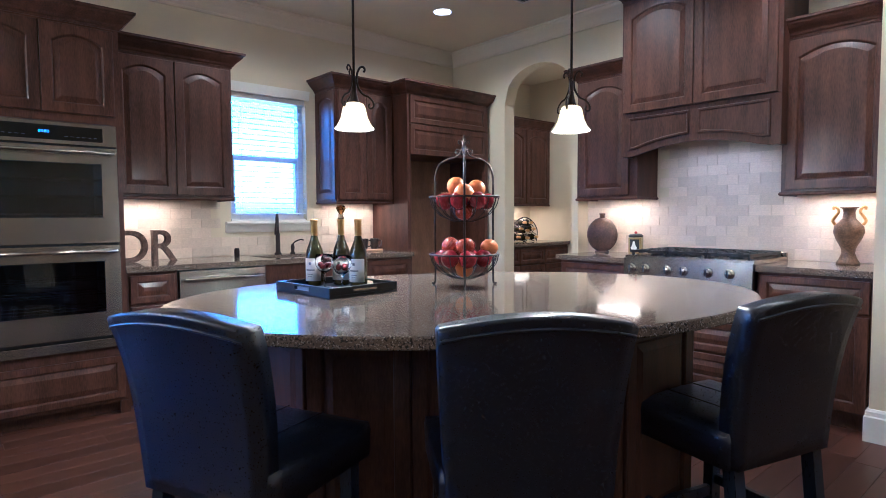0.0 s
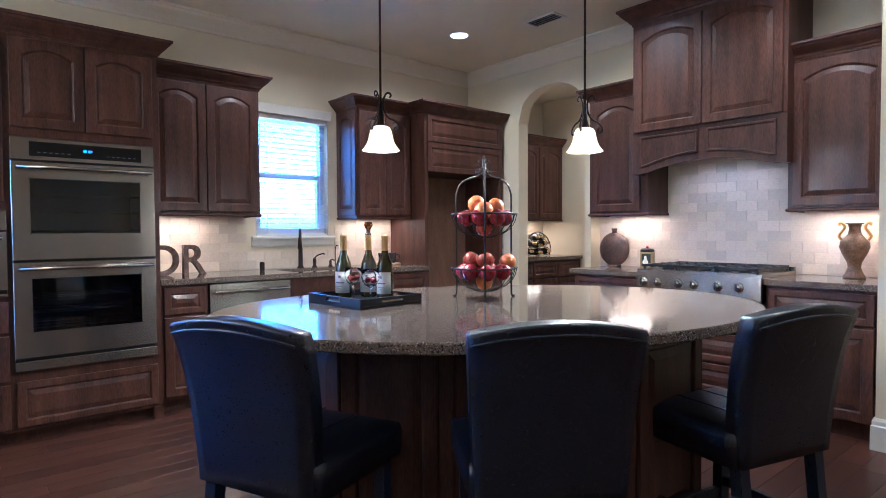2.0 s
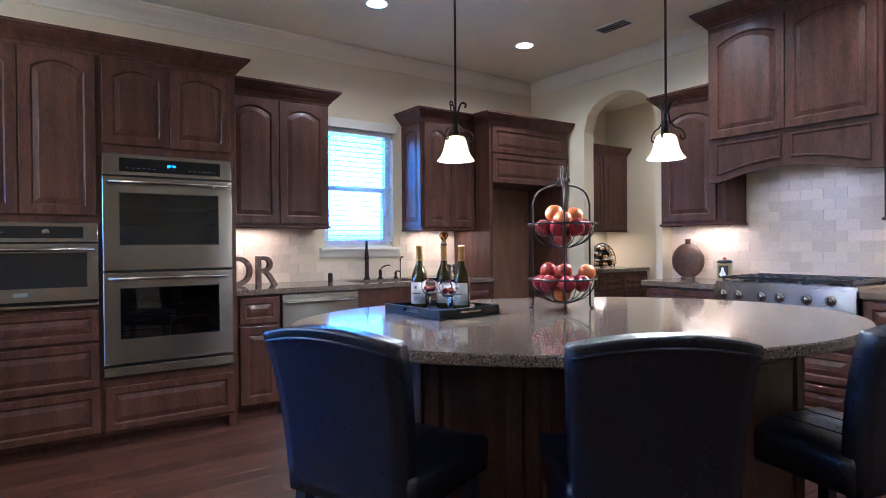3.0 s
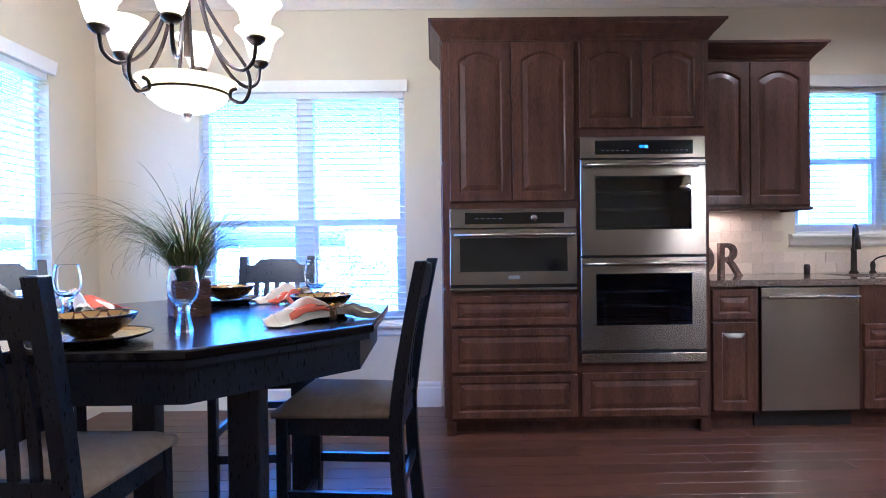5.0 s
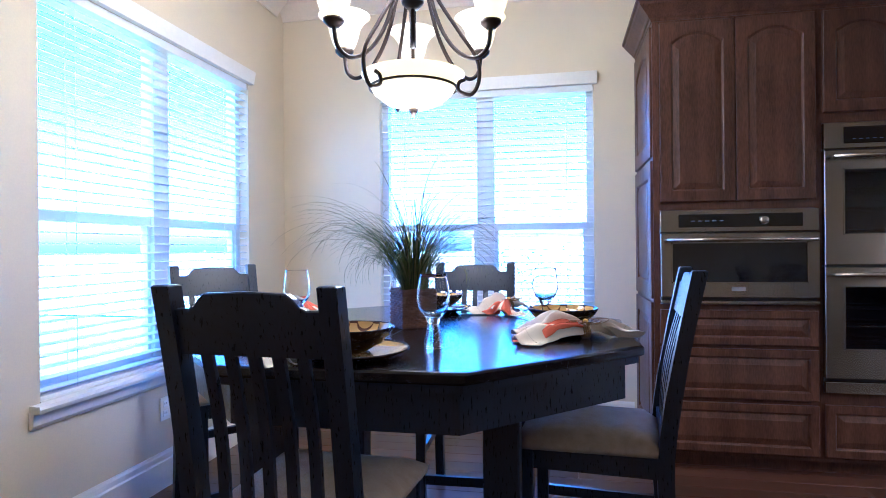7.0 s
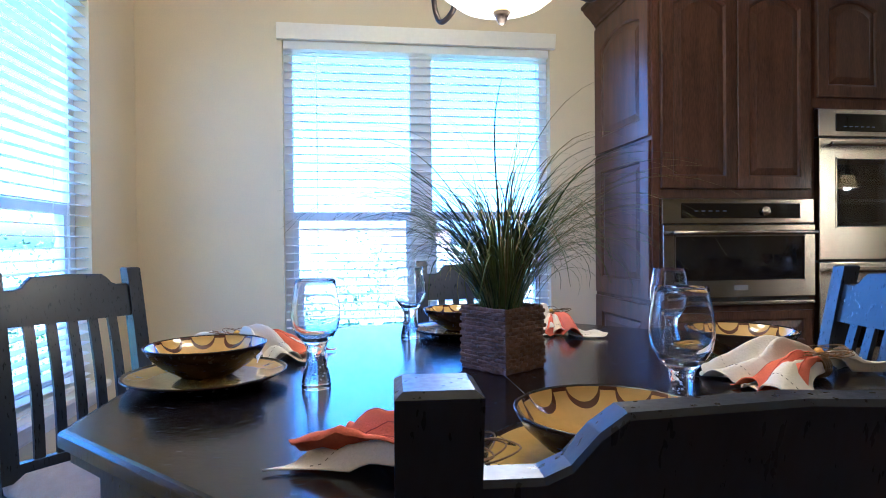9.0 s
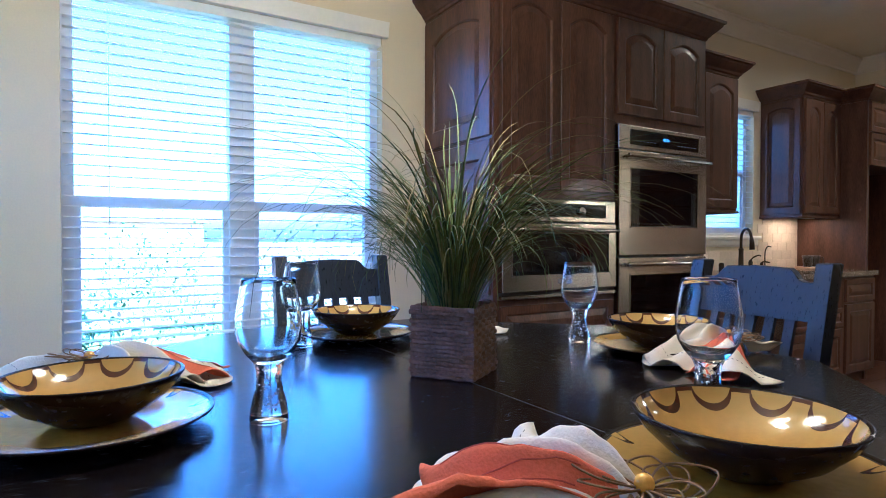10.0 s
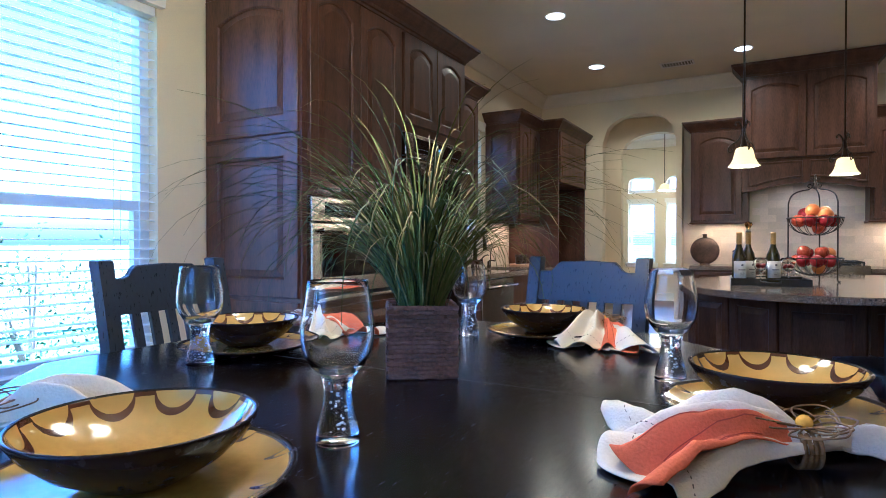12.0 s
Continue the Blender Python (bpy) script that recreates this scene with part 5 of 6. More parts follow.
def blade(bm, base, az, lean, length, width, curl, droop):
    """A tapering arched leaf with a folded middle."""
    d = Vector((math.cos(az), math.sin(az), 0))
    sd = Vector((-math.sin(az), math.cos(az), 0))
    p, ang = Vector(base), lean
    n = 13
    prev = None
    for i in range(n + 1):
        f = i / n
        w = width * (0.55 + 0.45 * min(1, f * 4)) * (1 - f ** 2.4) + 0.0004
        up = Vector((0, 0, math.sin(ang))) + d * math.cos(ang)
        nrm = up.cross(sd).normalized()
        ring = [bm.verts.new(p - sd * w), bm.verts.new(p - nrm * w * 0.5), bm.verts.new(p + sd * w)]
        if prev:
            bm.faces.new((prev[0], prev[1], ring[1], ring[0]))
            bm.faces.new((prev[1], prev[2], ring[2], ring[1]))
        prev = ring
        p = p + up * (length / n)
        ang -= (curl + droop * f * 2) / n
        wander = rnd.uniform(-0.09, 0.09)
        d, sd = (d + sd * wander).normalized(), (sd - d * wander).normalized()


for i in range(230):
    az = rnd.random() * 6.283
    rr = 0.045 * math.sqrt(rnd.random())
    base = (rr * math.cos(az + rnd.uniform(-0.6, 0.6)), rr * math.sin(az + rnd.uniform(-0.6, 0.6)), bh - 0.02)
    inner = rnd.random()
    lean = radians(rnd.uniform(72, 92) if inner < 0.5 else rnd.uniform(58, 80))
    ln = rnd.uniform(0.24, 0.42)
    kind = 0 if rnd.random() < 0.5 else (1 if rnd.random() < 0.42 else 2)
    blade(blades[kind], base, az, lean, ln, rnd.uniform(0.0008, 0.0015), rnd.uniform(0.0, 0.5), rnd.uniform(1.2, 3.6))
# long thin blades that arch over like a fountain and hang outside the basket
for i in range(190):
    az = rnd.random() * 6.283
    blade(blades[(0, 2, 0, 1)[i % 4]], (0.035 * math.cos(az), 0.035 * math.sin(az), bh - 0.02), az, radians(rnd.uniform(64, 86)), rnd.uniform(0.36, 0.62), rnd.uniform(0.0010, 0.0018), rnd.uniform(0.7, 1.7), rnd.uniform(0.5, 1.6))
# a few tall ones above the rest
for i in range(26):
    az = rnd.random() * 6.283
    blade(blades[1 if i % 2 else 0], (0.02 * math.cos(az), 0.02 * math.sin(az), bh - 0.02), az, radians(rnd.uniform(80, 91)), rnd.uniform(0.44, 0.58), rnd.uniform(0.0010, 0.0017), rnd.uniform(0.0, 0.25), rnd.uniform(0.8, 3.4))
for k, mt in ((0, BLADE), (1, BLADE_DRY), (2, BLADE_DARK)):
    tagged(part("grass", blades[k], mt, plant, smooth=True), kind="stuff")


# ---- things on the island ----
IZ = IT + 0.0005


def rot2(x, y, a):
    c, s = math.cos(radians(a)), math.sin(radians(a))
    return x * c - y * s, x * s + y * c


tray = root("serving_tray", pose(-1.815, 1.79, IZ, 0, 0, 94), "square black wooden tray with cut-out handles on the island", "tray")
tw, tdp, th = 0.35, 0.41, 0.042
part("tray_base", boxes((-tw / 2, tw / 2, -tdp / 2, tdp / 2, 0.0, 0.01)), BLACK, tray)
for sx in (-1, 1):
    bm = bmesh.new()
    x0, x1 = sorted((sx * tw / 2, sx * (tw / 2 - 0.014)))
    for a in ((x0, x1, -tdp / 2, -0.055, 0.01, th), (x0, x1, 0.055, tdp / 2, 0.01, th), (x0, x1, -0.055, 0.055, 0.01, 0.018), (x0, x1, -0.055, 0.055, 0.034, th)):
        box(bm, *a)
    bmesh.ops.remove_doubles(bm, verts=bm.verts, dist=1e-5)
    part("tray_side", bm, BLACK, tray)
    y0, y1 = sorted((sx * tdp / 2, sx * (tdp / 2 - 0.014)))
    part("tray_side", boxes((-tw / 2 + 0.014, tw / 2 - 0.014, y0, y1, 0.01, th), bev=0.002), BLACK, tray)
    part("handle_plate", boxes((-0.06, 0.06, y0 - 0.002 if sx < 0 else y1 - 0.0, y0 + 0.0 if sx < 0 else y1 + 0.002, 0.022, 0.030)), STEEL, tray)


def wine_bottle(x, y, rz, stopper=False):
    top = root("wine_bottle", pose(x, y, IZ + 0.0105, 0, 0, rz), "dark glass wine bottle with a white label" + (" and an amber stopper" if stopper else " and gold foil"), "bottle", "wine bottles on the tray")
    part("bottle_glass", lathe([(0, 0.004), (0.03, 0.0), (0.038, 0.004), (0.0395, 0.02), (0.0395, 0.14), (0.036, 0.165), (0.026, 0.19), (0.0175, 0.213), (0.0148, 0.235), (0.0148, 0.292), (0.0158, 0.294), (0.0158, 0.301), (0.013, 0.303), (0, 0.303)], 36), BOTTLE, top, smooth=True)
    part("foil_capsule", lathe([(0.0155, 0.228), (0.0155, 0.2905), (0.0165, 0.293), (0.0165, 0.302), (0.013, 0.304), (0, 0.304)], 28), FOIL, top, smooth=True)
    bm = bmesh.new()
    n = 18
    ring = lambda r, z: [(r * math.cos(-1.25 + 2.5 * i / n - math.pi / 2), r * math.sin(-1.25 + 2.5 * i / n - math.pi / 2), z) for i in range(n + 1)]
    bridge(bm, [ring(0.0399, 0.025), ring(0.0404, 0.025), ring(0.0404, 0.128), ring(0.0399, 0.128)], False)
    lb = part("label", bm, PAPER, top, "white paper label", smooth=True)
    bm = bmesh.new()
    for z, a0, a1, hh in ((0.072, -0.55, 0.55, 0.006), (0.055, -0.35, 0.35, 0.002), (0.045, -0.3, 0.2, 0.002), (0.098, -0.15, 0.15, 0.012)):
        k = 8
        arc = lambda r, zz: [(r * math.cos(a0 + (a1 - a0) * i / k - math.pi / 2), r * math.sin(a0 + (a1 - a0) * i / k - math.pi / 2), zz) for i in range(k + 1)]
        bridge(bm, [arc(0.0404, z), arc(0.0408, z), arc(0.0408, z + hh), arc(0.0404, z + hh)], False)
    part("label_print", bm, INK, lb)
    if stopper:
        part("stopper_collar", lathe([(0, 0.303), (0.014, 0.303), (0.016, 0.310), (0.010, 0.318), (0.013, 0.326), (0, 0.328)], 20), STEEL, top, smooth=True)
        part("stopper_gem", lathe([(0, 0.326), (0.010, 0.328), (0.024, 0.352), (0.018, 0.366), (0, 0.369)], 8), AMBER, top, "faceted amber glass stopper")
    return top


wine_bottle(-1.972, 1.772, 30)
wine_bottle(-1.925, 1.885, 40, True)
wine_bottle(-1.79, 1.89, 25)


def wine_glass(x, y):
    top = root("wine_glass", pose(x, y, IZ + 0.0105), "small stemmed wine glass holding dipped strawberries", "glass", "wine glasses on the tray")
    part("glass_body", lathe([(0, 0), (0.030, 0), (0.030, 0.002), (0.006, 0.006), (0.0035, 0.012), (0.0035, 0.06), (0.008, 0.068), (0.028, 0.082), (0.040, 0.105), (0.041, 0.125), (0.036, 0.15), (0.0352, 0.15), (0.040, 0.125), (0.039, 0.106), (0.027, 0.084), (0.006, 0.073), (0, 0.072)], 32), BLOWN, top, smooth=True)
    for i in range(4):
        a = 1.57 * i + x * 9
        b = part("strawberry", ball(bmesh.new(), (0, 0, 0), 0.0125, 10, 7, (1, 1, 1.2)), CHOC, top, smooth=True, matrix=pose(0.018 * math.cos(a), 0.018 * math.sin(a), 0.098 + 0.006 * (i % 2), 40 * i, 30, 0))
    return top


wine_glass(-1.855, 1.755)
wine_glass(-1.712, 1.757)

FB = (-1.55, 2.315)
stand = root("fruit_stand", pose(FB[0], FB[1], IZ, 0, 0, 0), "two-tier black wire fruit stand with scrolled top", "fruit stand")
for k in range(3):
    a = 2 * math.pi * k / 3 - 0.75
    P = lambda r, z: (r * math.cos(a), r * math.sin(a), z)
    part("upright", tube(spline([P(0.178, 0.006), P(0.168, 0.003), P(0.161, 0.012), P(0.159, 0.04), P(0.159, 0.25), P(0.159, 0.47), P(0.156, 0.52), P(0.135, 0.565), P(0.09, 0.59), P(0.035, 0.602), P(0.014, 0.625), P(0.010, 0.645)], 5), 0.0048, n=8), IRON, stand, smooth=True)
    part("scroll", tube(spline([P(0.010, 0.605), P(0.020, 0.628), P(0.036, 0.634), P(0.044, 0.622), P(0.036, 0.612), P(0.030, 0.618)], 5), 0.0034, n=6), IRON, stand, smooth=True)
    part("scroll", tube(spline([P(0.003, 0.650), P(0.014, 0.668), P(0.026, 0.674), P(0.030, 0.664), P(0.022, 0.658)], 5), 0.003, n=6), IRON, stand, smooth=True)
part("finial", lathe([(0, 0.60), (0.008, 0.605), (0.009, 0.63), (0.006, 0.645), (0.009, 0.66), (0.005, 0.675), (0.008, 0.684), (0.003, 0.695), (0, 0.702)], 12), IRON, stand, smooth=True)
for zt in (0.150, 0.413):
    basket_ = part("wire_basket", tube([(0.160 * math.cos(a), 0.160 * math.sin(a), zt) for a in [2 * math.pi * i / 48 for i in range(49)]], 0.0042, n=6, caps=False), IRON, stand, smooth=True)
    for k in range(16):
        a = 2 * math.pi * k / 16
        P = lambda r, z: (r * math.cos(a), r * math.sin(a), z)
        part("basket_wire", tube(spline([P(0.160, zt), P(0.146, zt - 0.045), P(0.108, zt - 0.086), P(0.045, zt - 0.112)], 4), 0.0022, n=5), IRON, basket_)
    part("basket_hoop", tube([(0.045 * math.cos(a), 0.045 * math.sin(a), zt - 0.112) for a in [2 * math.pi * i / 24 for i in range(25)]], 0.003, n=5, caps=False), IRON, basket_)


def fruit(name, x, y, z, r, mtl, label, seed):
    rnd = random.Random(seed)
    if name == "apple":
        prof = [(0, -0.86 * r), (0.25 * r, -0.93 * r), (0.6 * r, -0.78 * r), (0.92 * r, -0.3 * r), (r, 0.15 * r), (0.9 * r, 0.6 * r), (0.55 * r, 0.86 * r), (0.22 * r, 0.86 * r), (0.06 * r, 0.68 * r), (0, 0.64 * r)]
    else:
        prof = [(0, -0.95 * r), (0.5 * r, -0.83 * r), (0.88 * r, -0.45 * r), (r, 0), (0.88 * r, 0.45 * r), (0.5 * r, 0.83 * r), (0.1 * r, 0.94 * r), (0, 0.91 * r)]
    top = root(name, pose(x, y, z, rnd.uniform(-50, 50), rnd.uniform(-50, 50), rnd.uniform(0, 360)), label, "fruit", "fruit in the stand")
    part("skin", lathe(prof, 20), mtl, top, smooth=True)
    if name == "apple":
        part("stalk", tube([(0, 0, 0.6 * r), (0.003, 0, 0.85 * r), (0.007, 0.002, 1.02 * r)], 0.0016, n=5), TWINE, top)
    else:
        part("stalk_end", lathe([(0, 0.93 * r), (0.1 * r, 0.935 * r), (0.06 * r, 0.955 * r), (0, 0.96 * r)], 8), TWINE, top)


seed = 0
for zt, turn in ((0.150, 0.3), (0.413, 0.8)):
    zb = IZ + zt
    for i in range(7):
        a = 2 * math.pi * i / 7 + turn
        seed += 1
        fruit("apple", FB[0] + 0.098 * math.cos(a), FB[1] + 0.098 * math.sin(a), zb - 0.020, 0.0415, PEACH if i == 3 else APPLE, "glossy red apple in the wire basket", seed)
    fruit("orange", FB[0] + 0.022, FB[1] - 0.022, zb - 0.066, 0.042, ORANGE if zt < 0.3 else PEACH, "round orange low in the wire basket" if zt < 0.3 else "pale blushing fruit low in the wire basket", seed + 50)
    if zt < 0.3:
        tops = [("apple", 3.6, 0.070, PEACH, 0.036, 0.042), ("apple", 5.6, 0.050, PEACH, 0.036, 0.042), ("orange", 0.75, 0.115, ORANGE, 0.030, 0.042), ("apple", 2.2, 0.070, APPLE, 0.030, 0.040)]
    else:
        tops = [("orange", 5.5, 0.080, ORANGE, 0.014, 0.046), ("orange", 4.3, 0.040, ORANGE, 0.050, 0.043), ("orange", 0.4, 0.060, ORANGE, 0.036, 0.043), ("apple", 2.4, 0.075, APPLE, 0.028, 0.040)]
    for nm, a, r, mt, up, size in tops:
        seed += 1
        fruit(nm, FB[0] + r * math.cos(a), FB[1] + r * math.sin(a), zb + up, size, mt, "ripe orange heaped in the wire basket" if nm == "orange" else "blushing apple heaped in the wire basket", seed)


# ---- things on the worktops ----
KZ = 0.9205


def letter(ch, y, label):
    cu = bpy.data.curves.new("letter", "FONT")
    cu.body, cu.size, cu.extrude, cu.bevel_depth, cu.align_x = ch, 0.325, 0.016, 0.002, "CENTER"
    tmp = bpy.data.objects.new("tmp", cu)
    scene.collection.objects.link(tmp)
    me = bpy.data.meshes.new_from_object(tmp.evaluated_get(bpy.context.evaluated_depsgraph_get()))
    bpy.data.objects.remove(tmp)
    me.materials.clear()
    me.materials.append(FLORAL)
    ob = new("decor_letter", me)
    ob.matrix_world = pose(-4.10, y, KZ, 90, 0, 100)
    return tagged(ob, label, "letter", "decorative letters")


letter("D", 1.51, "standing decorative letter D covered in floral paper")
letter("R", 1.715, "standing decorative letter R covered in floral paper")
bm = lathe([(0, 0), (0.018, 0), (0.02, 0.004), (0.02, 0.06), (0.016, 0.07), (0, 0.072)], 20)
tagged(part("small_canister", bm, IRON, smooth=True, matrix=pose(-4.12, 2.27, KZ)), "small dark cylinder on the worktop by the sink", "canister")

fc = root("kitchen_faucet", pose(-4.20, 2.655, KZ, 0, 0, -28), "dark bronze gooseneck kitchen faucet behind the sink", "faucet")
part("faucet_base", lathe([(0, 0), (0.03, 0), (0.03, 0.008), (0.02, 0.02), (0.018, 0.16), (0.021, 0.17), (0.014, 0.18), (0, 0.18)], 24), IRON, fc, smooth=True)
part("gooseneck", tube(spline([(0, 0, 0.17), (0, 0, 0.26), (0.02, 0, 0.31), (0.07, 0, 0.335), (0.12, 0, 0.31), (0.14, 0, 0.26)], 6), 0.011, n=12), IRON, fc, smooth=True)
part("spray_head", tube([(0.14, 0, 0.265), (0.148, 0, 0.22), (0.152, 0, 0.17)], [0.014, 0.018, 0.020], n=14), IRON, fc, smooth=True)
hs = root("faucet_handle", pose(-4.20, 2.79, KZ), "dark bronze side lever by the sink", "faucet handle")
part("lever_base", lathe([(0, 0), (0.022, 0), (0.022, 0.006), (0.014, 0.02), (0.017, 0.06), (0.012, 0.08), (0, 0.085)], 20), IRON, hs, smooth=True)
part("lever", tube(spline([(0, 0, 0.08), (0.015, 0.02, 0.105), (0.03, 0.06, 0.12), (0.035, 0.085, 0.115)], 5), 0.006, n=8), IRON, hs, smooth=True)
sd = root("soap_dispenser", pose(-4.20, 2.95, KZ), "dark bronze soap dispenser with a tall pump", "soap dispenser")
part("pump_base", lathe([(0, 0), (0.02, 0), (0.02, 0.006), (0.011, 0.02), (0.012, 0.055), (0, 0.06)], 18), IRON, sd, smooth=True)
part("spout", tube(spline([(0, 0, 0.055), (0.02, 0, 0.065), (0.07, 0.0, 0.06)], 5), 0.006, n=8), IRON, sd, smooth=True)
part("filter_tap", tube(spline([(0, 0.05, 0.0), (0, 0.05, 0.14), (0.02, 0.05, 0.19), (0.05, 0.05, 0.19)], 6), 0.005, n=8), IRON, sd, smooth=True)

bd = tagged(part("cutting_board", lathe([(0, 0), (0.12, 0), (0.124, 0.004), (0.124, 0.012), (0.12, 0.016), (0, 0.016)], 36), BOARD, smooth=False, matrix=pose(-4.08, 3.50, KZ)), "round pale wooden board on the worktop", "board")
for y, r in ((3.44, 70), (3.555, 40)):
    mg = root("coffee_mug", pose(-4.08, y, KZ + 0.0165, 0, 0, r), "dark brown glazed coffee mug on the round board", "mug", "mugs on the board")
    part("mug_body", lathe([(0, 0), (0.030, 0), (0.034, 0.01), (0.038, 0.06), (0.043, 0.095), (0.041, 0.096), (0.036, 0.06), (0.031, 0.012), (0, 0.008)], 28), CUPCLAY, mg, smooth=True)
    part("mug_handle", tube(spline([(0.037, 0, 0.075), (0.062, 0, 0.078), (0.068, 0, 0.05), (0.055, 0, 0.025), (0.035, 0, 0.025)], 5), 0.005, n=8), CUPCLAY, mg, smooth=True)

dsc = root("disc_vase", pose(-2.43, N_ - 0.13, KZ, 0, 0, 0), "flat round aged-copper disc vase leaning by the tiles", "vase")
bm = lathe([(0, 0.05), (0.05, 0.048), (0.11, 0.034), (0.142, 0.014), (0.148, 0.0), (0.142, -0.014), (0.11, -0.034), (0.05, -0.048), (0, -0.05)], 48)
part("disc_body", bm, COPPER, dsc, smooth=True, matrix=pose(0, 0, 0.150, 90))
part("disc_neck", lathe([(0, 0.292), (0.024, 0.292), (0.02, 0.31), (0.024, 0.325), (0.026, 0.332), (0.018, 0.333), (0, 0.32)], 20), COPPER, dsc, smooth=True)
part("disc_foot", boxes((-0.05, 0.05, -0.03, 0.03, 0, 0.012), bev=0.003), COPPER, dsc)

cn = root("canister", pose(-2.10, N_ - 0.15, KZ, 0, 0, 20), "square painted canister with a dark lid and red knob", "canister")
part("tin", boxes((-0.05, 0.05, -0.05, 0.05, 0, 0.135), bev=0.005), TIN, cn)
part("picture_panel", boxes((-0.036, 0.036, -0.052, -0.0505, 0.02, 0.12)), BLACK, cn)
part("picture_shape", lathe([(0, 0.0), (0.018, 0.004), (0.024, 0.02), (0.012, 0.045), (0.008, 0.07), (0, 0.075)], 12), PAPER, cn, matrix=Matrix.Translation((-0.006, -0.0525, 0.03)) @ Matrix.Diagonal((1, 0.05, 1, 1)))
part("lid", lathe([(0, 0.136), (0.056, 0.136), (0.058, 0.15), (0.045, 0.162), (0, 0.166)], 24), BLACK, cn, smooth=True)
part("lid_knob", ball(bmesh.new(), (0, 0, 0.173), 0.012, 12, 8), REDKNOB, cn, smooth=True)

vs = root("urn_vase", pose(-0.64, N_ - 0.16, KZ, 0, 0, 10), "aged bronze urn vase with gilded scroll handles", "vase")
part("urn_body", lathe([(0, 0), (0.062, 0), (0.064, 0.008), (0.05, 0.03), (0.036, 0.07), (0.04, 0.10), (0.07, 0.16), (0.083, 0.20), (0.078, 0.235), (0.052, 0.265), (0.036, 0.285), (0.032, 0.32), (0.038, 0.345), (0.052, 0.352), (0.05, 0.356), (0.036, 0.35), (0.028, 0.32), (0, 0.31)], 36), CLAY, vs, smooth=True)
for sx in (-1, 1):
    part("urn_handle", tube(spline([(sx * 0.07, 0, 0.245), (sx * 0.085, 0, 0.27), (sx * 0.07, 0, 0.30), (sx * 0.055, 0, 0.325), (sx * 0.065, 0, 0.352), (sx * 0.082, 0, 0.355), (sx * 0.08, 0, 0.338)], 5), 0.009, n=8), GOLD, vs, smooth=True)

wr = root("wine_rack", pose(-4.36, 5.95, KZ, 0, 0, 75), "scrolled iron wine rack holding bottles in the pantry", "wine rack")
for i, (x, z) in enumerate(((-0.13, 0.06), (0.0, 0.05), (0.13, 0.06), (-0.09, 0.16), (0.09, 0.16), (0.0, 0.14), (-0.04, 0.235), (0.05, 0.235))):
    part("rack_ring", tube([(x + 0.048 * math.cos(a), -0.06, z + 0.048 * math.sin(a)) for a in [2 * math.pi * k / 20 for k in range(21)]], 0.005, n=6, caps=False), IRON, wr, smooth=True)
    b = part("rack_bottle", lathe([(0, -0.1), (0.038, -0.1), (0.04, 0.0), (0.038, 0.05), (0.015, 0.1), (0.015, 0.15), (0, 0.151)], 20), BOTTLE, wr, smooth=True, matrix=pose(x, 0.0, z, 90))
    part("cap", lathe([(0, 0.10), (0.016, 0.10), (0.016, 0.153), (0, 0.154)], 14), FOIL, b, smooth=True)
part("rack_crest", tube(spline([(-0.18, -0.06, 0.01), (-0.19, -0.06, 0.14), (-0.12, -0.06, 0.25), (0, -0.06, 0.30), (0.12, -0.06, 0.25), (0.19, -0.06, 0.14), (0.18, -0.06, 0.01)], 6), 0.006, n=8), IRON, wr, smooth=True)

ol = root("wall_outlet", pose(-2.97, S, 0.39, 0, 0, 180), "white double wall socket under the window", "outlet")
part("cover_plate", boxes((-0.036, 0.036, -0.007, -0.001, -0.058, 0.058), bev=0.002), TRIM, ol)
for z in (-0.024, 0.024):
    so = part("socket", boxes((-0.017, 0.017, -0.009, -0.0065, z - 0.015, z + 0.015), bev=0.001), VINYL, ol)
    part("slot", boxes((-0.008, -0.006, -0.0097, -0.0085, z - 0.004, z + 0.006)), BLACK, so)
    part("slot", boxes((0.006, 0.008, -0.0097, -0.0085, z - 0.004, z + 0.006)), BLACK, so)
ds = root("door_stop", pose(-2.20, S + 0.02, 0.09), "small dark spring door stop on the baseboard", "door stop")
part("spring", tube([(0, 0, 0), (0, 0.07, 0.002)], 0.006, n=8), IRON, ds)
part("tip", tube([(0, 0.068, 0.002), (0, 0.085, 0.002)], 0.009, n=10), IRON, ds)

dl = root("dining_pendant", pose(-3.42, 8.6, 0), "lit glass lamp hanging in the dining room", "pendant lamp")
part("rod", tube([(0, 0, 2.2), (0, 0, 3.19)], 0.006, n=8), IRON, dl)
part("glass_shade", lathe([(0.03, 2.2), (0.06, 2.18), (0.10, 2.10), (0.11, 2.08), (0.10, 2.085), (0.05, 2.17), (0.03, 2.19)], 24), SHADE, dl, smooth=True)


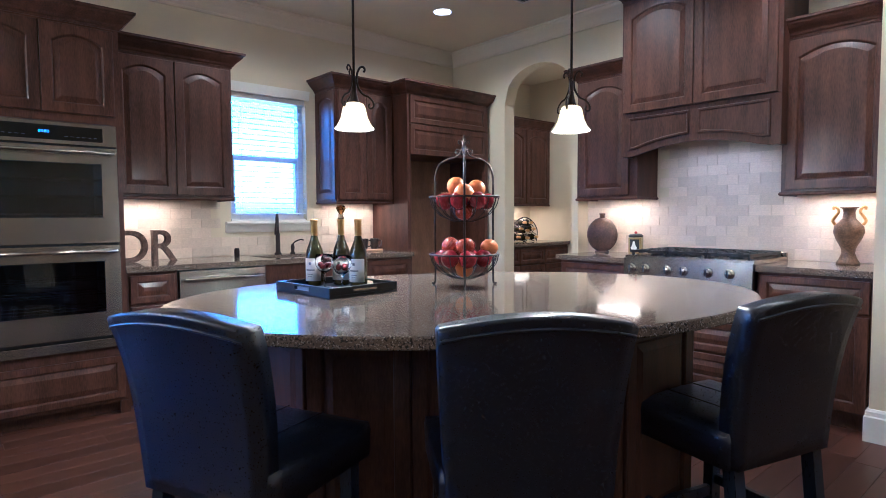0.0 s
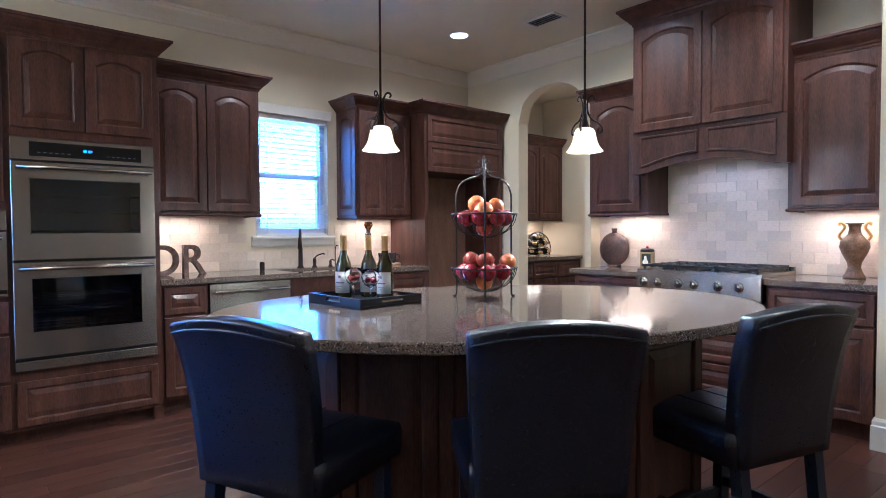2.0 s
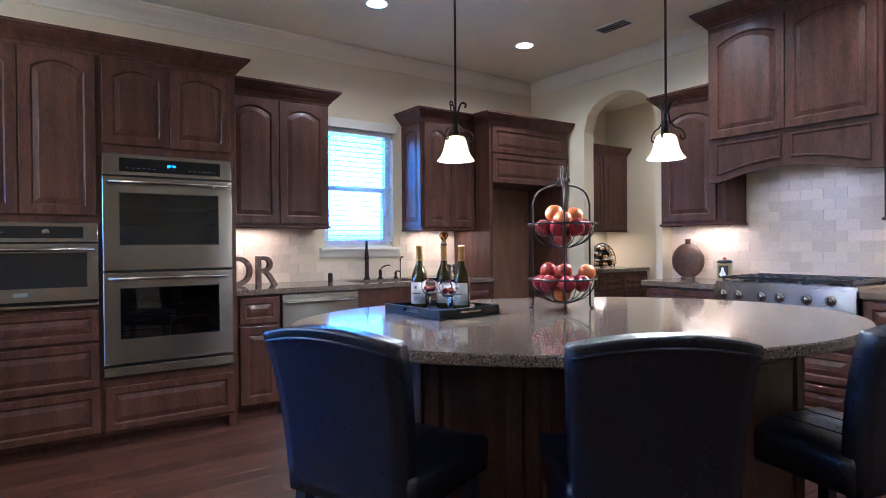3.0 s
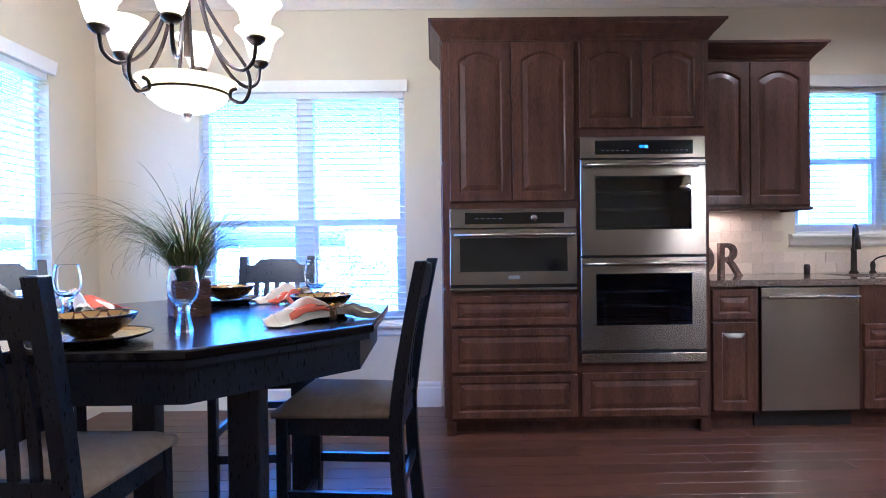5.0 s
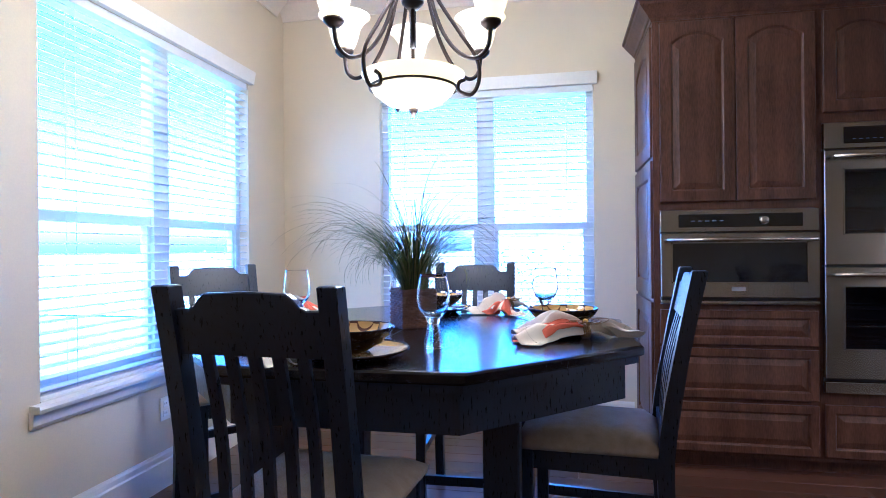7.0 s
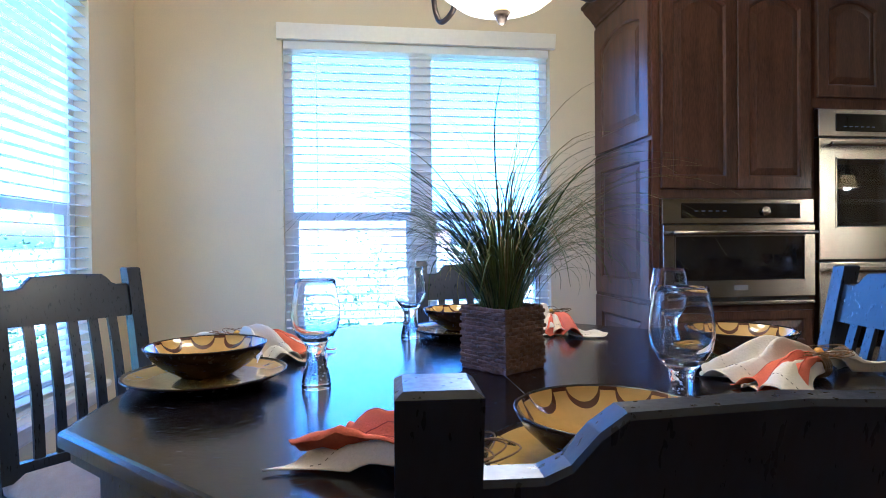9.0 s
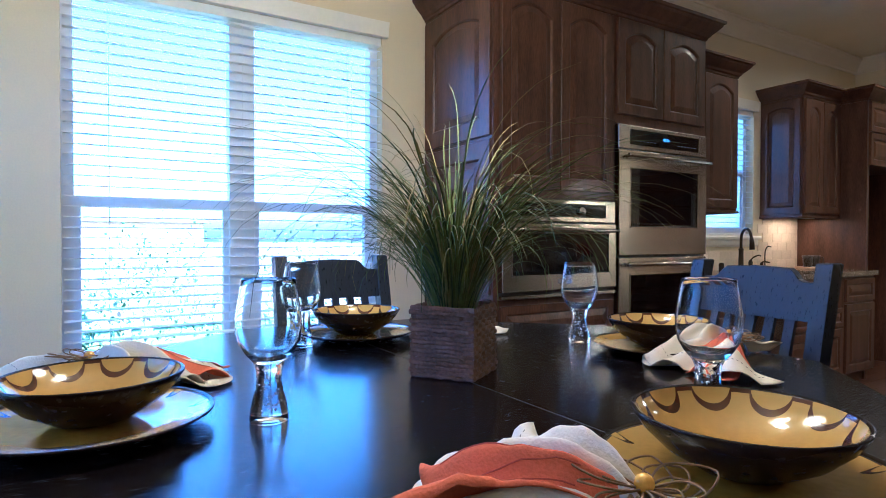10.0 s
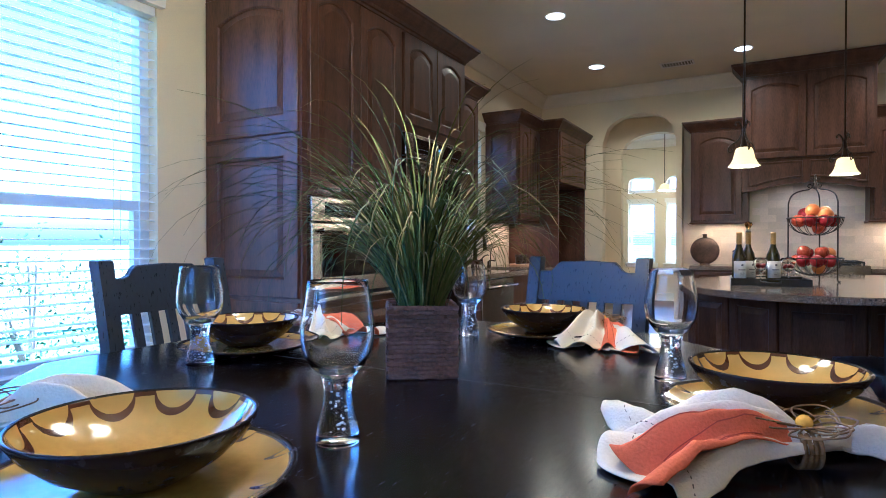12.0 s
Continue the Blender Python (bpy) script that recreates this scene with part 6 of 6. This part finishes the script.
# ---- lights of the place, and added ceiling cans ----
def pendant(x, y):
    top = root("pendant_lamp", pose(x, y, 0.010), "lit alabaster bell pendant on a dark iron scrolled stem", "pendant lamp", "pendants over the island")
    part("rod", tube([(0, 0, 1.86), (0, 0, H - 0.03)], 0.006, n=10), IRON, top, smooth=True)
    part("ceiling_canopy", lathe([(0, H - 0.011), (0.06, H - 0.011), (0.06, H - 0.022), (0.02, H - 0.04), (0, H - 0.04)], 24), IRON, top, smooth=True)
    part("socket_cup", lathe([(0, 1.88), (0.010, 1.88), (0.014, 1.80), (0.022, 1.768), (0.030, 1.755), (0.0, 1.755)], 20), IRON, top, smooth=True)
    for k in range(3):
        a = 2 * math.pi * k / 3 + 0.9
        pts = [(0.046, 1.900), (0.052, 1.912), (0.044, 1.924), (0.030, 1.922), (0.018, 1.900), (0.013, 1.870), (0.018, 1.835), (0.040, 1.800), (0.070, 1.785), (0.090, 1.762), (0.092, 1.740), (0.078, 1.732), (0.068, 1.742), (0.074, 1.754)]
        part("scroll_arm", tube(spline([(r * math.cos(a), r * math.sin(a), z) for r, z in pts], 4), 0.0052, n=6, flat=0.6), IRON, top, smooth=True)
    sh = part("glass_shade", lathe([(0.030, 1.757), (0.043, 1.752), (0.052, 1.738), (0.058, 1.712), (0.064, 1.685), (0.076, 1.660), (0.091, 1.640), (0.094, 1.636), (0.091, 1.634), (0.073, 1.656), (0.060, 1.682), (0.054, 1.71), (0.048, 1.735), (0.039, 1.748), (0.030, 1.753)], 36), SHADE, top, "glowing alabaster glass bell shade", smooth=True)
    lamp("pendant_bulb", "POINT", (x, y, 1.655), 14, 0.025)
    return top


pendant(-1.955, 1.985)
pendant(-1.34, 2.84)

CHX, CHY = -2.41, -1.24
chd = root("chandelier", pose(CHX, CHY, 0, 0, 0, 14), "bronze chandelier with a glowing bowl and six upturned alabaster shades", "chandelier")
part("stem", lathe([(0, 2.93), (0.008, 2.93), (0.008, 2.40), (0.02, 2.39), (0.03, 2.34), (0.022, 2.28), (0.03, 2.25), (0.012, 2.22), (0.012, 1.90), (0, 1.90)], 20), IRON, chd, smooth=True)
part("ceiling_canopy", lathe([(0, H - 0.001), (0.07, H - 0.001), (0.068, H - 0.015), (0.02, H - 0.035), (0, H - 0.035)], 24), IRON, chd, smooth=True)
part("glass_bowl", lathe([(0, 1.680), (0.05, 1.684), (0.10, 1.702), (0.142, 1.735), (0.158, 1.765), (0.172, 1.785), (0.184, 1.797), (0.186, 1.800), (0.181, 1.800), (0.166, 1.786), (0.152, 1.766), (0.137, 1.738), (0.096, 1.708), (0.045, 1.692), (0, 1.688)], 48), SHADE, chd, "glowing alabaster glass bowl", smooth=True)
part("bowl_ring", tube([(0.156 * math.cos(a), 0.156 * math.sin(a), 1.752) for a in [2 * math.pi * i / 40 for i in range(41)]], 0.005, n=6, caps=False), IRON, chd, smooth=True)
part("bottom_finial", lathe([(0, 1.650), (0.008, 1.655), (0.012, 1.665), (0.02, 1.678), (0, 1.68)], 16), IRON, chd, smooth=True)
for k in range(6):
    a = 2 * math.pi * k / 6
    P = lambda r, z: (r * math.cos(a), r * math.sin(a), z)
    arm = part("arm", tube(spline([P(0.018, 2.30), P(0.055, 2.14), P(0.105, 1.97), P(0.17, 1.865), P(0.24, 1.825), P(0.288, 1.852), P(0.302, 1.915)], 6), 0.0075, n=8), IRON, chd, smooth=True)
    part("cup", lathe([(0, 1.972), (0.018, 1.975), (0.034, 1.99), (0.036, 2.0), (0, 2.0)], 20), IRON, arm, smooth=True, matrix=Matrix.Translation(P(0.302, -0.06)))
    part("glass_shade", lathe([(0.03, 2.001), (0.042, 2.02), (0.052, 2.05), (0.06, 2.085), (0.080, 2.115), (0.098, 2.13), (0.095, 2.131), (0.077, 2.118), (0.056, 2.087), (0.048, 2.05), (0.038, 2.022), (0.026, 2.006)], 32), SHADE, arm, "glowing upturned alabaster shade", smooth=True, matrix=Matrix.Translation(P(0.302, -0.06)))
for k in range(3):
    a = 2 * math.pi * (k + 0.5) / 3 + 0.3
    P = lambda r, z: (r * math.cos(a), r * math.sin(a), z)
    part("scroll_arm", tube(spline([P(0.02, 2.27), P(0.075, 2.10), P(0.165, 1.95), P(0.228, 1.85), P(0.238, 1.775), P(0.212, 1.722), P(0.166, 1.735), P(0.166, 1.765), P(0.188, 1.775)], 6), 0.007, n=8), IRON, chd, smooth=True)
lamp("chandelier_bulbs", "POINT", (CHX, CHY, 2.22), 32, 0.16)
lamp("chandelier_bowl_bulb", "POINT", (CHX, CHY, 1.60), 7, 0.10)

# Pantry can and the six at x > 0: unseen, added as fill light.
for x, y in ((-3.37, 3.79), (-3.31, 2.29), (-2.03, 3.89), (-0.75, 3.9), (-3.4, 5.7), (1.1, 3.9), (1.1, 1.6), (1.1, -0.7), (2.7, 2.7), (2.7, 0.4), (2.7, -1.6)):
    cl = root("recessed_downlight", pose(x, y, H if y < N_ else 2.95), "lit round recessed ceiling light with a white trim, seen or added out of view", "ceiling light", "recessed ceiling lights")
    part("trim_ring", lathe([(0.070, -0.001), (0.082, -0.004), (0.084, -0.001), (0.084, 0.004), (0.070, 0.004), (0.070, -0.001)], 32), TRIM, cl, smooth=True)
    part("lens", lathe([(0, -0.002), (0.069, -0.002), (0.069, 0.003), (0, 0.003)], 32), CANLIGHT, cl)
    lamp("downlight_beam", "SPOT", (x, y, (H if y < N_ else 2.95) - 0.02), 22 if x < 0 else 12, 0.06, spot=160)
vt = root("ceiling_vent", pose(-2.63, 4.07, H, 0, 0, 0), "white louvred ceiling air vent", "vent")
bm = bmesh.new()
for a in ((-0.16, 0.16, -0.085, -0.065, -0.008, -0.001), (-0.16, 0.16, 0.065, 0.085, -0.008, -0.001), (-0.16, -0.14, -0.065, 0.065, -0.008, -0.001), (0.14, 0.16, -0.065, 0.065, -0.008, -0.001)):
    box(bm, *a)
part("vent_frame", bm, TRIM, vt)
part("vent_back", boxes((-0.14, 0.14, -0.065, 0.065, -0.003, -0.001)), BLACK, vt)
first = None
for i in range(10):
    mm = pose(-0.126 + 0.028 * i, 0, -0.006, 0, 35, 0)
    if first is None:
        first = part("vent_louvre", boxes((-0.010, 0.010, -0.065, 0.065, -0.001, 0.001)), TRIM, vt, matrix=mm)
    else:
        share("vent_louvre", first.data, vt, mm)
spk = root("ceiling_speaker", pose(-3.31, 3.17, H), "flush round ceiling speaker grille painted like the ceiling", "speaker")
part("grille", lathe([(0, -0.004), (0.10, -0.004), (0.108, -0.001), (0, -0.001)], 32), CEIL, spk)


def under_light(x, y, z, w, d, along_y, energy):
    top = root("under_cabinet_light", pose(x, y, z), "slim lit strip under a wall cabinet", "light strip", "under-cabinet lights")
    part("housing", boxes((-d / 2, d / 2, -w / 2, w / 2, -0.016, -0.001) if along_y else (-w / 2, w / 2, -d / 2, d / 2, -0.016, -0.001)), TRIM, top)
    lamp("strip_light", "AREA", (x, y, z - 0.02), energy, d if along_y else w, wide=w if along_y else d, colour=(1.0, 0.50, 0.15))


under_light(W + 0.16, 1.60, UZ, 0.42, 0.06, True, 1.1)
under_light(W + 0.16, 3.40, UZ - 0.01, 0.42, 0.06, True, 1.1)
under_light(-2.25, N_ - 0.16, UZ, 0.40, 0.06, False, 1.1)
under_light(-0.68, N_ - 0.16, UZ - 0.005, 0.42, 0.06, False, 1.1)
under_light(PX + 0.16, 5.75, UZ, 0.9, 0.05, True, 2.4)
lamp("hood_light", "SPOT", (-1.30, N_ - 0.22, 1.785), 0.9, 0.05, target=(-1.40, N_ - 0.06, 0.9), spot=140, colour=(1.0, 0.66, 0.38))
lamp("hood_light", "SPOT", (-1.65, N_ - 0.22, 1.785), 0.9, 0.05, target=(-1.55, N_ - 0.06, 0.9), spot=140, colour=(1.0, 0.66, 0.38))
lamp("dining_bulb", "POINT", (-3.42, 8.6, 2.02), 35, 0.08)


# ---- outside ----
bm = bmesh.new()
box(bm, -400, 400, -400, 400, -0.5, -0.25)
tagged(part("ground", bm, LAWN), "sunlit lawn round the house", "ground", kind="structure")
# Unseen flat cap, added to keep sky and sun out from above.
tagged(part("wall_outer", boxes((-4.6, 4.5, -2.9, 10.3, 3.35, 3.45)), ROOFING), "flat unseen cap added to close the house above", "roof", kind="structure")


def shrub(x, y, h, w, seed):
    rnd = random.Random(seed)
    top = root("shrub", pose(x, y, -0.25), "leafy green garden shrub outside the window", "shrub", "shrubs along the fence")
    bm = bmesh.new()
    for k in range(6):
        a = rnd.random() * 6.28
        tube(spline([(0, 0, 0), (0.12 * w * math.cos(a), 0.12 * w * math.sin(a), h * 0.4), (0.35 * w * math.cos(a), 0.35 * w * math.sin(a), h * 0.85)], 4), [0.02] * 5 + [0.012] * 4, bm, 5)
    part("stems", bm, FENCE, top)
    bm = bmesh.new()
    clumps = [(rnd.uniform(-w, w) * 0.42, rnd.uniform(-w, w) * 0.42, h * (0.18 + 0.75 * rnd.random())) for _ in range(16)]
    for i in range(1900):
        c = rnd.choice(clumps)
        s = 0.20 * w
        p = Vector((c[0] + rnd.gauss(0, s), c[1] + rnd.gauss(0, s), max(0.05, c[2] + rnd.gauss(0, 0.12 * h))))
        r = rnd.uniform(0.013, 0.032)
        q = Euler((rnd.uniform(-1.2, 1.2), rnd.uniform(-1.2, 1.2), rnd.random() * 6.28)).to_matrix()
        vs = [bm.verts.new(p + q @ Vector(v)) for v in ((-r, 0, 0), (-r * 0.2, -r * 0.5, r * 0.15), (r, 0, 0), (-r * 0.2, r * 0.5, r * 0.15))]
        bm.faces.new(vs)
    tagged(part("leaves", bm, LEAF, top), kind="stuff")


for i in range(9):
    rr = random.Random(100 + i)
    shrub(-6.6 - rr.random() * 1.2, -4.6 + 1.05 * i + rr.uniform(-0.3, 0.3), rr.uniform(1.0, 1.55), rr.uniform(0.9, 1.3), i)
for i in range(5):
    rr = random.Random(200 + i)
    shrub(-6.0 + 1.5 * i, -8.4 - rr.random(), rr.uniform(0.9, 1.5), rr.uniform(1.0, 1.4), 50 + i)


def fence(name_label, p0, p1, m_h):
    d = (Vector(p1) - Vector(p0))
    L_ = d.length
    top = root("fence", pose(p0[0], p0[1], -0.25, 0, 0, math.degrees(math.atan2(d.y, d.x))), name_label, "fence")
    k = int(L_ / 0.145)
    first = None
    for i in range(k):
        mm = pose(i * 0.145, 0, 0)
        if first is None:
            first = part("board", boxes((0, 0.138, -0.008, 0.008, 0.04, m_h)), FENCE, top, matrix=mm)
        else:
            share("board", first.data, top, mm)
    for z in (0.35, m_h - 0.3):
        part("rail", boxes((0, L_, 0.009, 0.045, z, z + 0.09)), FENCE, top)
    return top


fence("weathered wooden board fence behind the shrubs", (-11.5, -12.0), (-11.5, 9.0), 1.35)
fence("weathered wooden board fence behind the patio", (5.0, -12.0), (-11.5, -12.0), 1.35)


def house(x, y, rz, w, d, h):
    top = root("neighbour_house", pose(x, y, -0.25, 0, 0, rz), "neighbouring brick house with a dark shingle roof", "house")
    part("wall", boxes((-w / 2, w / 2, -d / 2, d / 2, 0, h)), BRICKS, top)
    bm = bmesh.new()
    a, b = w / 2 + 0.4, d / 2 + 0.4
    v = [bm.verts.new(p) for p in ((-a, -b, h), (a, -b, h), (a, b, h), (-a, b, h), (-a + b, 0, h + b * 0.65), (a - b, 0, h + b * 0.65))]
    for q in ((0, 1, 5, 4), (1, 2, 5), (2, 3, 4, 5), (3, 0, 4), (3, 2, 1, 0)):
        bm.faces.new([v[i] for i in q])
    part("roof", bm, ROOFING, top)
    for i in (-1, 0, 1):
        wn = part("window", boxes((i * w * 0.28 - 0.5, i * w * 0.28 + 0.5, -d / 2 - 0.04, -d / 2 + 0.02, 0.9, 2.2)), TRIM, top)
        part("pane", boxes((i * w * 0.28 - 0.44, i * w * 0.28 + 0.44, -d / 2 - 0.05, -d / 2 - 0.041, 0.96, 2.14)), DARKGLASS, wn)


house(-62, -1, -90, 16, 10, 2.9)
house(-12, -60, 0, 16, 10, 2.9)


# ---- tiles and floor planks ----
def tile_field(name, m, w, h, label, skip=lambda x0, x1, z0, z1: False, tw_=0.152, th_=0.076, gap=0.003):
    """Running-bond tiles on a grout bed: local x right, z up, wall at y = 0."""
    top = root(name, m, label, "backsplash", kind="structure")
    unit = bmesh.new()
    box(unit, 0, 1, -0.0065, -0.003, 0, 1)
    bmesh.ops.bevel(unit, geom=[ed for ed in unit.edges if ed.verts[0].co.y < -0.006 and ed.verts[1].co.y < -0.006], offset=0.0015, segments=1, affect="EDGES")
    first = None
    rnd = random.Random(len(label))
    bed = bmesh.new()
    r = 0
    z = 0.0
    while z < h - 0.01:
        z1 = min(z + th_, h)
        x = -tw_ * (0.5 if r % 2 else 0.0)
        while x < w:
            a, b = max(x, 0), min(x + tw_, w)
            if b - a > 0.015 and not skip(a, b, z, z1):
                box(bed, a, b, -0.004, -0.001, z, z1)
                mm = Matrix.Translation((a + gap / 2, -0.0006 * rnd.random(), z + gap / 2)) @ Matrix.Diagonal((b - a - gap, 1, z1 - z - gap, 1))
                if first is None:
                    first = part("tile", unit, TILE, top, matrix=mm)
                else:
                    share("tile", first.data, top, mm)
            x += tw_
        z += th_
        r += 1
    part("grout_bed", bed, GROUT, top)
    return top


tile_field("backsplash_west", pose(W, 1.376, 0.9215, 0, 0, 90), 2.31, 0.453, "cream travertine subway tiles behind the sink run", lambda a, b, z0, z1: b > 0.87 and a < 1.67 and z1 > 0.19)
tile_field("backsplash_north", pose(-2.66, N_, 0.9215), 2.255, 0.88, "cream travertine subway tiles behind the rangetop", lambda a, b, z0, z1: z1 > 0.46 and (a < 0.66 or b > 1.68))

flr = root("floor", pose(0, 0, 0), "dark reddish hardwood plank floor", "floor", kind="structure")
rnd = random.Random(3)
PWID, PLEN = 0.127, 1.35
pl = bmesh.new()
box(pl, 0.0008, PWID - 0.0008, 0.0008, PLEN - 0.0008, -0.012, 0)
bmesh.ops.bevel(pl, geom=[ed for ed in pl.edges if ed.verts[0].co.z > -0.001 and ed.verts[1].co.z > -0.001], offset=0.0012, segments=1, affect="EDGES")
first = None
rest_v, rest_f = [], []
x = -5.2
while x < E_:
    y = S - 0.02 - rnd.random() * PLEN
    ymax = 10.0 if x < 0.5 else N_
    while y < ymax:
        if -4.2 < x < -0.1 and -2.7 < y < 4.0 and (x < -2.6 or y > -2.6) and not (-1.9 < x < -0.7 and 1.3 < y < 2.0):
            mm = pose(x, y, 0)
            if first is None:
                first = part("plank", pl, PLANK, flr, matrix=mm)
            else:
                share("plank", first.data, flr, mm)
        else:
            k = len(rest_v)
            x0, x1, y0, y1 = x + 0.0008, x + PWID - 0.0008, y + 0.0008, y + PLEN - 0.0008
            rest_v += [(x0, y0, -0.012), (x1, y0, -0.012), (x1, y1, -0.012), (x0, y1, -0.012), (x0, y0, 0), (x1, y0, 0), (x1, y1, 0), (x0, y1, 0)]
            rest_f += [tuple(k + i for i in q) for q in ((4, 5, 6, 7), (0, 1, 5, 4), (1, 2, 6, 5), (2, 3, 7, 6), (3, 0, 4, 7))]
        y += PLEN
    x += PWID
me = bpy.data.meshes.new("planks_beyond")
me.from_pydata(rest_v, [], rest_f)
me.materials.append(PLANK_REST)
ob = new("planks_beyond", me)
ob.parent = flr
tagged(ob, kind="stuff")
